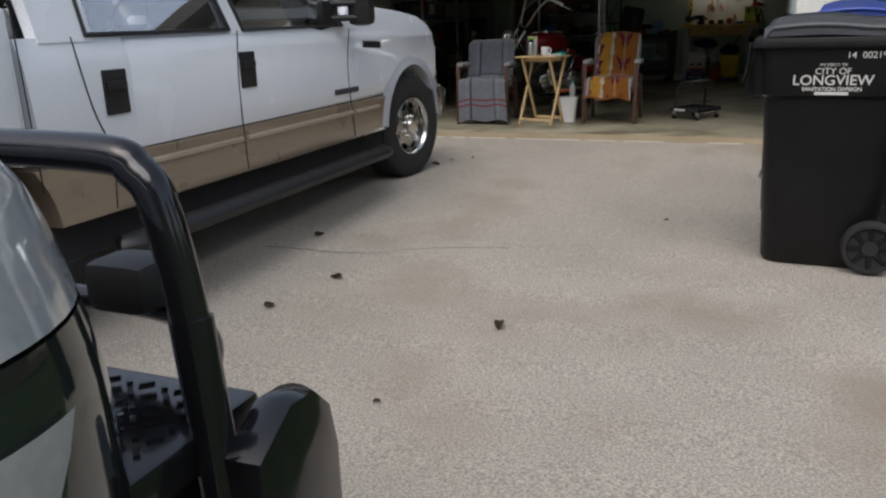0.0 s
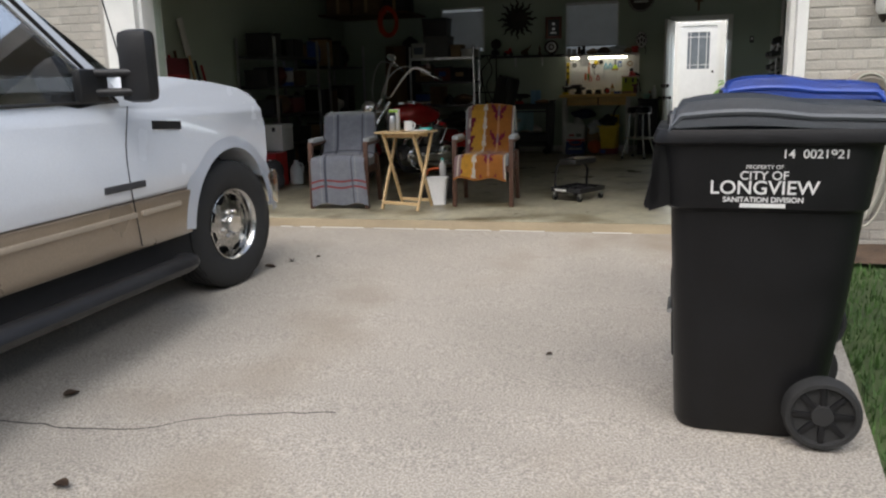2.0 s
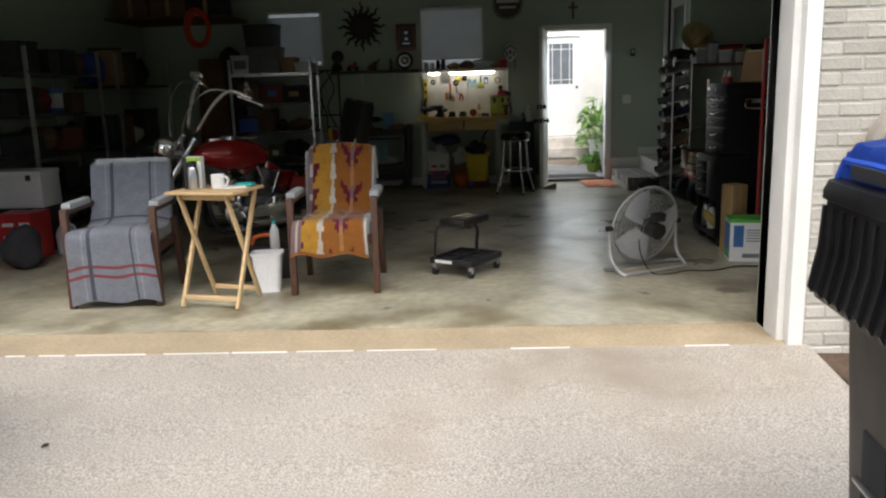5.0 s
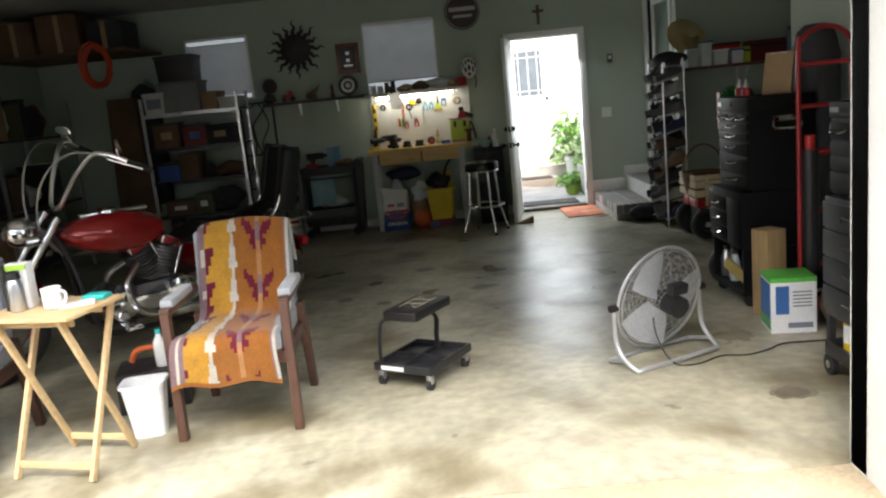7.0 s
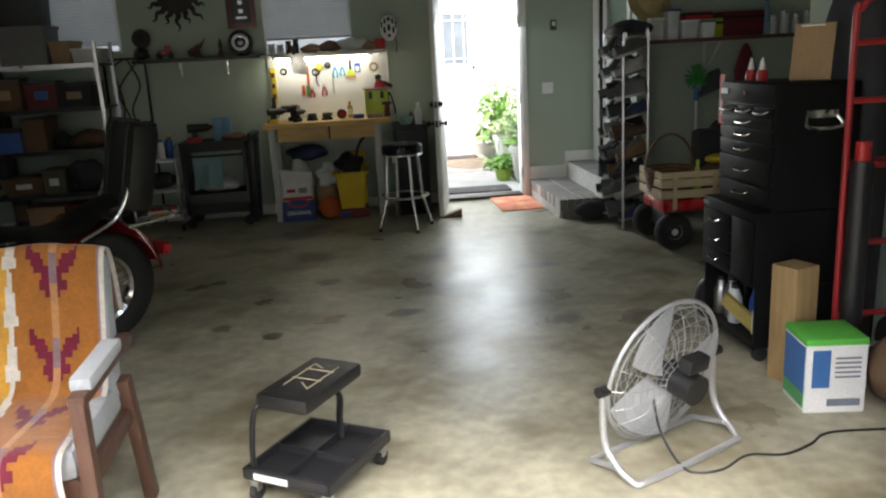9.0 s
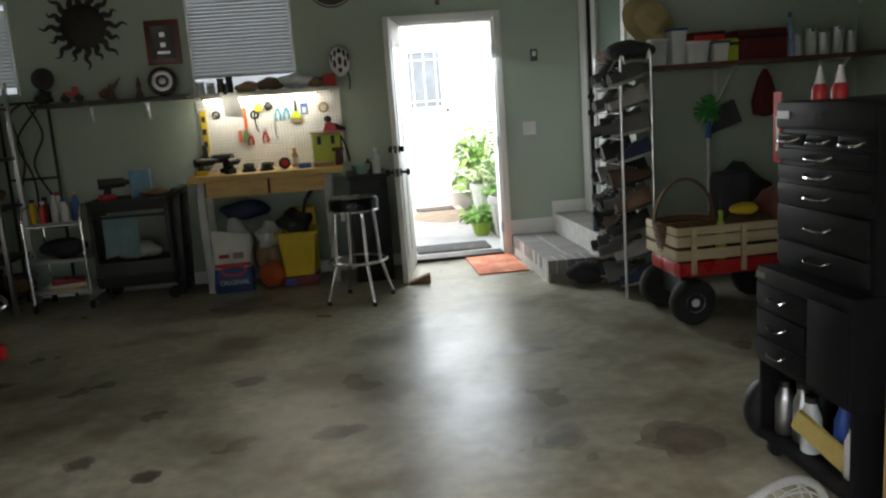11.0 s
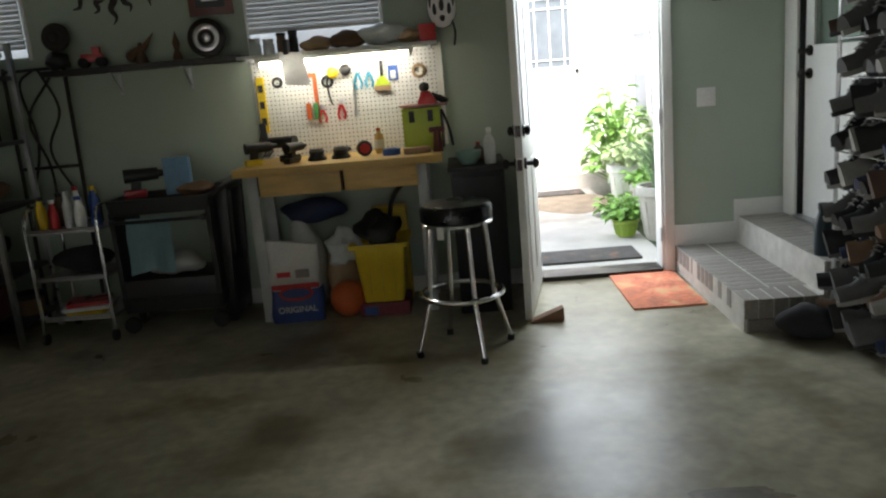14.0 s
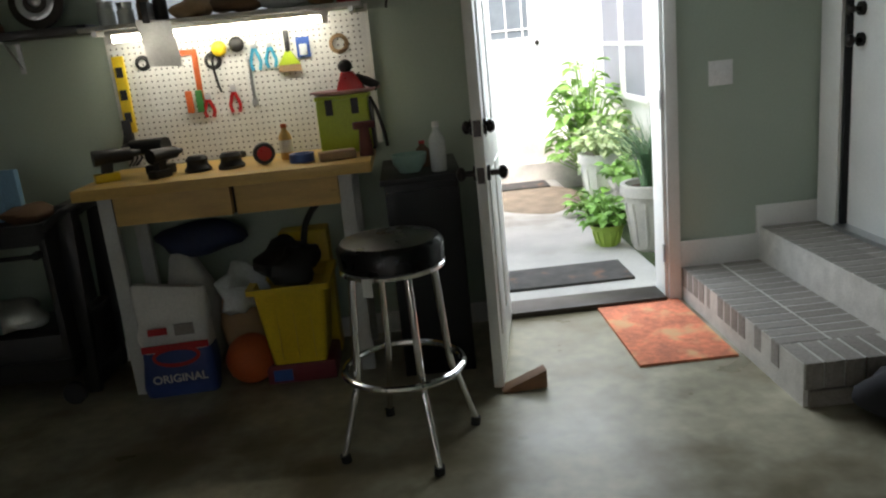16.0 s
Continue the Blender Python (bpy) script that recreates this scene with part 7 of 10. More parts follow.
boxes("pane", [span(0.045, 0.052, -0.31, 0.31, 1.02, 1.90)], GLASS, t, "clear door pane")
boxes("door_shade", [span(0.08, 0.09, -0.42, 0.42, 0.02, 2.04)], WALL, t)
boxes("sill", [span(-0.03, 0.12, -0.43, 0.43, 0.0, 0.02)], STEEL, t)
# Near-black strip puts the shade of the gap beside the leaf.
boxes("seal", [span(0.0, 0.07, 0.415, 0.43, 0.02, 2.04)], GAP, t)
for z, r in ((0.86, 0.028), (0.99, 0.024)):
    bm = bmesh.new()
    rod(bm, (0.03, 0.345, z), (0.015, 0.345, z), 0.03, n=16)
    rod(bm, (0.03, 0.345, z), (-0.02, 0.345, z), 0.012, n=10)
    ball(bm, (-0.025, 0.345, z), r, (0.7, 1, 1), 14)
    part("knob" if z < 0.9 else "deadbolt", bm, KNOB, t)

# tool chest on its cabinet
GUNMETAL = mat("gunmetal_paint", (0.008, 0.008, 0.009), 0.55, vary=0.12, scale=4, spec=0.14)
def drawers(parent, x, y0, y1, rows):
    for z0, z1, n in rows:
        w = (y1 - y0) / n
        for k in range(n):
            a, b = y0 + k * w + 0.006, y0 + (k + 1) * w - 0.006
            bm = bmesh.new()
            box(bm, *span(x - 0.014, x + 0.01, a, b, z0 + 0.004, z1 - 0.004), bev=0.004)
            d = part("drawer", bm, GUNMETAL, parent)
            bm = bmesh.new()
            c, h = (a + b) / 2, (z0 + z1) / 2
            hw = min(0.06, w * 0.3)
            tube(bm, smooth_path([(x - 0.012, c - hw, h + 0.004), (x - 0.035, c - hw * 0.85, h - 0.004), (x - 0.038, c, h - 0.006), (x - 0.035, c + hw * 0.85, h - 0.004), (x - 0.012, c + hw, h + 0.004)], 3), 0.005, 6)
            part("handle", bm, CHROME, d, "chrome handle")


t = thing("tool_cabinet", (0, 0, 0), "dark grey rolling tool cabinet with an open lower shelf", "tool cabinet")
t.matrix_basis = pose(1.33, 2.353, 0) @ Matrix.Diagonal((1, 0.71, 1.03, 1))
boxes("body", [span(0.0, 0.46, -0.37, 0.39, 0.36, 0.70)], GUNMETAL, t, bev=0.006)
boxes("side_panel", [span(0.01, 0.46, -0.37, -0.35, 0.10, 0.36)], GUNMETAL, t)
boxes("side_panel", [span(0.01, 0.46, 0.37, 0.39, 0.10, 0.36)], GUNMETAL, t)
boxes("back_panel", [span(0.44, 0.46, -0.35, 0.37, 0.10, 0.36)], GUNMETAL, t)
boxes("lower_shelf", [span(0.0, 0.46, -0.37, 0.39, 0.075, 0.10)], GUNMETAL, t)
drawers(t, 0.0, -0.05, 0.37, ((0.38, 0.46, 1), (0.47, 0.56, 1), (0.57, 0.65, 1)))
boxes("door", [span(-0.012, 0.0, -0.36, -0.07, 0.38, 0.66)], GUNMETAL, t, bev=0.004)
boxes("name_plate", [span(-0.016, -0.012, 0.28, 0.36, 0.665, 0.685)], STEEL, t)
for x, y in ((0.06, -0.32), (0.40, -0.32), (0.06, 0.34), (0.40, 0.34)):
    bm = bmesh.new()
    rod(bm, (x, y - 0.014, 0.036), (x, y + 0.014, 0.036), 0.036, n=18)
    part("caster", bm, RUBBER, t)
t = thing("tool_chest", (1.40, 2.355, 0.722), "dark grey tool chest with chrome drawer pulls", "tool chest")
boxes("body", [span(0.0, 0.39, -0.26, 0.26, 0.0, 0.49)], GUNMETAL, t, bev=0.006)
bm = bmesh.new()
box(bm, *span(-0.012, 0.39, -0.262, 0.262, 0.475, 0.565), bev=0.012)
part("lid", bm, GUNMETAL, t)
drawers(t, 0.0, -0.25, 0.25, ((0.015, 0.10, 1), (0.105, 0.225, 1), (0.23, 0.30, 1), (0.305, 0.36, 1), (0.365, 0.415, 1), (0.42, 0.465, 3)))
bm = bmesh.new()
rod(bm, (-0.02, 0.0, 0.52), (-0.012, 0.0, 0.52), 0.011)
part("lock", bm, CHROME, t)
boxes("name_plate", [span(-0.016, -0.012, 0.175, 0.245, 0.51, 0.535)], STEEL, t)
bm = bmesh.new()
tube(bm, smooth_path([(0.14, -0.265, 0.42), (0.135, -0.295, 0.375), (0.285, -0.295, 0.375), (0.28, -0.265, 0.42)], 3), 0.008, 6)
box(bm, (0.21, -0.264, 0.428), (0.15, 0.006, 0.035), bev=0.003)
part("side_handle", bm, CHROME, t, "chrome side handle")
for y in (2.57, 2.46):
    t = thing("glue_bottle", (1.52, y, 1.287), "small red glue bottle with a white nozzle on tool chest", "bottle")
    bm = bmesh.new()
    lathe(bm, [(0, 0), (0.026, 0), (0.026, 0.035), (0.018, 0.052), (0, 0.053)], 16)
    part("body", bm, REDPL, t)
    bm = bmesh.new()
    lathe(bm, [(0, 0.052), (0.017, 0.052), (0.015, 0.062), (0.005, 0.108), (0, 0.109)], 14)
    part("nozzle", bm, WHITEPL, t, "white cone nozzle")
t = thing("red_tag", (1.40, 2.622, 1.08), "red and white tag hanging beside the tool chest", "tag")
boxes("card", [((0, 0, 0.12), (0.004, 0.05, 0.24))], REDPL, t)
boxes("lettering_bar", [((-0.003, 0, 0.10), (0.002, 0.016, 0.12))], INK, t)
t = thing("leaning_cardboard", (1.60, 2.19, 1.287, 50), "tan cardboard sheet leaning on top of the chest", "cardboard")
bm = bmesh.new()
box(bm, (0, 0, 0.13), (0.022, 0.17, 0.26), m=pose(0, 0, 0.004, 0, 20, 0), bev=0.003)
part("sheet", bm, CARDB, t)
boxes("paper_label", [((0.076, 0.01, 0.235), (0.004, 0.10, 0.02))], PAPER, t)
t = thing("oval_case", (1.87, 2.27, 0.0, 0), "tall dark oval case standing behind the chest", "case")
bm = bmesh.new()
ring_loft(bm, [round_rect(-0.07, 0.07, -0.20, 0.20, 0.0, 0.06), round_rect(-0.07, 0.07, -0.22, 0.22, 0.8, 0.06), round_rect(-0.07, 0.07, -0.22, 0.22, 1.5, 0.06), round_rect(-0.06, 0.06, -0.16, 0.16, 1.64, 0.05), round_rect(-0.04, 0.04, -0.08, 0.08, 1.68, 0.03)])
part("body", bm, DARKCLOTH, t)
# lower shelf load
for x, y, h, m_ in ((1.40, 2.56, 0.2, STEEL), (1.42, 2.48, 0.22, STEEL), (1.40, 2.40, 0.2, CLEARPL), (1.47, 2.32, 0.21, BLUEPL), (1.42, 2.19, 0.19, WHITEPL), (1.52, 2.53, 0.2, BLACK), (1.50, 2.23, 0.2, BROWN)):
    bottle("metal_can", (x, y, 0.104), 0.035, h, m_, BLACK, "can or bottle on the cabinet's lower shelf", neck=0.6, category="can")
t = thing("yellow_pad", (1.37, 2.31, 0.12, 20), "tan cardboard strip lying across the lower shelf", "cardboard")
bm = bmesh.new()
box(bm, (0, 0, 0.05), (0.02, 0.24, 0.07), m=pose(0, 0, 0.02, 25, 0, 0))
part("strip", bm, mat("yellow_card", (0.42, 0.33, 0.10), 0.8), t)
t = thing("helmet_ball", (1.44, 2.72, 0.0), "round black helmet on the floor beside the cabinet", "helmet")
bm = bmesh.new()
ball(bm, (0, 0, 0.13), 0.13, (0.85, 0.7, 1.0), 20)
part("shell", bm, BLACK, t)

# timber post, carton
t = thing("timber_post", (1.425, 1.915, 0, 20), "rough square timber post standing on the floor", "post")
bm = bmesh.new()
box(bm, (0, 0, 0.265), (0.135, 0.135, 0.53), bev=0.006)
part("post", bm, mat("rough_timber", (0.36, 0.24, 0.11), 0.8, vary=0.2, stretch=(5, 5, 0.6), bump=0.3, bump_scale=60), t)
t = thing("fluid_carton", (1.43, 1.67, 0, -8), "white, blue and green fluid carton on the floor", "carton")
boxes("body", [((0, 0, 0.145), (0.24, 0.22, 0.29))], WHITEPL, t, bev=0.004)
boxes("lid", [((0, 0, 0.303), (0.245, 0.225, 0.026))], mat("bright_green_card", (0.10, 0.45, 0.06), 0.6), t, bev=0.003)
boxes("side_print", [((-0.1215, 0, 0.18), (0.003, 0.20, 0.20))], mat("mid_blue_print", (0.05, 0.16, 0.42), 0.6), t)
boxes("side_print", [((-0.1215, 0, 0.05), (0.003, 0.20, 0.06))], mat("green_print", (0.10, 0.36, 0.12), 0.6), t)
boxes("front_print", [((-0.06, -0.1115, 0.19), (0.07, 0.003, 0.16))], mat("mid_blue_print", (0.05, 0.16, 0.42), 0.6), t)
GREYINK = mat("grey_ink", (0.18, 0.20, 0.24), 0.7)
for z in (0.235, 0.215, 0.195, 0.175, 0.155):
    boxes("lettering_bar", [((0.045, -0.1115, z), (0.10, 0.003, 0.007))], GREYINK, t)
boxes("lettering_bar", [((0.035, -0.1115, 0.045), (0.13, 0.003, 0.03))], GREYINK, t)
lump("brown_sack", (1.68, 1.55, 0), (0.22, 0.2, 0.3), BROWN, "small brown sack on the floor by the post", "bag", 43, 0.3)

# hand truck
t = thing("hand_truck", (1.735, 1.86, 0, 0), "red steel hand truck standing against the wall", "hand truck")
HTR = mat("red_enamel", (0.33, 0.018, 0.022), 0.35, vary=0.12)
bm = bmesh.new()
tube(bm, smooth_path([(-0.15, 0, 0.12), (-0.15, 0, 1.45), (-0.13, 0, 1.58), (-0.05, 0, 1.64), (0.05, 0, 1.64), (0.13, 0, 1.58), (0.15, 0, 1.45), (0.15, 0, 0.12)], 6), 0.014, 10)
part("frame", bm, HTR, t)
for z in (0.3, 0.62, 0.95, 1.22, 1.45):
    bm = bmesh.new()
    rod(bm, (-0.15, 0, z), (0.15, 0, z), 0.013)
    part("crossbar", bm, HTR, t)
boxes("toe_plate", [((0, -0.10, 0.10), (0.36, 0.22, 0.008))], HTR, t)
for x in (-0.20, 0.20):
    bm = bmesh.new()
    lathe(bm, [(0.05, -0.025), (0.12, -0.03), (0.125, 0.0), (0.12, 0.03), (0.05, 0.025)], 24, m=pose(x, 0.06, 0.125, 0, 90, 0))
    part("wheel", bm, RUBBER, t)
rods("axle", [((-0.2, 0.06, 0.125), (0.2, 0.06, 0.125), 0.01)], STEEL, t)
lump("white_cloth", (1.85, 1.80, 1.0), (0.26, 0.18, 0.13), PAPER, "crumpled white and blue cloth on the hand truck", "cloth", 45, 0.5)
t = thing("cloth_perch", (1.81, 1.80, 0.955), "red steel plate shelf on the hand truck", "shelf")
boxes("plate", [((0, 0, 0.02), (0.32, 0.14, 0.012))], HTR, t)
boxes("green_label", [((-0.05, -0.072, 0.015), (0.07, 0.003, 0.025))], LIME, t)
t = thing("rolled_mat", (1.625, 1.81, 0, 0), "black rolled mat with a red end standing upright", "mat")
bm = bmesh.new()
rod(bm, (0, 0, 0.28), (0, 0, 0.98), 0.045, n=16)
rod(bm, (0, 0, 0.0), (0, 0, 0.28), 0.03, n=12)
part("roll", bm, BLACK, t)
bm = bmesh.new()
rod(bm, (0, 0, 0.98), (0, 0, 1.06), 0.03, n=14)
part("end_cap", bm, REDPL, t)
t = thing("wooden_stake", (1.93, 1.50, 0), "dark brown wooden stake leaning on the wall", "stake")
bm = bmesh.new()
box(bm, (0, 0, 0.85), (0.05, 0.05, 1.7), m=pose(0, 0, 0, -5, 2, 0), bev=0.004)
part("stake", bm, BROWN, t)
structure(rods("conduit", [((1.975, 1.75, 0.4), (1.975, 1.75, CEILING), 0.014)], STEEL), "steel electrical conduit on the side wall", "conduit")

# black service cart by the opening
t = thing("service_cart", (1.60, 0.66, 0, 0), "black tool cart with drawers and a low tray", "tool cart")
boxes("body", [span(-0.30, 0.27, -0.30, 0.30, 0.30, 0.86)], BLACKMETAL, t, bev=0.006)
boxes("low_tray", [span(-0.30, 0.27, -0.30, 0.30, 0.10, 0.13), span(-0.30, -0.29, -0.30, 0.30, 0.13, 0.17), span(-0.30, 0.27, 0.29, 0.30, 0.13, 0.17)], BLACKMETAL, t)
for x, y in ((-0.28, -0.28), (-0.28, 0.28), (0.25, -0.28), (0.25, 0.28)):
    boxes("post", [((x, y, 0.215), (0.03, 0.03, 0.17))], BLACKMETAL, t)
    bm = bmesh.new()
    rod(bm, (x - 0.014, y, 0.05), (x + 0.014, y, 0.05), 0.05, n=20)
    w = part("caster", bm, RUBBER, t)
    bm = bmesh.new()
    rod(bm, (x - 0.018, y, 0.05), (x + 0.018, y, 0.05), 0.02, n=14)
    part("hub", bm, CHROME, w)
for k in range(4):
    bm = bmesh.new()
    box(bm, *span(-0.315, -0.30, -0.29, 0.29, 0.33 + 0.13 * k, 0.45 + 0.13 * k), bev=0.004)
    d = part("drawer", bm, BLACKMETAL, t)
    rods("handle", [((-0.33, -0.08, 0.40 + 0.13 * k), (-0.33, 0.08, 0.40 + 0.13 * k), 0.006)], CHROME, d)
q = thing("cart_chest", (1.62, 0.70, 0.861), "black tool chest with shallow drawers on the service cart", "tool chest")
boxes("body", [span(-0.27, 0.22, -0.30, 0.30, 0.0, 0.36)], GUNMETAL, q, bev=0.006)
bm = bmesh.new()
box(bm, *span(-0.28, 0.225, -0.305, 0.305, 0.345, 0.42), bev=0.012)
part("lid", bm, GUNMETAL, q)
drawers(q, -0.27, -0.29, 0.29, ((0.015, 0.11, 1), (0.115, 0.18, 1), (0.185, 0.245, 1), (0.25, 0.335, 3)))
boxes("name_plate", [span(-0.286, -0.280, 0.2, 0.28, 0.375, 0.395)], STEEL, q)
bottle("aerosol_can", (1.37, 0.86, 0.131), 0.03, 0.24, YELLOWPL, WHITEPL, "yellow and white spray can on the low tray", neck=0.5, category="can", lab=PAPER)
t = thing("red_funnel", (1.42, 0.72, 0.131), "red plastic tool lying on the low tray", "tool")
boxes("body", [((0, 0, 0.03), (0.07, 0.22, 0.06)), ((0.0, 0.05, 0.07), (0.05, 0.08, 0.04))], REDPL, t, bev=0.012)

# shoe rack
t = thing("shoe_rack", (1.78, 5.20, 0, 0), "tall chrome tube rack packed with shoes", "shoe rack")
RX, RY, RH = 0.10, 0.25, 1.54
for y in (-RY, RY):
    bm = bmesh.new()
    tube(bm, smooth_path([(-RX, y, 0), (-RX, y, RH - 0.06), (-RX + 0.03, y, RH - 0.01), (0, y, RH), (RX - 0.03, y, RH - 0.01), (RX, y, RH - 0.06), (RX, y, 0)], 5), 0.010, 8)
    part("end_frame", bm, STEEL, t)
TIERS = [0.06 + 0.165 * k for k in range(9)]
for z in TIERS:
    bm = bmesh.new()
    rod(bm, (-RX, -RY, z), (-RX, RY, z), 0.004, n=6)
    rod(bm, (RX, -RY, z + 0.06), (RX, RY, z + 0.06), 0.004, n=6)
    part("tier_bar", bm, BLACKMETAL, t)
SHOE = {"black": (0.015, 0.015, 0.016), "grey": (0.11, 0.11, 0.11), "tan": (0.19, 0.115, 0.065), "white": (0.33, 0.32, 0.30), "brown": (0.08, 0.04, 0.025), "navy": (0.02, 0.03, 0.08)}
def shoe(colour, sole_colour):
    s = thing("shoe", (0, 0, -5, 0), colour + " worn shoe resting on the rack", "shoe", "shoes on the rack")
    mt = mat(colour + "_shoe", SHOE[colour], 0.75, vary=0.2, scale=12, bump=0.2)
    bm = bmesh.new()
    rows = []
    for q in range(9):
        u = q / 8
        x = -0.13 + 0.26 * u                 # toe at -x
        w = 0.042 * math.sin(math.pi * min(0.97, 0.16 + 0.72 * u)) ** 0.5 * (1 - 0.22 * (u > 0.5) * (u - 0.5))
        h = 0.055 + 0.055 * max(0, min(1, (u - 0.28) / 0.30)) - 0.018 * max(0, 1 - abs(u - 0.72) / 0.18)
        rows.append([(x, w * math.cos(a), 0.02 + max(0, h * math.sin(a)) if k < 7 else 0.02) for k, a in enumerate([math.pi * j / 6 for j in range(7)])])
    ring_loft(bm, rows)
    part("upper", bm, mt, s)
    bm = bmesh.new()
    ring_loft(bm, [[(0.135 * math.cos(a) - 0.002, 0.044 * math.sin(a) * (1 - 0.15 * math.cos(a)), z) for a in [2 * math.pi * j / 16 for j in range(16)]] for z in (0.0, 0.019)])
    part("sole", bm, mat(sole_colour + "_sole", SHOE[sole_colour], 0.8, vary=0.15), s)
    bm = bmesh.new()
    for j in range(4):
        x = -0.045 + 0.022 * j
        tube(bm, [(x, -0.022, 0.085 + 0.012 * j), (x, 0, 0.094 + 0.012 * j), (x, 0.022, 0.085 + 0.012 * j)], 0.0035, 5)
    part("laces", bm, mat("dull_laces", (0.26, 0.26, 0.25), 0.9), s)
    return s
protos = [shoe(a, b) for a, b in (("black", "white"), ("grey", "white"), ("tan", "brown"), ("white", "grey"), ("brown", "black"), ("navy", "white"), ("black", "black"), ("black", "grey"), ("grey", "black"))]
rng = random.Random(7)
uses = {}
for k, z in enumerate(TIERS):
    for j in range(5):
        n = rng.randrange(len(protos))
        m = pose(1.76 + rng.uniform(-0.025, 0.025), 4.99 + 0.105 * j + rng.uniform(-0.008, 0.008), z + 0.033 + rng.uniform(0, 0.006), 0, 0, 0) @ pose(0, 0, 0, rng.uniform(-8, 8), -14, 0) @ pose(0, 0, 0, 0, 0, rng.choice((0, 0, 180)) + rng.uniform(-34, 34)) @ Matrix.Scale(rng.uniform(0.9, 1.08), 4)
        if n in uses:
            copy_thing(protos[n], m)
        else:
            uses[n] = True
            protos[n].matrix_basis = m
for n, s in enumerate(protos):
    if n not in uses:
        s.matrix_basis = pose(1.50, 5.35, 0.0, 0, 0, 10)
lump("slouch_hat", (1.77, 5.05, 1.545), (0.30, 0.30, 0.13), DARKCLOTH, "dark felt hat on top of the shoe rack", "hat", 51, 0.35)
lump("dark_bag", (1.77, 5.36, 1.545), (0.2, 0.24, 0.10), BROWN, "brown cloth bag on top of the rack", "bag", 52, 0.35)
lump("navy_boots", (1.56, 5.44, 0.0), (0.26, 0.20, 0.17), DARKCLOTH, "dark navy boot bag beside the steps", "bag", 53, 0.3)
bottle("water_flask", (1.745, 5.70, 0.336), 0.045, 0.26, mat("teal_black_flask", (0.012, 0.03, 0.045), 0.4), BLACK, "dark blue flask standing on the brick step", neck=0.6, category="flask")

# wagon
t = thing("garden_wagon", (2.13, 4.48, 0, 0), "red wagon with wooden slat sides and black tyres", "wagon")
bm = bmesh.new()
box(bm, (0.03, 0, 0.315), (0.82, 0.42, 0.09), bev=0.02)
part("tray", bm, RED, t, "red steel tray")
for x in (-0.31, 0.31):
    rods("axle", [((x, -0.2, 0.135), (x, 0.2, 0.135), 0.012)], BLACKMETAL, t)
    boxes("axle_bracket", [((x, 0, 0.21), (0.05, 0.26, 0.14))], BLACKMETAL, t)
    for y in (-0.235, 0.235):
        m = pose(x, y, 0.135, 90 if y < 0 else -90, 0, 0)
        bm = bmesh.new()
        lathe(bm, [(0.075, -0.04), (0.115, -0.045), (0.135, -0.02), (0.135, 0.02), (0.115, 0.045), (0.06, 0.04)], 28, m=m)
        w = part("wheel", bm, RUBBER, t, "black rubber tyre")
        bm = bmesh.new()
        lathe(bm, [(0.056, 0.043), (0.052, 0.028), (0.03, 0.030), (0.022, 0.046), (0.0, 0.048)], 24, m=m, caps=False)
        for k in range(5):
            rod(bm, m @ Vector((0.041 * math.cos(1.257 * k), 0.041 * math.sin(1.257 * k), 0.026)), m @ Vector((0.041 * math.cos(1.257 * k), 0.041 * math.sin(1.257 * k), 0.034)), 0.006, n=6)
        part("rim", bm, WHITEPL, w, "white metal rim")
SLATW = mat("wagon_slat_wood", (0.56, 0.45, 0.28), 0.6, vary=0.12, stretch=(1, 5, 5))
for z in (0.405, 0.485, 0.545):
    for y in (-0.225, 0.225):
        boxes("slat", [((0.03, y, z), (0.86, 0.014, 0.06 if z < 0.5 else 0.045))], SLATW, t, bev=0.003)
    for x in (-0.395, 0.455):
        boxes("slat", [((x, 0, z), (0.014, 0.43, 0.06 if z < 0.5 else 0.045))], SLATW, t, bev=0.003)
for x in (-0.30, 0.0, 0.30):
    boxes("stake", [((x, -0.24, 0.43), (0.03, 0.012, 0.27))], SLATW, t)
WICK = mat("dark_wicker", (0.16, 0.08, 0.035), 0.7, vary=0.3, scale=20, bump=0.5, bump_scale=90)
t = thing("wicker_basket", (1.88, 4.48, 0.362), "brown wicker basket with a tall hoop handle in wagon", "basket")
bm = bmesh.new()
for k in range(9):
    r = 0.13 + 0.05 * (k / 8) ** 0.6
    tube(bm, [((r + 0.004 * (q % 2)) * math.cos(2 * math.pi * q / 32), 0.9 * (r + 0.004 * (q % 2)) * math.sin(2 * math.pi * q / 32), 0.014 + 0.024 * k) for q in range(32)], 0.012, 5, closed=True)
rod(bm, (0, 0, 0), (0, 0, 0.01), 0.13, n=24)
part("weave", bm, WICK, t)
bm = bmesh.new()
tube(bm, [(0.185 * math.cos(math.pi * q / 16), 0, 0.2 + 0.26 * math.sin(math.pi * q / 16)) for q in range(17)], 0.010, 6)
part("handle", bm, WICK, t)
lump("brown_gourd", (2.25, 4.42, 0.362), (0.34, 0.3, 0.26), BROWN, "brown bundled cloth lying in the wagon", "bundle", 61, 0.25)
lump("yellow_gourd", (2.18, 4.34, 0.60), (0.18, 0.12, 0.07), YELLOWPL, "small yellow pad on the wagon load", "pad", 62, 0.2)
t = thing("dark_pack", (2.18, 4.52, 0.362), "dark upright backpack in the wagon", "backpack")
bm = bmesh.new()
box(bm, (0, 0, 0.24), (0.20, 0.16, 0.48), bev=0.05)
part("body", bm, DARKCLOTH, t)
bottle("lime_bottle", (2.02, 4.30, 0.362), 0.03, 0.28, LIME, LIME, "small lime bottle at the wagon's side")
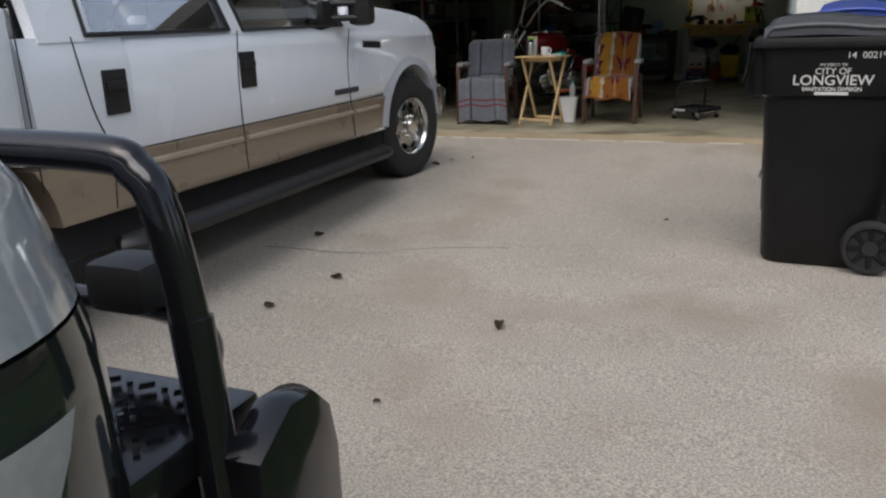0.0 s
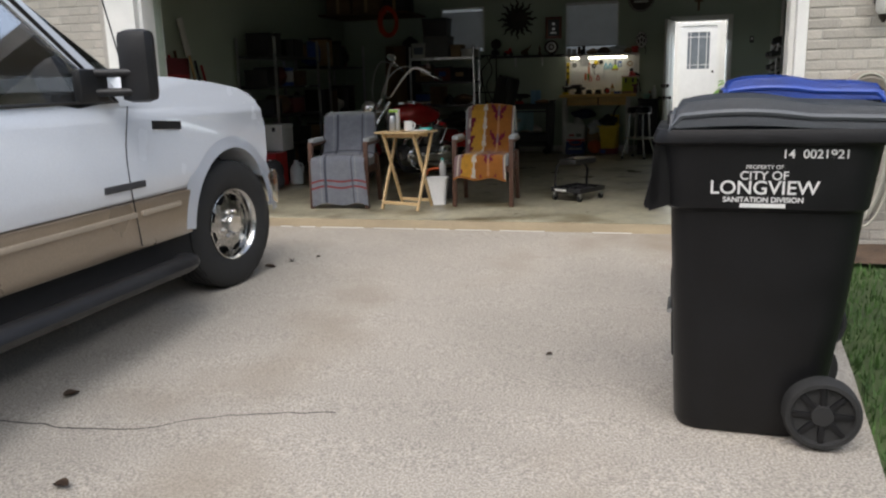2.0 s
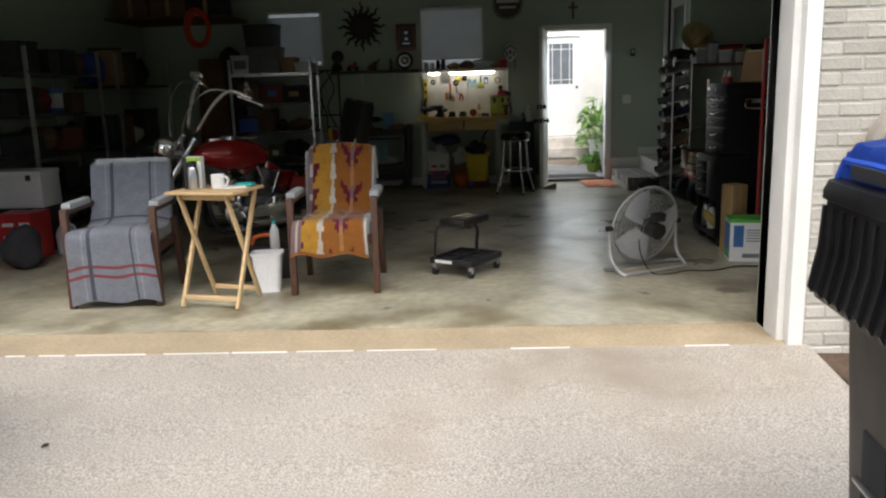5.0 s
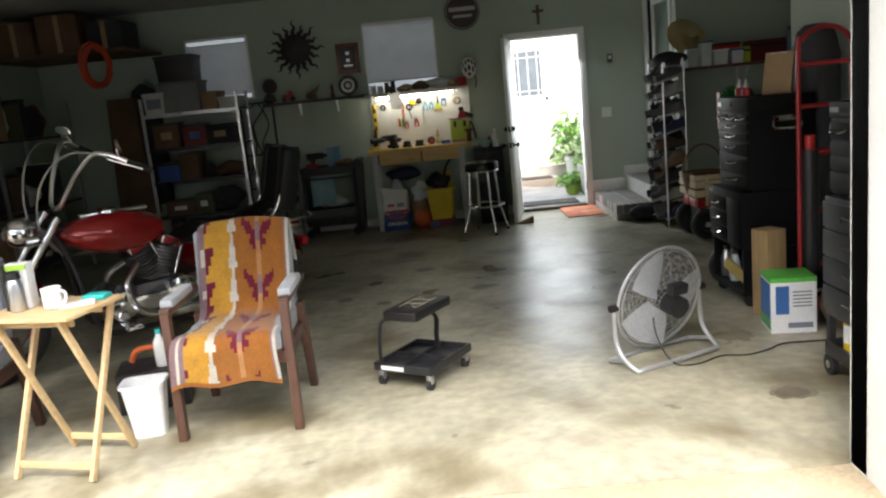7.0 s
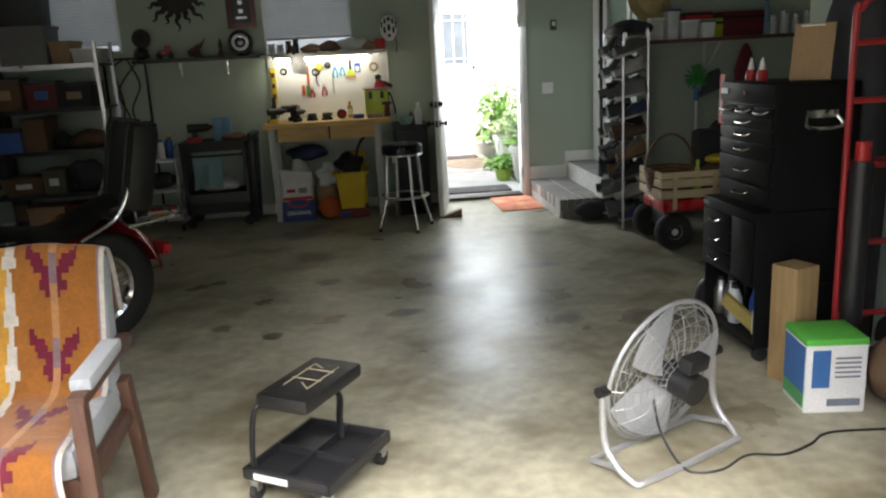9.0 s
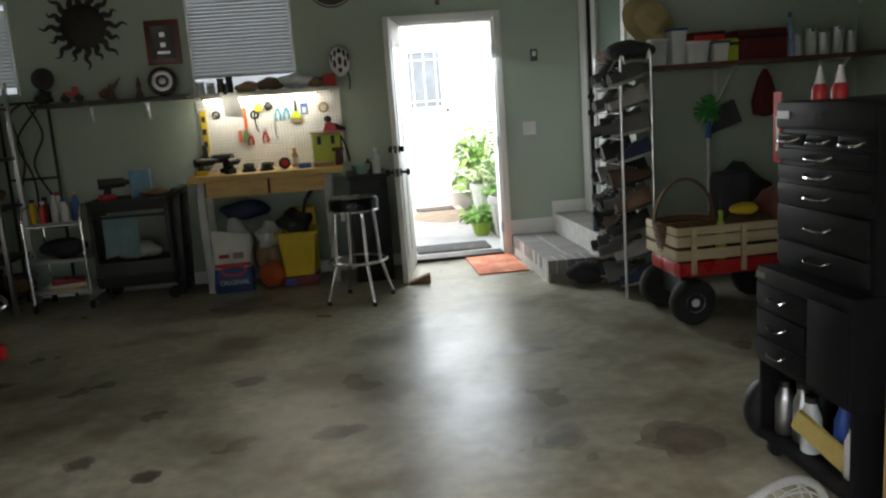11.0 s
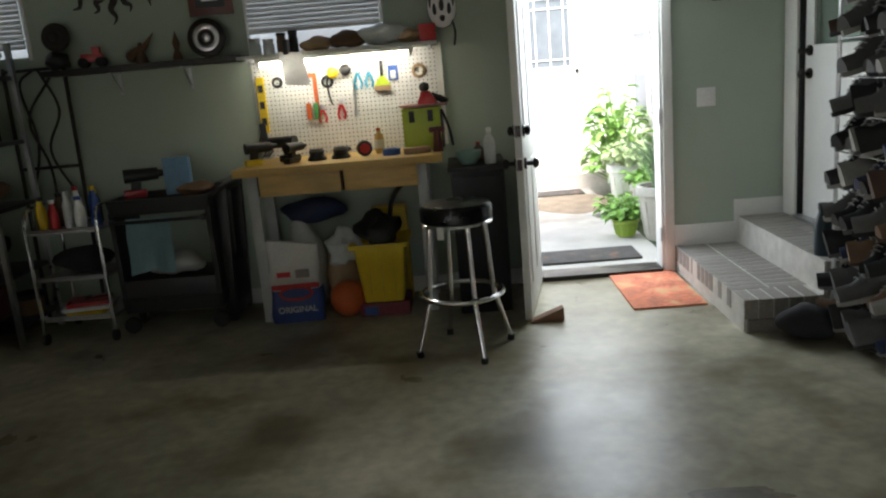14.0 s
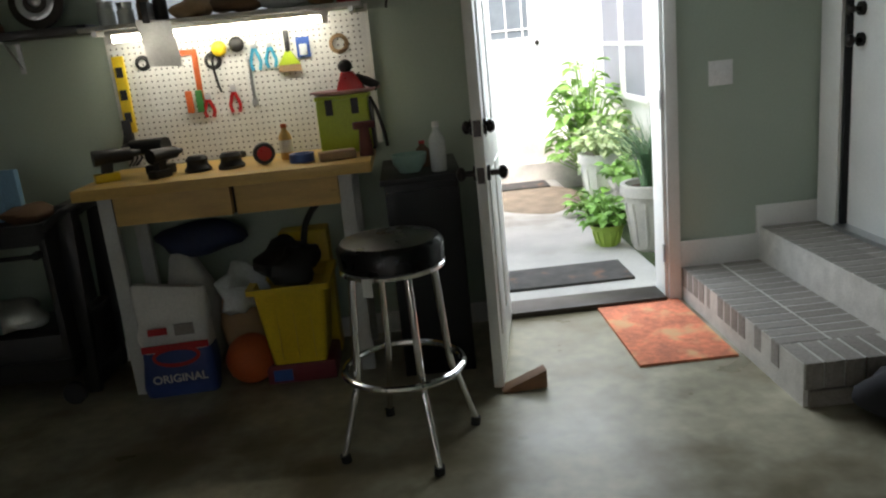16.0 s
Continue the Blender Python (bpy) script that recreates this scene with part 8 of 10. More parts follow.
lump("red_brown_toy", (2.48, 4.50, 0.362), (0.3, 0.3, 0.36), mat("russet_plush", (0.16, 0.05, 0.03), 0.95, bump=0.4), "russet cloth heap in the wagon", "cloth", 63, 0.4)

# long shelf on the house wall and its load
SHB = mat("brown_shelf_board", (0.12, 0.05, 0.04), 0.6, vary=0.2, stretch=(1, 6, 6))
t = thing("long_shelf", (2.72, RETURN_Y, 1.475), "long brown wooden shelf on steel brackets", "shelf")
boxes("board", [span(-0.80, 0.95, -0.40, 0.0, 0.0, 0.03)], SHB, t, bev=0.002)
for x in (-0.12, 0.70):
    bm = bmesh.new()
    box(bm, (x, -0.005, -0.14), (0.025, 0.01, 0.28))
    rod(bm, (x, -0.01, -0.26), (x, -0.32, -0.006), 0.009, n=6)
    box(bm, (x, -0.17, -0.006), (0.025, 0.33, 0.012))
    part("bracket", bm, PALE, t)
SZ = 1.506
for k in range(5):
    bottle("glass_jar", (3.10 + 0.10 * k, RETURN_Y - 0.22, SZ), 0.038, 0.15 + 0.03 * (k % 2), CLEARPL, STEEL, "clear glass jar with a metal lid on shelf", neck=0.9, category="jar")
for k, (x, w, h, m_) in enumerate(((2.06, 0.13, 0.16, CLEARPL), (2.20, 0.11, 0.22, CLEARPL), (2.34, 0.16, 0.13, CLEARPL), (2.50, 0.12, 0.12, WHITEPL))):
    t = thing("plastic_tub", (x, RETURN_Y - 0.24, SZ), "cloudy plastic tub with a lid on the shelf", "tub", "tubs on the shelf")
    bm = bmesh.new()
    ring_loft(bm, [round_rect(-w / 2 * 0.85, w / 2 * 0.85, -0.07, 0.07, 0, 0.02), round_rect(-w / 2, w / 2, -0.08, 0.08, h, 0.02)])
    part("body", bm, m_, t)
    boxes("lid", [((0, 0, h + 0.008), (w * 1.04, 0.17, 0.016))], BLUEPL if k % 2 else WHITEPL, t, bev=0.003)
for nm, x, w, h, m_, lb in (("lime_carton", 2.56, 0.14, 0.15, LIME, "lime green carton on the long shelf"), ("red_case", 2.80, 0.36, 0.20, mat("dark_red_case", (0.12, 0.015, 0.02), 0.45), "dark red case on the long shelf"), ("red_carton", 2.42, 0.22, 0.06, REDPL, "flat red carton on the long shelf")):
    t = thing(nm, (x, RETURN_Y - 0.2, SZ + (0.145 if nm == "red_carton" else 0.0) + (0.0)), lb, "box")
    boxes("body", [((0, 0, h / 2), (w, 0.2, h))], m_, t, bev=0.006)
    boxes("lid_band", [((0, 0, h * 0.75), (w * 1.01, 0.203, 0.02))], BLACK, t)
bottle("blue_dispenser", (3.03, RETURN_Y - 0.24, SZ), 0.03, 0.30, mat("pale_blue_plastic", (0.25, 0.42, 0.60), 0.3), BLUEPL, "tall pale blue bottle on the long shelf")
t = thing("straw_hat", (2.05, RETURN_Y - 0.16, 1.71), "tan straw hat leaning above the plastic tubs", "hat")
bm = bmesh.new()
lathe(bm, [(0.20, 0.0), (0.12, 0.02), (0.10, 0.05), (0.08, 0.11), (0, 0.12)], 26, m=pose(0, 0, 0.10, 60, 20, 0))
part("hat", bm, mat("straw", (0.42, 0.34, 0.16), 0.85, vary=0.15, bump=0.4), t)

# broom, dustpan against the wall
t = thing("push_broom", (2.50, RETURN_Y - 0.10, 0), "green round brush on a grey and blue pole", "broom")
bm = bmesh.new()
rod(bm, (0, 0, 0), (0, 0, 1.0), 0.012, n=10)
part("pole", bm, STEEL, t)
bm = bmesh.new()
rod(bm, (0, 0, 0.98), (0, 0, 1.10), 0.022, n=12)
part("collar", bm, BLUEPL, t)
bm = bmesh.new()
for k in range(90):
    a, b = rng.uniform(0, 6.28), rng.uniform(-1.2, 1.5)
    d = Vector((math.cos(a) * math.cos(b), math.sin(a) * math.cos(b) * 0.6, math.sin(b)))
    rod(bm, Vector((0, 0, 1.18)), Vector((0, 0, 1.18)) + d * 0.11, 0.008, 0.004, n=4)
part("bristle_head", bm, mat("green_bristles", (0.05, 0.30, 0.05), 0.8), t, "green bristle head")
t = thing("dustpan", (2.66, RETURN_Y - 0.03, 1.02), "dark grey dustpan hanging on the wall", "dustpan")
bm = bmesh.new()
prism(bm, [(-0.12, -0.02), (0.12, 0.06), (0.06, 0.22), (-0.02, 0.19)], -0.03, 0.02, bev=0.006)
part("pan", bm, mat("dark_grey_plastic", (0.06, 0.06, 0.065), 0.5), t)
lump("dark_satchel", (2.74, RETURN_Y - 0.16, 0.0), (0.5, 0.26, 0.8), DARKCLOTH, "dark cloth pile against the house wall", "bag", 65, 0.3)
t = thing("hanging_red_bag", (2.95, RETURN_Y - 0.06, 1.10), "dark red cloth bag hanging below the shelf", "bag")
bm = bmesh.new()
lathe(bm, [(0.0, 0.0), (0.09, 0.02), (0.10, 0.12), (0.05, 0.28), (0.015, 0.34)], 16, sy=0.5)
part("bag", bm, mat("dark_red_cloth", (0.14, 0.02, 0.025), 0.9), t)

# ================================================================ left side of the garage
rng = random.Random(21)
t = structure(thing("window_2", (-2.98, BACK, 1.74), "", ""), "second window with a white slatted blind", "window")
boxes("pane", [span(-0.34, 0.34, -0.006, -0.001, -0.06, 0.62)], GLOW, t)
for k in range(20):
    bm = bmesh.new()
    box(bm, (0, 0, 0), (0.70, 0.030, 0.0025), m=pose(0, -0.026, 0.0 + 0.0295 * k, 68, 0, 0))
    part("slat", bm, SLAT, t, smooth=False)
boxes("window_frame", [span(-0.37, -0.35, -0.012, 0, -0.08, 0.63), span(0.35, 0.37, -0.012, 0, -0.08, 0.63), span(-0.37, 0.37, -0.012, 0, 0.63, 0.65)], TRIM, t)


def rack(at, w, d, zs, h, label):
    """Open steel shelving with four posts."""
    t = thing("storage_shelf", at, label, "shelving")
    for x in (-w / 2, w / 2):
        for y in (-d / 2, d / 2):
            boxes("post", [((x, y, h / 2), (0.03, 0.03, h))], STEEL, t)
    for z in zs:
        boxes("shelf", [((0, 0, z), (w, d, 0.025))], BLACKMETAL, t, bev=0.002)
        boxes("shelf_edge", [((0, -d / 2 - 0.008, z), (w, 0.008, 0.04))], STEEL if z == max(zs) else BLACKMETAL, t)
    return t


LOAD = [CARDB, BROWN, BLACK, DARKCLOTH, BLACK, BROWN, mat("dull_red_box", (0.15, 0.03, 0.03), 0.7), mat("olive_box", (0.09, 0.09, 0.05), 0.7), BLUEPL, PALE, BLACK, DARKCLOTH, BROWN]
KIND = [("cardboard_box", "cardboard box on the storage shelf", "box"), ("storage_box", "dark storage box on the storage shelf", "box"), ("paint_can", "metal can on the storage shelf", "can"), ("rag_bundle", "bundled dark cloth on the storage shelf", "cloth")]


def stock(at, w, d, zs, gap, turn=0):
    """Fills each shelf with boxes, cans and bundles."""
    base = pose(at[0], at[1], at[2], 0, 0, turn)
    for z in zs:
        x = -w / 2 + 0.03
        while x < w / 2 - 0.1:
            bw = rng.uniform(0.12, 0.36)
            bh = rng.uniform(gap * 0.45, gap * 0.86)
            p = base @ Vector((x + bw / 2, rng.uniform(-0.06, 0.02), z + 0.0135))
            nm, lb, cat = KIND[rng.choice((0, 1, 1, 2, 3, 3))]
            m_ = rng.choice(LOAD)
            if nm == "paint_can":
                q = thing(nm, (p.x, p.y, p.z), lb, cat)
                r = min(bw / 2, 0.085)
                bm = bmesh.new()
                lathe(bm, [(r, 0), (r * 1.02, 0.005), (r, 0.012), (r, bh - 0.01), (r * 1.03, bh), (r * 0.9, bh), (r * 0.88, bh - 0.006), (0, bh - 0.006)], 18)
                part("body", bm, m_, q)
                bm = bmesh.new()
                lathe(bm, [(r * 1.005, bh * 0.2), (r * 1.005, bh * 0.8)], 18, caps=False)
                part("paper_label", bm, rng.choice(LOAD), q)
            elif nm == "rag_bundle":
                lump(nm, (p.x, p.y, p.z), (bw, 0.28, bh), m_, lb, cat, rng.uniform(0, 50), 0.4)
            else:
                q = thing(nm, (p.x, p.y, p.z, turn + rng.uniform(-6, 6)), lb, cat)
                boxes("body", [((0, 0, bh / 2), (bw * 0.94, 0.30, bh))], m_, q, bev=0.006)
                boxes("lid", [((0, 0, bh - 0.014), (bw * 0.97, 0.31, 0.03))], m_ if nm == "cardboard_box" else BLACK, q, bev=0.003)
                if rng.random() < 0.35:
                    boxes("front_label", [((0, -0.152, bh * 0.5), (bw * 0.4, 0.004, bh * 0.3))], rng.choice((PAPER, CARDB, BLUEPL)), q)
            x += bw + rng.uniform(0.0, 0.02)


ZS = (0.12, 0.42, 0.81, 1.18, 1.56)
rack((-3.21, 6.42, 0), 1.06, 0.46, ZS, 1.76, "black and steel storage shelf against the back wall")
stock((-3.21, 6.42, 0), 1.02, 0.42, ZS[:4], 0.34)
for nm, x, w, z0, h, m_, lb in (("grey_tote", -3.30, 0.44, 1.573, 0.34, mat("grey_tote", (0.16, 0.16, 0.16), 0.6), "grey plastic tote on top of the shelf"), ("black_tote", -3.32, 0.42, 1.915, 0.28, BLACK, "black plastic tote stacked on the grey tote"), ("picture_box", -3.60, 0.24, 1.573, 0.24, PALE, "pale box with a dark picture on the shelf"), ("tan_box", -2.98, 0.18, 1.573, 0.20, CARDB, "tan cardboard box on top of the shelf"), ("flat_box", -2.78, 0.22, 1.573, 0.13, PALE, "flat pale box on top of the shelf")):
    q = thing(nm, (x, 6.38, z0), lb, "box")
    bm = bmesh.new()
    box(bm, (0, 0, h / 2), (w, 0.34, h), bev=0.012, taper=0.92)
    part("body", bm, m_, q)
    boxes("lid", [((0, 0, h - 0.012), (w * 1.03, 0.36, 0.028))], m_, q, bev=0.005)
    if nm == "picture_box":
        boxes("picture_bar", [((0, -0.172, 0.12), (0.16, 0.004, 0.11))], GREYINK, q)
t = rack((-4.78, 3.50, 0, -90), 1.36, 0.52, ZS, 1.80, "black storage shelf along the side wall")
stock((-4.78, 3.50, 0), 1.30, 0.46, ZS, 0.34, -90)
t = rack((-4.78, 5.35, 0, -90), 1.50, 0.52, (0.2, 0.75, 1.45), 1.80, "dark storage shelf in the back corner")
stock((-4.78, 5.35, 0), 1.46, 0.46, (0.2, 0.75, 1.45), 0.5, -90)

# extension cord coil and long coat
t = thing("cord_coil", (-3.90, 5.62, 2.12), "bright orange extension cord coil hanging in the corner", "extension cord")
ORANGECORD = mat("orange_cord", (0.55, 0.055, 0.01), 0.5)
for k in range(11):
    bm = bmesh.new()
    r, oz = 0.175 + rng.uniform(-0.025, 0.03), rng.uniform(-0.02, 0.02)
    tube(bm, [(r * 0.72 * math.cos(2 * math.pi * q / 28) + rng.uniform(-0.004, 0.004), 0.012 * k - 0.07, 1.12 * r * math.sin(2 * math.pi * q / 28) + oz) for q in range(28)], 0.010, 6, closed=True)
    part("loop", bm, ORANGECORD, t)
structure(rods("cord_hook", [((-3.90, 5.53, 2.28), (-3.90, 5.74, 2.28), 0.008)], STEEL), "steel hook under the loft edge", "hook")
t = thing("hanging_coat", (-4.10, BACK - 0.22, 0.45), "long brown coat hanging on the back wall", "coat")
bm = bmesh.new()
def coat(u, v):
    a = 2 * math.pi * u
    r = 0.16 + 0.05 * (1 - v) + 0.02 * math.sin(7 * a) * (1 - v * 0.5)
    return Vector((r * math.cos(a) * 1.1, 0.55 * r * math.sin(a), 1.35 * v))
sheet(bm, 32, 12, coat)
part("cloth", bm, BROWN, t)
structure(rods("coat_hook", [((-4.10, BACK - 0.24, 1.80), (-4.10, BACK, 1.80), 0.008)], STEEL), "steel coat hook on the wall", "hook")

t = thing("garment_bag", (-3.86, BACK - 0.14, 0.55), "long black garment bag hanging on the back wall", "bag")
bm = bmesh.new()
ring_loft(bm, [round_rect(-0.15, 0.15, -0.09, 0.07, 0.0, 0.05), round_rect(-0.17, 0.17, -0.10, 0.08, 0.5, 0.05), round_rect(-0.17, 0.17, -0.09, 0.07, 1.1, 0.05), round_rect(-0.13, 0.13, -0.06, 0.05, 1.32, 0.04), round_rect(-0.03, 0.03, -0.03, 0.03, 1.40, 0.02)])
part("bag", bm, DARKCLOTH, t)
rods("hanger_hook", [((0, 0, 1.38), (0, 0.10, 1.47), 0.005)], STEEL, t)
structure(boxes("loft_shelf", [span(LEFT, -3.62, 5.70, BACK, 2.26, 2.29)], BROWN), "dark wooden storage loft under the ceiling", "loft")
for x, y, w, h, m_, lb in ((-4.82, 6.10, 0.40, 0.36, BROWN, "brown carton on the storage loft"), (-4.34, 6.08, 0.44, 0.40, BROWN, "brown carton on the storage loft"), (-3.88, 6.12, 0.36, 0.30, DARKCLOTH, "dark bundle box on the storage loft")):
    q = thing("loft_carton", (x, y, 2.291), lb, "box")
    boxes("body", [((0, 0, h / 2), (w, 0.5, h))], m_, q, bev=0.008)
    boxes("tape", [((0, -0.252, h / 2), (0.05, 0.003, h * 0.96))], CARDB, q)

# drinks cartons, jug, cooler, rakes on the floor
for k, (x, y, a) in enumerate(((-4.50, 2.28, 8), (-4.34, 2.30, -4))):
    q = thing("drinks_carton", (x, y, 0, a), "red drinks carton with white bars on the floor", "carton", "drinks cartons")
    boxes("body", [((0, 0, 0.20), (0.14, 0.28, 0.40))], REDPL, q, bev=0.004)
    for z in (0.09, 0.20, 0.31):
        boxes("lettering_bar", [((0.01, -0.1415, z), (0.09, 0.003, 0.03))], INK, q)
q = thing("water_jug", (-4.16, 2.46, 0), "cloudy plastic jug standing on the floor", "jug")
bm = bmesh.new()
lathe(bm, [(0.07, 0), (0.08, 0.01), (0.08, 0.17), (0.06, 0.22), (0.025, 0.26), (0.025, 0.29), (0, 0.29)], 18)
part("body", bm, CLEARPL, q)
bm = bmesh.new()
tube(bm, smooth_path([(0.03, 0, 0.26), (0.085, 0, 0.24), (0.09, 0, 0.17), (0.075, 0, 0.14)], 4), 0.010, 6)
part("handle", bm, CLEARPL, q)
q = thing("low_crate", (-4.60, 2.66, 0), "dark crate under a white cooler box", "crate")
boxes("body", [((0, 0, 0.20), (0.52, 0.34, 0.40))], DARKCLOTH, q, bev=0.01)
q = thing("cooler_box", (-4.58, 2.64, 0.401), "white cooler box with two dark latches", "cooler")
boxes("body", [((0, 0, 0.14), (0.50, 0.32, 0.28))], WHITEPL, q, bev=0.015)
boxes("lid", [((0, 0, 0.30), (0.51, 0.33, 0.05))], WHITEPL, q, bev=0.012)
for x in (-0.14, 0.14):
    boxes("latch", [((x, -0.166, 0.265), (0.04, 0.01, 0.05))], BLACK, q)
for k, (y, m_, h) in enumerate(((1.30, HTR, 1.55), (1.42, BROWN, 1.6), (1.55, HTR, 1.4), (1.68, WOOD, 1.65), (1.82, BLACK, 1.5), (1.95, HTR, 1.45))):
    q = thing("garden_tool", (LEFT + 0.30, y, 0), "long-handled garden tool leaning on the wall", "garden tool", "garden tools")
    bm = bmesh.new()
    rod(bm, (0.05, 0, 0.02), (-0.26, 0.03, h), 0.015, n=8)
    part("handle", bm, m_, q)
    bm = bmesh.new()
    box(bm, (0.06, 0, 0.11), (0.03, 0.14, 0.22), bev=0.01)
    part("head", bm, m_ if k % 2 else BLACKMETAL, q)
q = thing("red_cabinet", (LEFT + 0.22, 0.80, 0, 0), "dark red metal cabinet by the garage opening", "cabinet")
boxes("body", [((0, 0, 0.75), (0.40, 0.60, 1.5))], mat("dark_red_enamel", (0.12, 0.015, 0.02), 0.4, vary=0.15), q, bev=0.008)
for z in (0.4, 0.8, 1.2):
    boxes("shelf_front", [((0.205, 0, z), (0.01, 0.54, 0.26))], HTR, q, bev=0.004)
q = thing("snow_board", (LEFT + 0.08, 1.6, 1.55), "pale oblong board hanging on the side wall", "board")
bm = bmesh.new()
box(bm, (0, 0, 0), (0.02, 0.10, 0.42), m=pose(0, 0, 0.2, 18, 0, 0), bev=0.008)
part("board", bm, PALE, q)
lump("black_sack", (-4.20, 1.85, 0), (0.3, 0.3, 0.34), DARKCLOTH, "black sack on the floor by the rakes", "bag", 81, 0.35)
# low things behind the motorcycle
q = thing("orange_toolbag", (-2.90, 5.75, 0), "dark tool bag with an orange top on the floor", "tool bag")
boxes("body", [((0, 0, 0.14), (0.42, 0.26, 0.28))], BLACK, q, bev=0.03)
boxes("flap", [((0, 0, 0.295), (0.36, 0.22, 0.04))], ORANGE, q, bev=0.012)
q = thing("parts_box", (-2.10, 1.42, 0, 15), "open dark box of bottles under the table", "box")
boxes("body", [((0, 0, 0.11), (0.36, 0.28, 0.22))], BLACK, q, bev=0.01)
bottle("oil_bottle", (-2.02, 1.36, 0.222), 0.035, 0.2, WHITEPL, TEAL, "white and teal bottle in the parts box")
# Just an orange grip resting on the box; no blade belongs to it.
q = thing("hand_saw", (-2.12, 1.44, 0.222), "orange plastic handle on the parts box", "handle")
bm = bmesh.new()
tube(bm, smooth_path([(-0.1, 0, 0.01), (-0.06, 0, 0.07), (0.05, 0, 0.08), (0.1, 0, 0.03)], 5), 0.016, 8)
part("grip", bm, ORANGE, q)

# open sectional garage door under the ceiling
DOORP = mat("garage_door_steel", (0.55, 0.56, 0.56), 0.5, vary=0.06)
t = structure(thing("garage_door", ((OPEN_L + OPEN_R) / 2, 0.0, 2.30), "", ""), "pale sectional garage door raised under the ceiling", "garage door")
for k in range(4):
    y0 = 0.22 + 0.535 * k
    boxes("panel", [span(-2.62, 2.62, y0, y0 + 0.525, 0.02, 0.055)], DOORP, t, bev=0.006)
    for q_ in range(5):
        x = -2.55 + 5.1 * q_ / 4
        boxes("stile", [span(x - 0.03, x + 0.03, y0 + 0.01, y0 + 0.515, 0.0, 0.02)], STEEL, t)
for x in (-2.70, 2.70):
    boxes("track", [span(x - 0.02, x + 0.02, 0.1, 2.7, 0.0, 0.05)], STEEL, t)
    boxes("track", [span(x - 0.02, x + 0.02, 0.10, 0.15, -2.29, 0.0)], STEEL, t)
rods("spring_shaft", [((-2.6, 0.14, 0.22), (2.6, 0.14, 0.22), 0.03)], STEEL, t)
boxes("opener_rail", [span(-0.03, 0.03, 0.2, 3.4, 0.16, 0.20)], STEEL, t)
q = thing("door_opener", ((OPEN_L + OPEN_R) / 2, 3.5, 2.36), "grey garage door opener under the ceiling", "door opener")
boxes("body", [((0, 0, 0.10), (0.30, 0.34, 0.20))], mat("grey_opener", (0.20, 0.20, 0.20), 0.5), q, bev=0.02)
rods("hanger", [((-0.12, 0, 0.2), (-0.12, 0, CEILING - 2.36), 0.008)], STEEL, q)
rods("hanger", [((0.12, 0, 0.2), (0.12, 0, CEILING - 2.36), 0.008)], STEEL, q)

# ================================================================ outside
# casings of the garage opening
structure(boxes("trim", [span(OPEN_R, OPEN_R + 0.035, -0.20, 0.10, -0.02, OPEN_H), span(OPEN_R + 0.035, OPEN_R + 0.11, -0.265, -0.06, -0.03, OPEN_H + 0.10),
                         span(OPEN_L - 0.035, OPEN_L, -0.20, 0.10, -0.02, OPEN_H), span(OPEN_L - 0.34, OPEN_L - 0.035, -0.265, -0.06, -0.03, OPEN_H + 0.10),
                         span(OPEN_L, OPEN_R, -0.20, 0.10, OPEN_H - 0.035, OPEN_H + 0.0), span(OPEN_L - 0.035, OPEN_R + 0.035, -0.265, -0.06, OPEN_H, OPEN_H + 0.10)], TRIM, bev=0.004), "white painted casing round the garage opening", "trim")
# brick walls: the cores first, their bricks at the end of the file
FR0, FR1, FL0, FL1 = OPEN_R + 0.11, 2.07, -5.50, OPEN_L - 0.34
brick_east = structure(boxes("brick_wall_east", [span(FR0, FR1, -0.257, -0.02, -0.12, 2.75)], MORTAR), "cream painted brick wall beside the garage opening", "wall")
brick_west = structure(boxes("brick_wall_west", [span(FL0, FL1, -0.257, -0.02, -0.12, 2.75)], MORTAR), "cream painted brick wall beside the garage opening", "wall")
structure(boxes("brick_wall_head", [span(FL1, FR0, -0.245, -0.02, OPEN_H + 0.10, 2.75)], BRICK), "cream painted wall above the garage opening", "wall")
structure(boxes("outer_side_wall", [span(FR1 + 0.001, FR1 + 0.05, -0.245, 2.6, -0.12, 2.75), span(FR1 + 0.05, 9.0, 2.6, 2.72, -0.14, 2.75)], BRICK), "cream painted side wall of the house", "wall")
SHINGLE = mat("grey_shingles", (0.10, 0.095, 0.09), 0.9, vary=0.2, scale=6, bump=0.4)
bm = bmesh.new()
prism(bm, [(-0.75, 2.76), (-0.75, 2.90), (3.4, 4.3), (7.4, 2.90), (7.4, 2.86)], -6.3, 9.0, m=YX @ Matrix.Diagonal((1, 1, 1, 1)))
structure(part("roof", bm, SHINGLE), "grey shingled roof over the garage", "roof")
# downspout
t = thing("downspout", (2.055, -0.31, 0), "white rain downspout with a black drain end", "downspout")
bm = bmesh.new()
box(bm, (0, 0, 1.50), (0.075, 0.06, 2.50), bev=0.006)
a, b = Vector((0, 0, 0.27)), Vector((0.20, -0.28, -0.02))
d = b - a
box(bm, (0, 0, d.length / 2), (0.075, 0.06, d.length), m=Matrix.Translation(a) @ d.to_track_quat("Z", "Y").to_matrix().to_4x4(), bev=0.006)
part("pipe", bm, TRIM, t)
bm = bmesh.new()
rod(bm, b - d * 0.10, b + d * 0.32, 0.055, n=14)
part("drain_end", bm, BLACK, t, "black corrugated drain end")
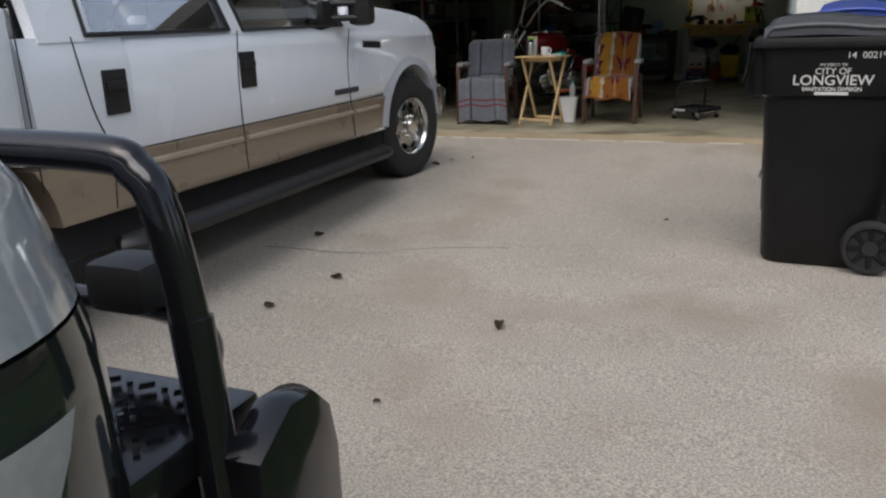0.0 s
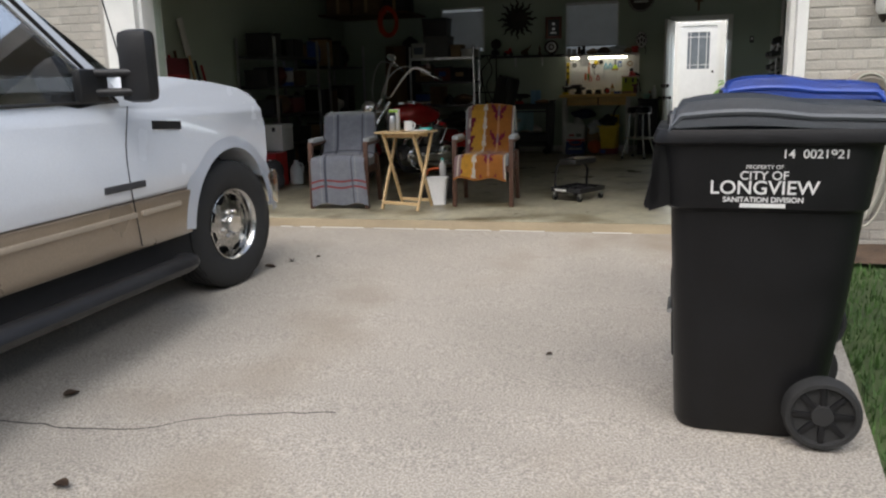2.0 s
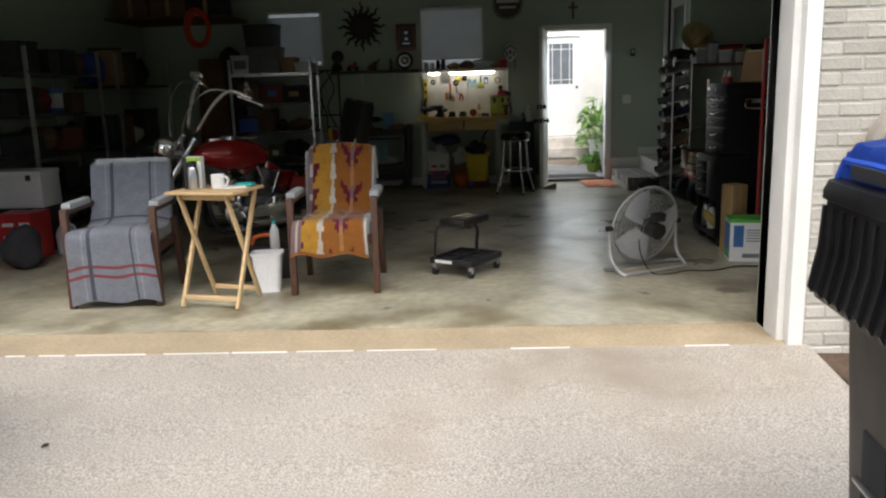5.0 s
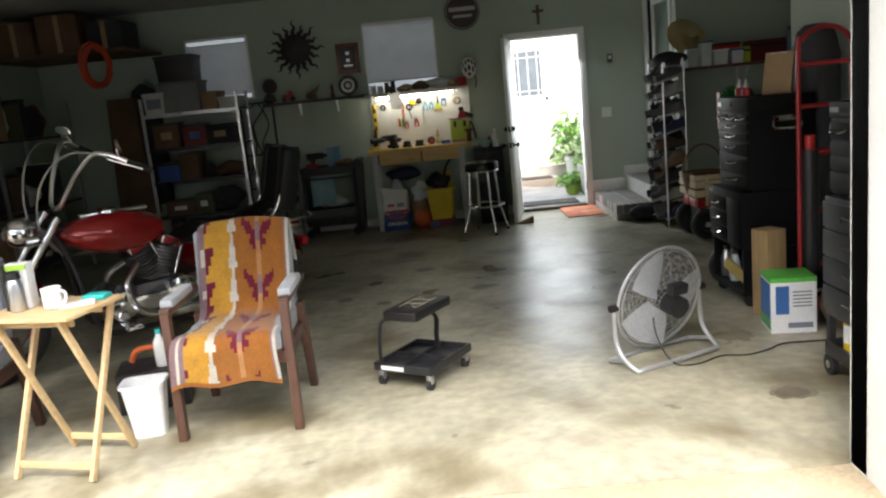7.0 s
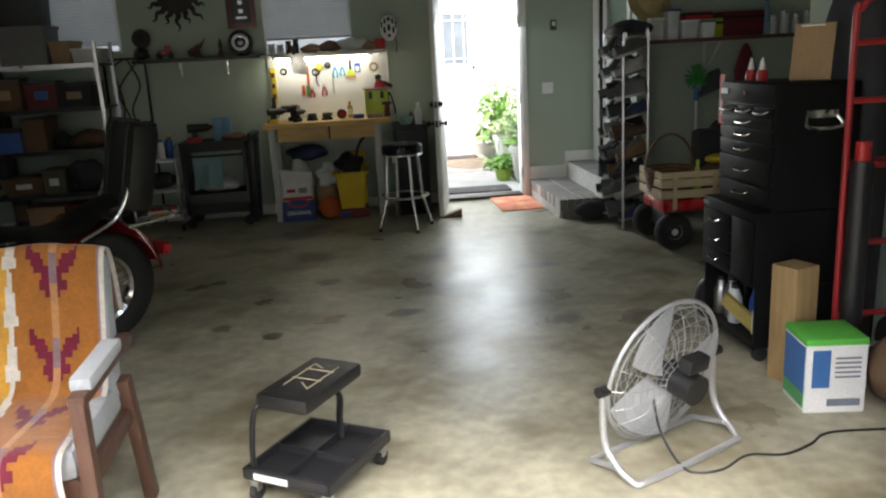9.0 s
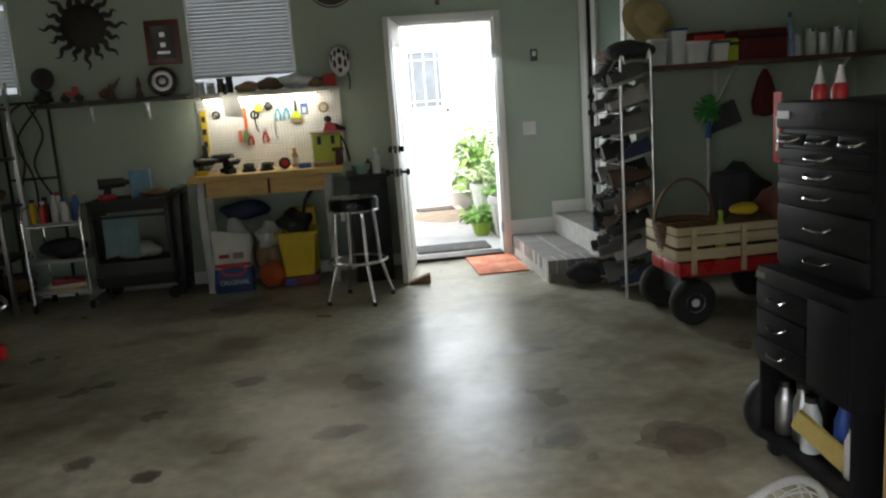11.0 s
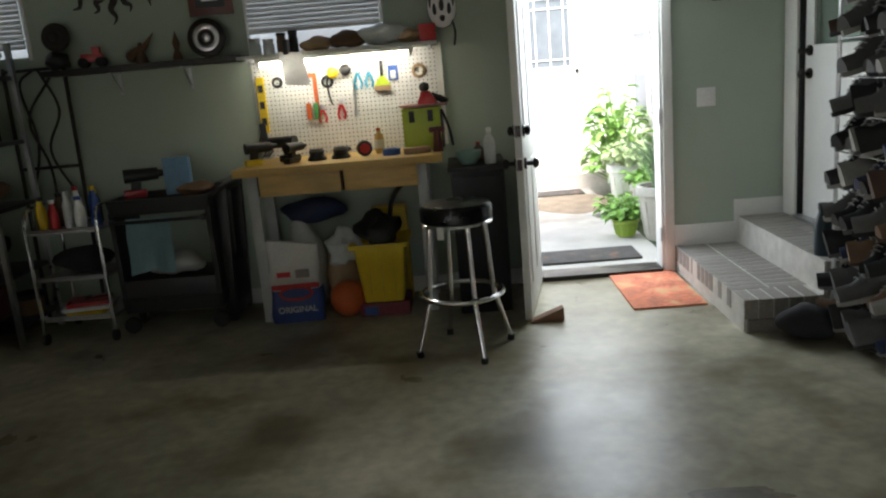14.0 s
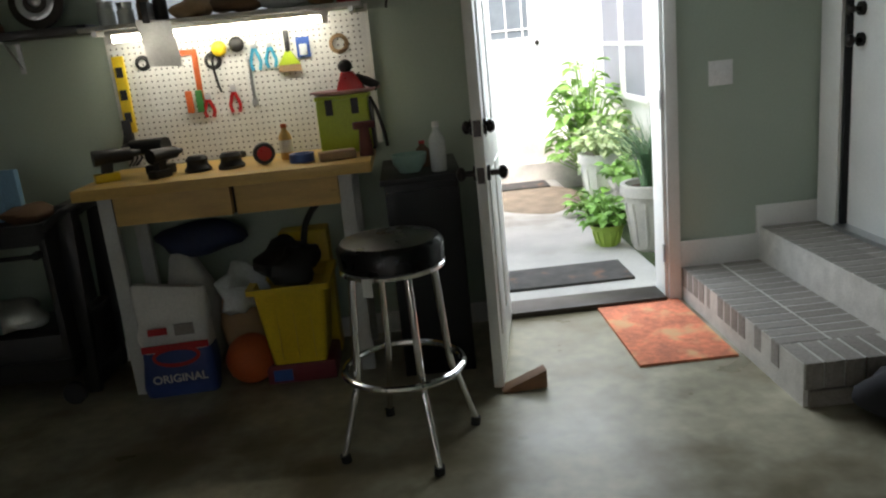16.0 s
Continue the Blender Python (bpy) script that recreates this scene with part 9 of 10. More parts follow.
# lantern
t = thing("wall_lantern", (1.55, -0.25, 1.62), "white wall lantern beside the garage opening", "lantern")
bm = bmesh.new()
lathe(bm, [(0.03, -0.08), (0.055, -0.05), (0.06, 0.14), (0.05, 0.15)], 8, m=pose(0, -0.10, 0.02))
part("glass", bm, mat("frosted_lantern_glass", (0.75, 0.76, 0.72), 0.3), t)
bm = bmesh.new()
lathe(bm, [(0.075, 0.165), (0.06, 0.19), (0.02, 0.24), (0, 0.26)], 8, m=pose(0, -0.10, 0.02))
lathe(bm, [(0.008, -0.13), (0.03, -0.10), (0.035, -0.075)], 8, m=pose(0, -0.10, 0.02))
box(bm, (0, -0.012, 0.10), (0.09, 0.024, 0.16), bev=0.006)
rod(bm, (0, 0, 0.13), (0, -0.10, 0.20), 0.010)
part("metalwork", bm, BRONZE, t)
# hose on its hanger
t = thing("garden_hose", (1.49, -0.25, 0.98), "pale coiled garden hose on a round wall hanger", "hose")
bm = bmesh.new()
rng = random.Random(5)
tube(bm, [(0.16 * math.cos(math.pi * k / 14), -0.10, 0.0 + 0.16 * math.sin(math.pi * k / 14)) for k in range(15)], 0.05, 8)
part("hanger", bm, mat("taupe_plastic", (0.28, 0.25, 0.21), 0.6), t)
HOSE = mat("pale_hose", (0.40, 0.39, 0.33), 0.5, vary=0.1)
for k in range(8):
    w, dr, dx = 0.15 + rng.uniform(-0.02, 0.03), 0.62 + rng.uniform(-0.12, 0.30), rng.uniform(-0.02, 0.05)
    bm = bmesh.new()
    tube(bm, smooth_path([(-w, -0.05 - 0.014 * k, -0.05), (-w * 0.7, -0.05 - 0.014 * k, 0.13), (0, -0.05 - 0.014 * k, 0.19), (w * 0.7, -0.05 - 0.014 * k, 0.13), (w, -0.05 - 0.014 * k, -0.05), (w * 0.95 + dx, -0.05 - 0.014 * k, -dr * 0.7), (dx, -0.06 - 0.014 * k, -dr), (-w * 0.9 + dx, -0.05 - 0.014 * k, -dr * 0.7), (-w, -0.05 - 0.014 * k, -0.05)], 5)[:-1], 0.0095, 7, closed=True)
    part("loop", bm, HOSE, t)
# yard sign
t = thing("yard_sign", (1.86, -0.52, lawn_z(1.86, -0.5), 0), "blue eight-sided security sign on a stake", "sign")
rods("stake", [((0, 0.012, -0.05), (0, 0.012, 0.45), 0.008)], STEEL, t)
bm = bmesh.new()
lathe(bm, [(0, -0.006), (0.125, -0.006), (0.125, 0.006), (0, 0.006)], 8, m=pose(0, 0, 0.45, 90) @ Matrix.Rotation(radians(22.5), 4, "Z"))
part("plate", bm, mat("sign_blue", (0.03, 0.17, 0.42), 0.4), t)
bm = bmesh.new()
box(bm, (0, -0.008, 0.45), (0.15, 0.003, 0.05), bev=0.001)
part("emblem_bar", bm, INK, t)
# soil bed and electric meter
BED = mat("brown_mulch", (0.085, 0.055, 0.035), 0.95, vary=0.35, scale=8, bump=0.8, bump_scale=40, fine=0.3)
bm = bmesh.new()
sheet(bm, 24, 10, lambda u, v: Vector((1.13 + 6.0 * u, -0.90 + 3.5 * v if u > 0.16 else -0.90 + 0.66 * v, -0.062 + 0.02 * noise.noise((u * 20, v * 6, 1)))))
structure(part("planting_bed", bm, BED), "bare brown soil bed along the house wall", "soil")
t = thing("electric_meter", (2.75, 2.6, 1.25), "grey electric meter box on the side wall", "meter")
boxes("box", [((0, -0.06, 0.2), (0.28, 0.12, 0.42))], mat("meter_grey", (0.22, 0.23, 0.23), 0.5), t, bev=0.01)
bm = bmesh.new()
lathe(bm, [(0.08, 0), (0.085, 0.05), (0.06, 0.09), (0, 0.10)], 20, m=pose(0, -0.12, 0.26, 90))
part("dial_cover", bm, CLEARPL, t)

# leaves of plants -------------------------------------------------
LEAF = mat("green_leaves", (0.07, 0.16, 0.025), 0.55, vary=0.25, scale=8, island=0.4)
LIGHTLEAF = mat("light_green_leaves", (0.20, 0.38, 0.07), 0.5, vary=0.2, scale=8, island=0.3)
DARKLEAF = mat("dark_green_leaves", (0.025, 0.055, 0.02), 0.6, vary=0.3, scale=8, island=0.4)


def leaf_cloud(name, centres, count, size, material, parent, seed, droop=0.3, long=1.6):
    """Many folded leaves scattered through blobs (centre, radius)."""
    r = random.Random(seed)
    vs, fs = [], []
    for _ in range(count):
        c, rad = r.choice(centres)
        d = Vector((r.gauss(0, 1), r.gauss(0, 1), r.gauss(0, 1))).normalized()
        p = Vector(c) + d * rad * r.uniform(0.35, 1.0) ** 0.6
        s = size * r.uniform(0.6, 1.3)
        ax = (d + Vector((r.uniform(-1, 1), r.uniform(-1, 1), r.uniform(-0.6, 0.8)))).normalized()
        sd = ax.cross(Vector((r.uniform(-1, 1), r.uniform(-1, 1), 1))).normalized()
        up = sd.cross(ax)
        n = len(vs)
        vs += [p, p + ax * s * long * 0.5 + sd * s * 0.35 + up * s * 0.1, p + ax * s * long - Vector((0, 0, droop * s)), p + ax * s * long * 0.5 - sd * s * 0.35 + up * s * 0.1]
        fs += [(n, n + 1, n + 2), (n, n + 2, n + 3)]
    me = bpy.data.meshes.new(name)
    me.from_pydata([tuple(v) for v in vs], [], fs)
    me.materials.append(material)
    ob = new(name, me)
    ob.parent = parent
    return ob


def shrub(name, at, h, r, material, label, seed, leaf=0.05, count=900):
    t = thing(name, at, label, "shrub")
    q = random.Random(seed)
    bm = bmesh.new()
    for k in range(7):
        a = q.uniform(0, 6.28)
        tube(bm, smooth_path([(0, 0, 0), (0.2 * r * math.cos(a), 0.2 * r * math.sin(a), h * 0.3), (0.6 * r * math.cos(a), 0.6 * r * math.sin(a), h * 0.75)], 4), 0.008, 5)
    part("stems", bm, BROWN, t)
    blobs = [((q.uniform(-0.6, 0.6) * r, q.uniform(-0.6, 0.6) * r, h * q.uniform(0.25, 0.85)), r * q.uniform(0.3, 0.55)) for _ in range(12)]
    leaf_cloud("foliage", blobs, count, leaf, material, t, seed)
    return t


shrub("shrub", (3.3, 1.3, -0.03), 1.0, 0.6, DARKLEAF, "dark leafy shrub beside the house wall", 3, count=1600)
shrub("shrub", (4.6, 1.5, -0.03), 1.2, 0.7, DARKLEAF, "dark leafy shrub beside the house wall", 4, count=1600)
shrub("shrub", (2.75, 0.5, -0.03), 0.6, 0.4, LEAF, "low green shrub beside the downspout", 6, count=900)

# ---------------------------------------------------------------- yard behind the back door
YARDC = mat("yard_concrete", (0.42, 0.40, 0.365), 0.85, vary=0.16, scale=2, bump=0.2, fine=0.10, spots=(0.24, 0.215, 0.175), spot_scale=1.3, spot_at=0.52, spot_soft=0.2)
structure(boxes("yard_path", [span(-2.5, 1.36, BACK + 0.15, 10.45, -0.12, -0.012)], YARDC), "pale stained concrete path in the yard", "path")
WHITEWALL = mat("white_house_paint", (0.76, 0.75, 0.71), 0.7, vary=0.05, bump=0.15, bump_scale=60)
structure(boxes("yard_house_wall", [span(-5.0, 0.66, 11.0, 11.15, -0.12, 3.0), span(1.48, 5.0, 11.0, 11.15, -0.12, 3.0), span(0.66, 1.48, 11.0, 11.15, 2.25, 3.0), span(0.66, 1.48, 11.0, 11.15, -0.12, 0.34)], WHITEWALL), "white painted house wall across the yard", "wall")
structure(boxes("yard_side_wall", [span(1.95, 2.07, BACK + 0.15, 11.0, -0.12, 2.9)], WHITEWALL), "white painted side wall along the yard", "wall")
t = structure(thing("door_3", (1.07, 11.0, 0.34), "", ""), "white storm door with a leaded upper window", "door")
for p in ((-0.41, -0.35, -0.03, 0.05, 0, 1.91), (0.35, 0.41, -0.03, 0.05, 0, 1.91), (-0.35, 0.35, -0.03, 0.05, 1.85, 1.91)):
    boxes("casing", [span(*p)], TRIM, t)
boxes("panel", [span(-0.35, 0.35, 0.0, 0.04, 0.02, 0.98), span(-0.35, -0.22, 0.0, 0.04, 0.98, 1.85), span(0.22, 0.35, 0.0, 0.04, 0.98, 1.85), span(-0.22, 0.22, 0.0, 0.04, 1.72, 1.85)], WHITEPL, t)
boxes("pane", [span(-0.22, 0.22, 0.02, 0.026, 0.98, 1.72)], mat("dark_pane", (0.16, 0.18, 0.20), 0.15), t)
for x in (-0.16, 0.0, 0.16):
    boxes("lead_bar", [span(x - 0.006, x + 0.006, 0.006, 0.02, 0.98, 1.72)], WHITEPL, t)
for z in (1.06, 1.62):
    boxes("lead_bar", [span(-0.22, 0.22, 0.005, 0.019, z - 0.006, z + 0.006)], WHITEPL, t)
for k in range(14):
    boxes("blind_slat", [span(-0.21, 0.21, 0.028, 0.034, 1.0 + 0.05 * k, 1.03 + 0.05 * k)], SLAT, t)
bm = bmesh.new()
ball(bm, (0.29, -0.03, 0.92), 0.025, (1, 1, 1), 12)
part("knob", bm, KNOB, t)
structure(boxes("yard_steps", [span(0.40, 1.75, 10.45, 11.0, -0.12, 0.16), span(0.40, 1.75, 10.72, 11.0, 0.16, 0.33)], mat("pale_step_brick", (0.58, 0.54, 0.49), 0.85, vary=0.2, bump=0.4)), "pale brick steps below the storm door", "steps")
t = structure(thing("window_3", (1.95, 9.95, 0.78), "", ""), "white-framed window with grey screens on the yard side wall", "window")
SCREEN = mat("grey_screen", (0.24, 0.25, 0.29), 0.5, bump=0.1, bump_scale=300)
for a, b in ((-0.66, -0.06), (0.06, 0.66)):
    boxes("screen", [span(-0.03, 0.0, a, b, 0.0, 0.82)], SCREEN, t)
    boxes("window_frame", [span(-0.045, 0.0, a - 0.05, a, -0.05, 0.87), span(-0.045, 0.0, b, b + 0.05, -0.05, 0.87), span(-0.045, 0.0, a, b, -0.05, 0.0), span(-0.045, 0.0, a, b, 0.82, 0.87), span(-0.04, 0.0, a, b, 0.40, 0.43)], TRIM, t)
t = thing("outdoor_mat", (0.84, 7.40, -0.011, 0), "dark coir mat outside the back door", "door mat")
boxes("pad", [((0, 0, 0.008), (0.70, 0.36, 0.016))], mat("dark_coir", (0.06, 0.055, 0.05), 0.95, vary=0.35, scale=10, bump=0.5, spots=(0.16, 0.09, 0.06), spot_scale=8, spot_at=0.58), t, bev=0.003)
t = thing("step_mat", (1.0, 10.25, -0.011, 0), "small dark mat before the yard steps", "door mat")
boxes("pad", [((0, 0, 0.008), (0.50, 0.30, 0.016))], mat("dark_coir", (0.06, 0.055, 0.05), 0.95), t, bev=0.003)
POT = mat("weathered_pot", (0.48, 0.45, 0.40), 0.85, vary=0.15, bump=0.3)


def pot(at, r, h, label, material=POT):
    t = thing("plant_pot", at, label, "plant pot")
    bm = bmesh.new()
    lathe(bm, [(r * 0.62, 0), (r * 0.7, 0.02), (r * 0.92, h * 0.75), (r * 0.95, h * 0.82), (r * 1.08, h * 0.84), (r * 1.08, h), (r * 0.92, h), (r * 0.88, h * 0.9), (0, h * 0.9)], 26)
    part("pot", bm, material, t)
    for k in range(12):
        a = 2 * math.pi * k / 12
        bm = bmesh.new()
        tube(bm, [(r * 0.72 * math.cos(a), r * 0.72 * math.sin(a), h * 0.1), (r * 0.93 * math.cos(a), r * 0.93 * math.sin(a), h * 0.74)], 0.009, 5)
        part("flute", bm, material, t)
    bm = bmesh.new()
    rod(bm, (0, 0, h * 0.88), (0, 0, h * 0.92), r * 0.88, n=22)
    part("soil", bm, BED, t)
    return t


def blades_plant(parent, z, n, ln, seed, material):
    q = random.Random(seed)
    bm = bmesh.new()
    for _ in range(n):
        a, s = q.uniform(0, 6.28), q.uniform(0.15, 0.8)
        l = ln * q.uniform(0.6, 1.1)
        d = Vector((math.cos(a), math.sin(a), 0))
        pts = [Vector((0.05 * q.uniform(-1, 1), 0.05 * q.uniform(-1, 1), z))]
        for k in (0.4, 0.75, 1.0):
            pts.append(pts[0] + d * l * s * k * k + Vector((0, 0, l * (k - 0.35 * s * k * k))))
        tube(bm, pts, [0.007, 0.007, 0.005, 0.001], 4, flat=0.3)
    return part("foliage", bm, material, parent)


BLUELEAF = mat("blue_green_blades", (0.13, 0.25, 0.12), 0.5, vary=0.2, scale=8, island=0.3)
PALELEAF = mat("pale_variegated_leaves", (0.42, 0.52, 0.26), 0.5, vary=0.25, scale=10, island=0.35)


def leafy_plant(parent, z, n, spread, height, size, seed, material):
    """Broad folded leaves on arching stalks."""
    q = random.Random(seed)
    stalks, vs, fs = bmesh.new(), [], []
    for _ in range(n):
        a, r = q.uniform(0, 6.28), spread * q.uniform(0.15, 1.0) ** 0.7
        h = height * q.uniform(0.25, 1.0) * (1.05 - 0.45 * r / spread)
        d = Vector((math.cos(a), math.sin(a), 0))
        tip = Vector((0, 0, z)) + d * r + Vector((0, 0, h))
        tube(stalks, [Vector((0, 0, z)) + d * 0.02, Vector((0, 0, z + h * 0.65)) + d * r * 0.45, tip], 0.004, 4)
        s_ = size * q.uniform(0.7, 1.25)
        ax = (d + Vector((q.uniform(-0.5, 0.5), q.uniform(-0.5, 0.5), q.uniform(-0.5, 0.35)))).normalized()
        sd = ax.cross(Vector((q.uniform(-0.4, 0.4), q.uniform(-0.4, 0.4), 1))).normalized()
        up = sd.cross(ax)
        k = len(vs)
        for f, w, lift in ((0.0, 0.02, 0.0), (0.35, 0.34, 0.06), (0.7, 0.28, 0.02), (1.0, 0.02, -0.12)):
            m_ = tip + ax * s_ * f + up * s_ * lift
            vs += [m_ + sd * s_ * w + up * s_ * 0.10 * (w > 0.1), m_, m_ - sd * s_ * w + up * s_ * 0.10 * (w > 0.1)]
        for j in range(3):
            for c in (0, 1):
                fs.append((k + 3 * j + c, k + 3 * j + c + 1, k + 3 * j + c + 4, k + 3 * j + c + 3))
    part("stalk_tuft", stalks, material, parent)
    me = bpy.data.meshes.new("leaves")
    me.from_pydata([tuple(v) for v in vs], [], fs)
    me.materials.append(material)
    ob = new("leaves", me)
    ob.parent = parent


p1 = pot((1.47, 7.80, -0.012), 0.17, 0.42, "tall pale fluted pot with grassy plant")
blades_plant(p1, 0.38, 150, 0.54, 8, BLUELEAF)
p2 = pot((1.235, 7.98, -0.012), 0.10, 0.14, "small pot with bright green leafy plant", mat("green_pot", (0.30, 0.42, 0.06), 0.5))
leafy_plant(p2, 0.12, 80, 0.13, 0.20, 0.085, 9, LIGHTLEAF)
p3 = pot((1.50, 9.15, -0.012), 0.17, 0.42, "white pot with a spreading leafy plant", mat("chalky_pot", (0.66, 0.65, 0.61), 0.8, vary=0.12, bump=0.2))
leafy_plant(p3, 0.38, 90, 0.20, 0.26, 0.10, 10, PALELEAF)
p4 = pot((1.56, 8.62, -0.012), 0.13, 0.30, "weathered pot with green trailing plant")
leafy_plant(p4, 0.27, 60, 0.15, 0.20, 0.09, 14, LIGHTLEAF)
t = thing("shrub", (1.62, 10.08, -0.02), "tall broad-leaved bright green plant along the yard wall", "shrub")
leafy_plant(t, 0.0, 230, 0.29, 1.26, 0.135, 11, LIGHTLEAF)
t = thing("shrub", (1.68, 9.60, -0.02), "pale variegated plant along the yard wall", "shrub")
leafy_plant(t, 0.0, 130, 0.22, 0.78, 0.11, 12, PALELEAF)
t = thing("shrub", (1.36, 8.85, -0.02), "low green plant along the yard path", "shrub")
leafy_plant(t, 0.0, 50, 0.16, 0.26, 0.10, 13, LIGHTLEAF)
# bare earth beside the path
bm = bmesh.new()
lathe(bm, [(0.0, 0.004), (0.9, 0.003), (1.0, 0.0)], 22, m=pose(1.05, 9.65, -0.012), sx=0.42, sy=0.62)
for v in bm.verts:
    v.co.x += 0.06 * noise.noise((v.co.x * 5, v.co.y * 5, 2))
    v.co.y += 0.10 * noise.noise((v.co.x * 4, v.co.y * 4, 7))
structure(part("bare_earth", bm, mat("damp_earth", (0.22, 0.17, 0.12), 0.95, vary=0.3, scale=6, bump=0.5)), "damp brown earth beside the yard path", "soil")

# ---------------------------------------------------------------- unseen trees across the road that block low sky
def tree(at, h, seed):
    t = thing("tree", at, "tall leafy green tree out of view, added to block low sky", "tree", "trees across the road")
    q = random.Random(seed)
    bm = bmesh.new()
    tube(bm, smooth_path([(0, 0, 0), (0.1, 0.05, h * 0.25), (0.0, 0.1, h * 0.5), (0.1, 0, h * 0.8)], 5), [0.35 - 0.02 * k for k in range(16)], 9)
    part("trunk", bm, BROWN, t)
    blobs = []
    for k in range(22):
        a, z = q.uniform(0, 6.28), q.uniform(0.10, 1.0)
        rr = h * 0.32 * math.sqrt(max(0.05, 1 - (2 * z - 1.25) ** 2))
        e = Vector((rr * math.cos(a), rr * math.sin(a), h * z))
        bm = bmesh.new()
        tube(bm, smooth_path([(0.05, 0.03, h * z * 0.6), tuple(e * 0.6 + Vector((0, 0, h * z * 0.35))), tuple(e)], 4), [0.12 - 0.011 * j for j in range(9)], 6)
        part("limb", bm, BROWN, t)
        blobs.append((tuple(e), h * q.uniform(0.09, 0.15)))
    leaf_cloud("crown", blobs, 4800, 0.34, DARKLEAF, t, seed)


# Reflections show some trees; this tall, low-crowned row is added to dim the garage.
for k, (x, y, h) in enumerate(((-30, -30, 15), (-23, -27, 16), (-17, -30, 15), (-11, -27, 17), (-6, -31, 16), (-1, -27, 15), (4, -29, 17), (10, -27, 16), (15, -31, 15), (21, -27, 17), (28, -30, 15), (34, -12, 12), (30, 6, 11), (-26, -14, 13))):
    tree((x, y, lawn_z(x, -12) - 0.05), h, 100 + k)
structure(boxes("road", [span(-120, 120, -24, -17, -0.6, lawn_z(0, -12) - 0.045)], mat("asphalt", (0.05, 0.05, 0.052), 0.9, vary=0.2, bump=0.4)), "dark asphalt road across the driveway's end", "road")

# ---------------------------------------------------------------- driveway litter
DEAD = mat("dead_leaf", (0.10, 0.065, 0.045), 0.8, vary=0.3, scale=30)
rng = random.Random(17)
for k, (x, y) in enumerate(((-2.52, -1.63), (-2.445, -1.44), (-1.905, -4.46), (-0.905, -4.825), (-2.015, -4.90), (-2.40, -3.79), (-1.11, -5.58), (-2.30, -1.30), (-0.43, -2.98))):
    t = thing("dead_leaf", (x, y, drive_z(y) + 0.002, rng.uniform(0, 360)), "curled brown dead leaf on the driveway", "leaf", "dead leaves on the driveway")
    s = 0.036 if k < 6 else 0.016
    bm = bmesh.new()
    sheet(bm, 6, 4, lambda u, v: Vector(((u - 0.5) * 2 * s, (v - 0.5) * 1.2 * s * math.sin(math.pi * (0.1 + 0.8 * u)), 0.004 + s * 0.55 * (2 * v - 1) ** 2 * math.sin(math.pi * (0.1 + 0.8 * u)) + s * 0.3 * u * u)), 0.0015)
    part("blade", bm, DEAD, t)
bm = bmesh.new()
pts = smooth_path([(-2.62, -4.06, 0), (-2.4, -4.05, 0), (-2.21, -4.06, 0), (-1.92, -4.02, 0), (-1.77, -3.92, 0), (-1.55, -3.82, 0), (-1.2, -3.74, 0)], 8)
for a, b in zip(pts, pts[1:]):
    n = Vector((0, 0.003 + 0.003 * abs(noise.noise(a * 9)), 0))
    j = Vector((0, 0.015 * noise.noise(a * 14), 0))
    j2 = Vector((0, 0.015 * noise.noise(b * 14), 0))
    v = [bm.verts.new((p.x, p.y, drive_z(p.y) + 0.0015)) for p in (a + j - n, b + j2 - n, b + j2 + n, a + j + n)]
    bm.faces.new(v)
structure(part("driveway_crack", bm, GAP, smooth=False), "fine dark crack across the driveway", "crack")
bm = bmesh.new()
x = -4.2
while x < 0.9:
    w = rng.uniform(0.03, 0.38)
    box(bm, (x + w / 2, -0.252 + rng.uniform(-0.003, 0.003), drive_z(-0.25) + 0.002), (w, rng.uniform(0.004, 0.012), 0.004))
    x += w + (rng.uniform(0.01, 0.12) if x < -1.5 else rng.uniform(0.2, 0.9))
structure(part("joint_filler", bm, PAPER), "broken white filler along the driveway joint", "joint")
# oil stains on the floor
OIL = mat("oil_stain", (0.135, 0.112, 0.078), 0.38, vary=0.40, scale=9)
HALO = mat("old_oil_halo", (0.20, 0.175, 0.122), 0.36, vary=0.40, scale=9)
for k, (x, y, rx_, ry_) in enumerate(((-1.30, 3.27, 0.055, 0.05), (-0.99, 3.07, 0.05, 0.045), (-0.70, 4.09, 0.08, 0.06), (1.14, 2.80, 0.14, 0.15), (0.68, 2.94, 0.08, 0.08), (-0.23, 3.29, 0.09, 0.07), (1.05, 0.77, 0.09, 0.06), (0.75, 4.1, 0.14, 0.05))):
    for size, z, m_, word in ((1.25, 0.0012, HALO, "faint brown halo round an oil stain"), (0.9, 0.0022, OIL, "dark oil stain on the concrete floor")):
        bm = bmesh.new()
        c = bm.verts.new((x, y, z))
        ring = []
        for j in range(40):
            a = 2 * math.pi * j / 40
            p = Vector((math.cos(a), math.sin(a), 0.0))
            f = size * (1 + 0.35 * noise.noise(p * 1.6 + Vector((0, 0, k * 3.1))) + 0.22 * noise.noise(p * 5.0 + Vector((3, 0, k * 1.7 + size))))
            ring.append(bm.verts.new((x + rx_ * p.x * f, y + ry_ * p.y * f, z)))
        for j in range(40):
            bm.faces.new((c, ring[j], ring[(j + 1) % 40]))
        structure(part("floor_stain", bm, m_, smooth=False), word, "stain")

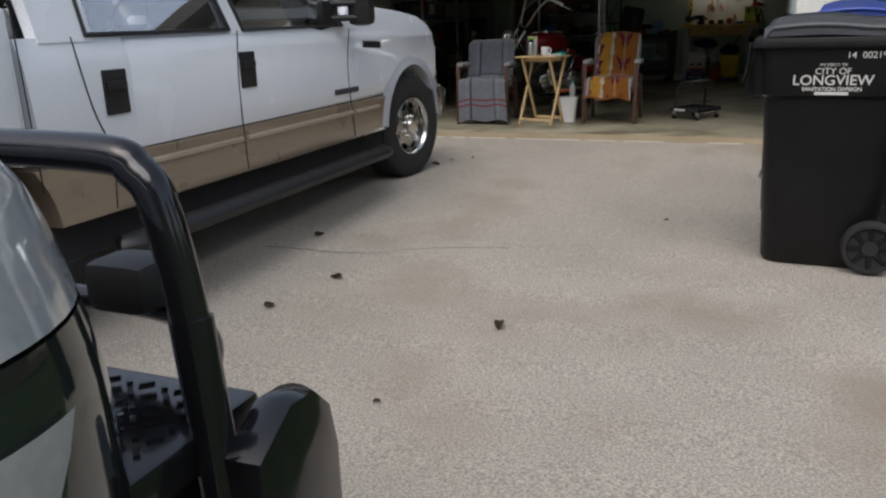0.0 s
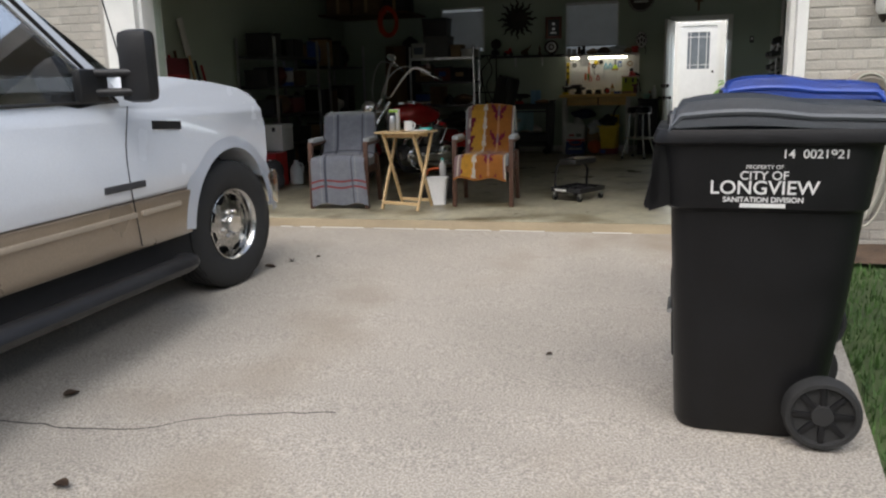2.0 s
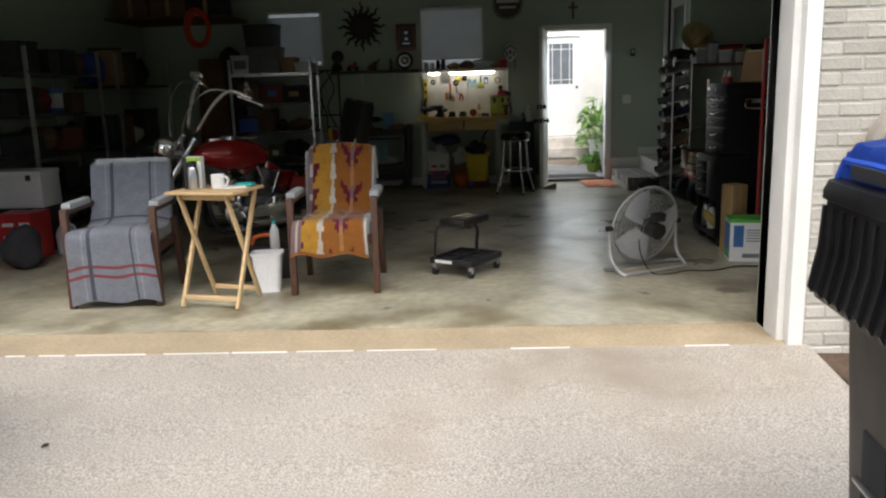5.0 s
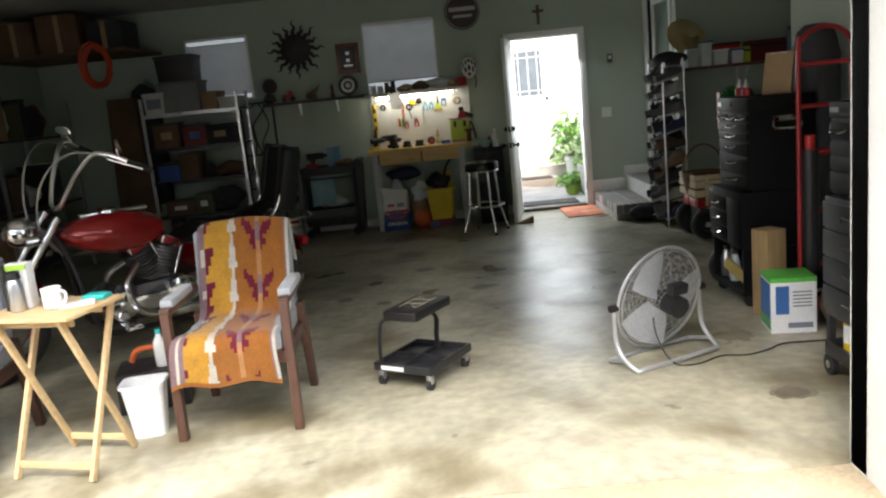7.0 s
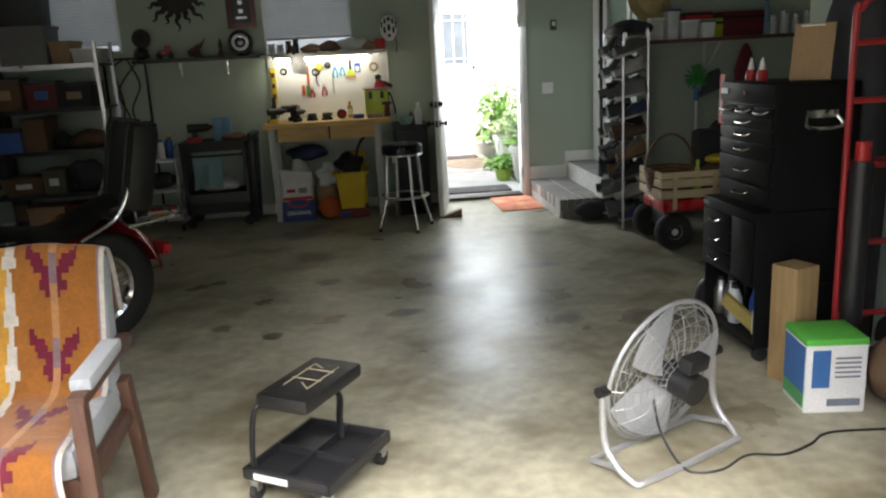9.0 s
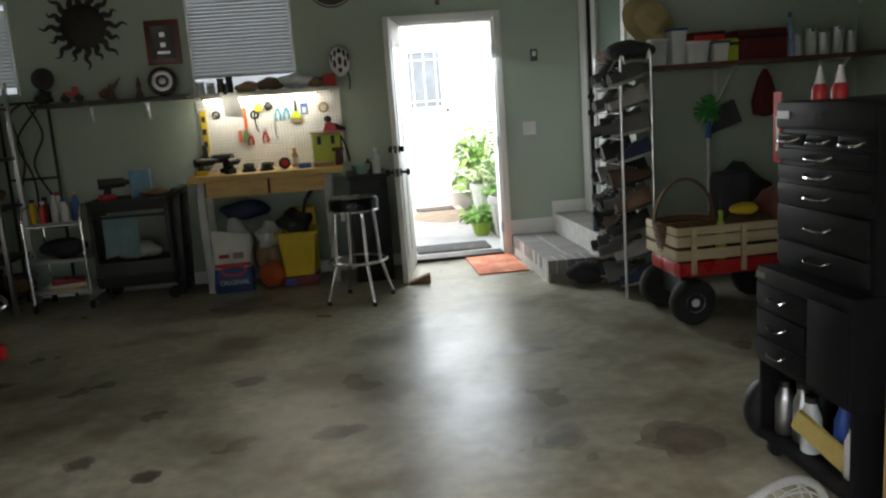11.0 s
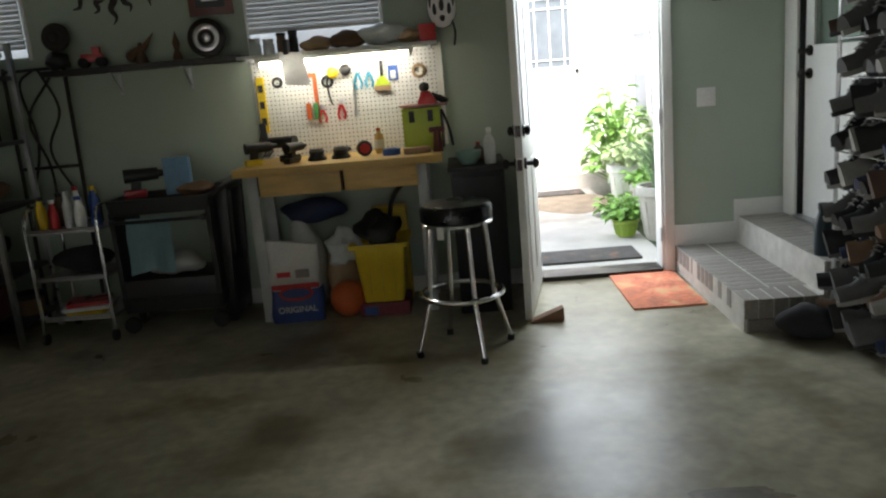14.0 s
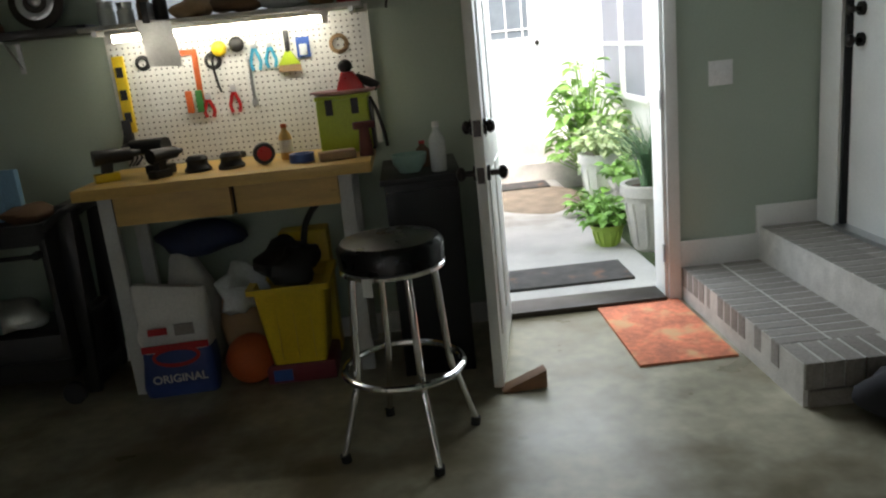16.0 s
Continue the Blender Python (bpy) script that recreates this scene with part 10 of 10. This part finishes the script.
# ---------------------------------------------------------------- grass
q = np.random.RandomState(3)
N = 42000
gx = 0.55 + 5.0 * q.rand(N) ** 1.5
gy = -8.5 + 7.7 * q.rand(N)
edge_x = np.interp(gy, YS, edge) + 0.02
keep = (gx > edge_x) & ((gy < -0.95) | (gx > 9))
gx, gy = gx[keep], gy[keep]
n = len(gx)
hgt = 0.03 + 0.035 * q.rand(n)
ang, lean = q.rand(n) * 6.283, 0.035 * q.rand(n)
bz = np.array([lawn_z(x, y) - 0.03 for x, y in zip(gx, gy)])
wd = 0.0035 + 0.003 * q.rand(n)
co = np.zeros((n, 3, 3))
co[:, 0] = np.stack([gx - wd * np.sin(ang), gy + wd * np.cos(ang), bz], 1)
co[:, 1] = np.stack([gx + wd * np.sin(ang), gy - wd * np.cos(ang), bz], 1)
co[:, 2] = np.stack([gx + lean * np.cos(ang), gy + lean * np.sin(ang), bz + hgt], 1)
me = bpy.data.meshes.new("grass")
me.from_pydata(co.reshape(-1, 3).tolist(), [], np.arange(3 * n).reshape(-1, 3).tolist())
me.materials.append(GRASS)
tagged(new("grass", me), "short green lawn grass beside the driveway", "grass", kind="stuff")

# ---------------------------------------------------------------- bricks
def brick_mesh(name, s, material, bev=0.006):
    bm = bmesh.new()
    box(bm, (0, 0, 0), s, bev=0)
    bmesh.ops.bevel(bm, geom=bm.edges[:], offset=bev, segments=1, affect="EDGES")
    me = bpy.data.meshes.new(name)
    bm.to_mesh(me)
    bm.free()
    me.materials.append(material)
    return me


rng = random.Random(4)
BL, BH, J = 0.196, 0.062, 0.010
full, half = brick_mesh("brick", (BL, 0.03, BH), BRICK), brick_mesh("brick", (BL / 2 - J / 2, 0.03, BH), BRICK)
for owner, x0, x1 in ((brick_east, FR0, FR1), (brick_west, FL0, FL1)):
    for row in range(34 if owner is brick_east else 34):
        z = -0.10 + (row + 0.5) * (BH + J)
        x = x0 + 0.002
        if row % 2:
            b = new("brick", half)
            b.parent, b.matrix_basis = owner, pose(x + BL / 4, -0.247 + rng.uniform(-0.002, 0.002), z)
            x += BL / 2 + J / 2
        while x + BL <= x1 + 0.004:
            b = new("brick", full)
            b.parent, b.matrix_basis = owner, pose(x + BL / 2, -0.247 + rng.uniform(-0.002, 0.002), z, 0, rng.uniform(-0.3, 0.3), 0)
            x += BL + J
        if x1 - x > BL / 2 - 0.01:
            b = new("brick", half)
            b.parent, b.matrix_basis = owner, pose(x + BL / 4, -0.247, z)

# brick steps up to the house door
steps = structure(boxes("brick_steps", [span(1.308, 1.70, 5.576, BACK, 0, 0.1655), span(1.6955, RIGHT, 5.576, BACK, 0, 0.3325)], STEPMORTAR), "two grey brick steps up to the house door", "steps")
row = brick_mesh("brick", (0.19, 0.065, 0.10), STEPBRICK, 0.003)
head = brick_mesh("brick", (0.19, 0.03, 0.064), STEPBRICK, 0.003)
cap = brick_mesh("brick", (0.065, 0.19, 0.10), STEPBRICK, 0.003)
for k in range(16):
    y = 5.82 + 0.0745 * k - 0.03
    if y > BACK - 0.035:
        continue
    for x, z in ((1.402, 0.118), (1.601, 0.1175), (1.795, 0.285)):
        b = new("brick", row)
        b.parent, b.matrix_basis = steps, pose(x + rng.uniform(-0.002, 0.002), y, z, 0, 0, rng.uniform(-0.6, 0.6))
    b = new("brick", row)
    b.parent, b.matrix_basis = steps, pose(1.90, y, 0.284)
for k in range(5):
    b = new("brick", cap)
    b.parent, b.matrix_basis = steps, pose(1.342 + 0.0735 * k, 5.66, 0.118)
    if k < 4:
        b = new("brick", cap)
        b.parent, b.matrix_basis = steps, pose(1.735 + 0.0735 * k, 5.66, 0.285)
for k in range(3):
    b = new("brick", head)
    b.parent, b.matrix_basis = steps, pose(1.42 + 0.20 * k, 5.572, 0.034)
for k in range(2):
    b = new("brick", head)
    b.parent, b.matrix_basis = steps, pose(1.80 + 0.20 * k if k == 0 else 1.90, 5.572, 0.20 + 0.0 * k)
    break
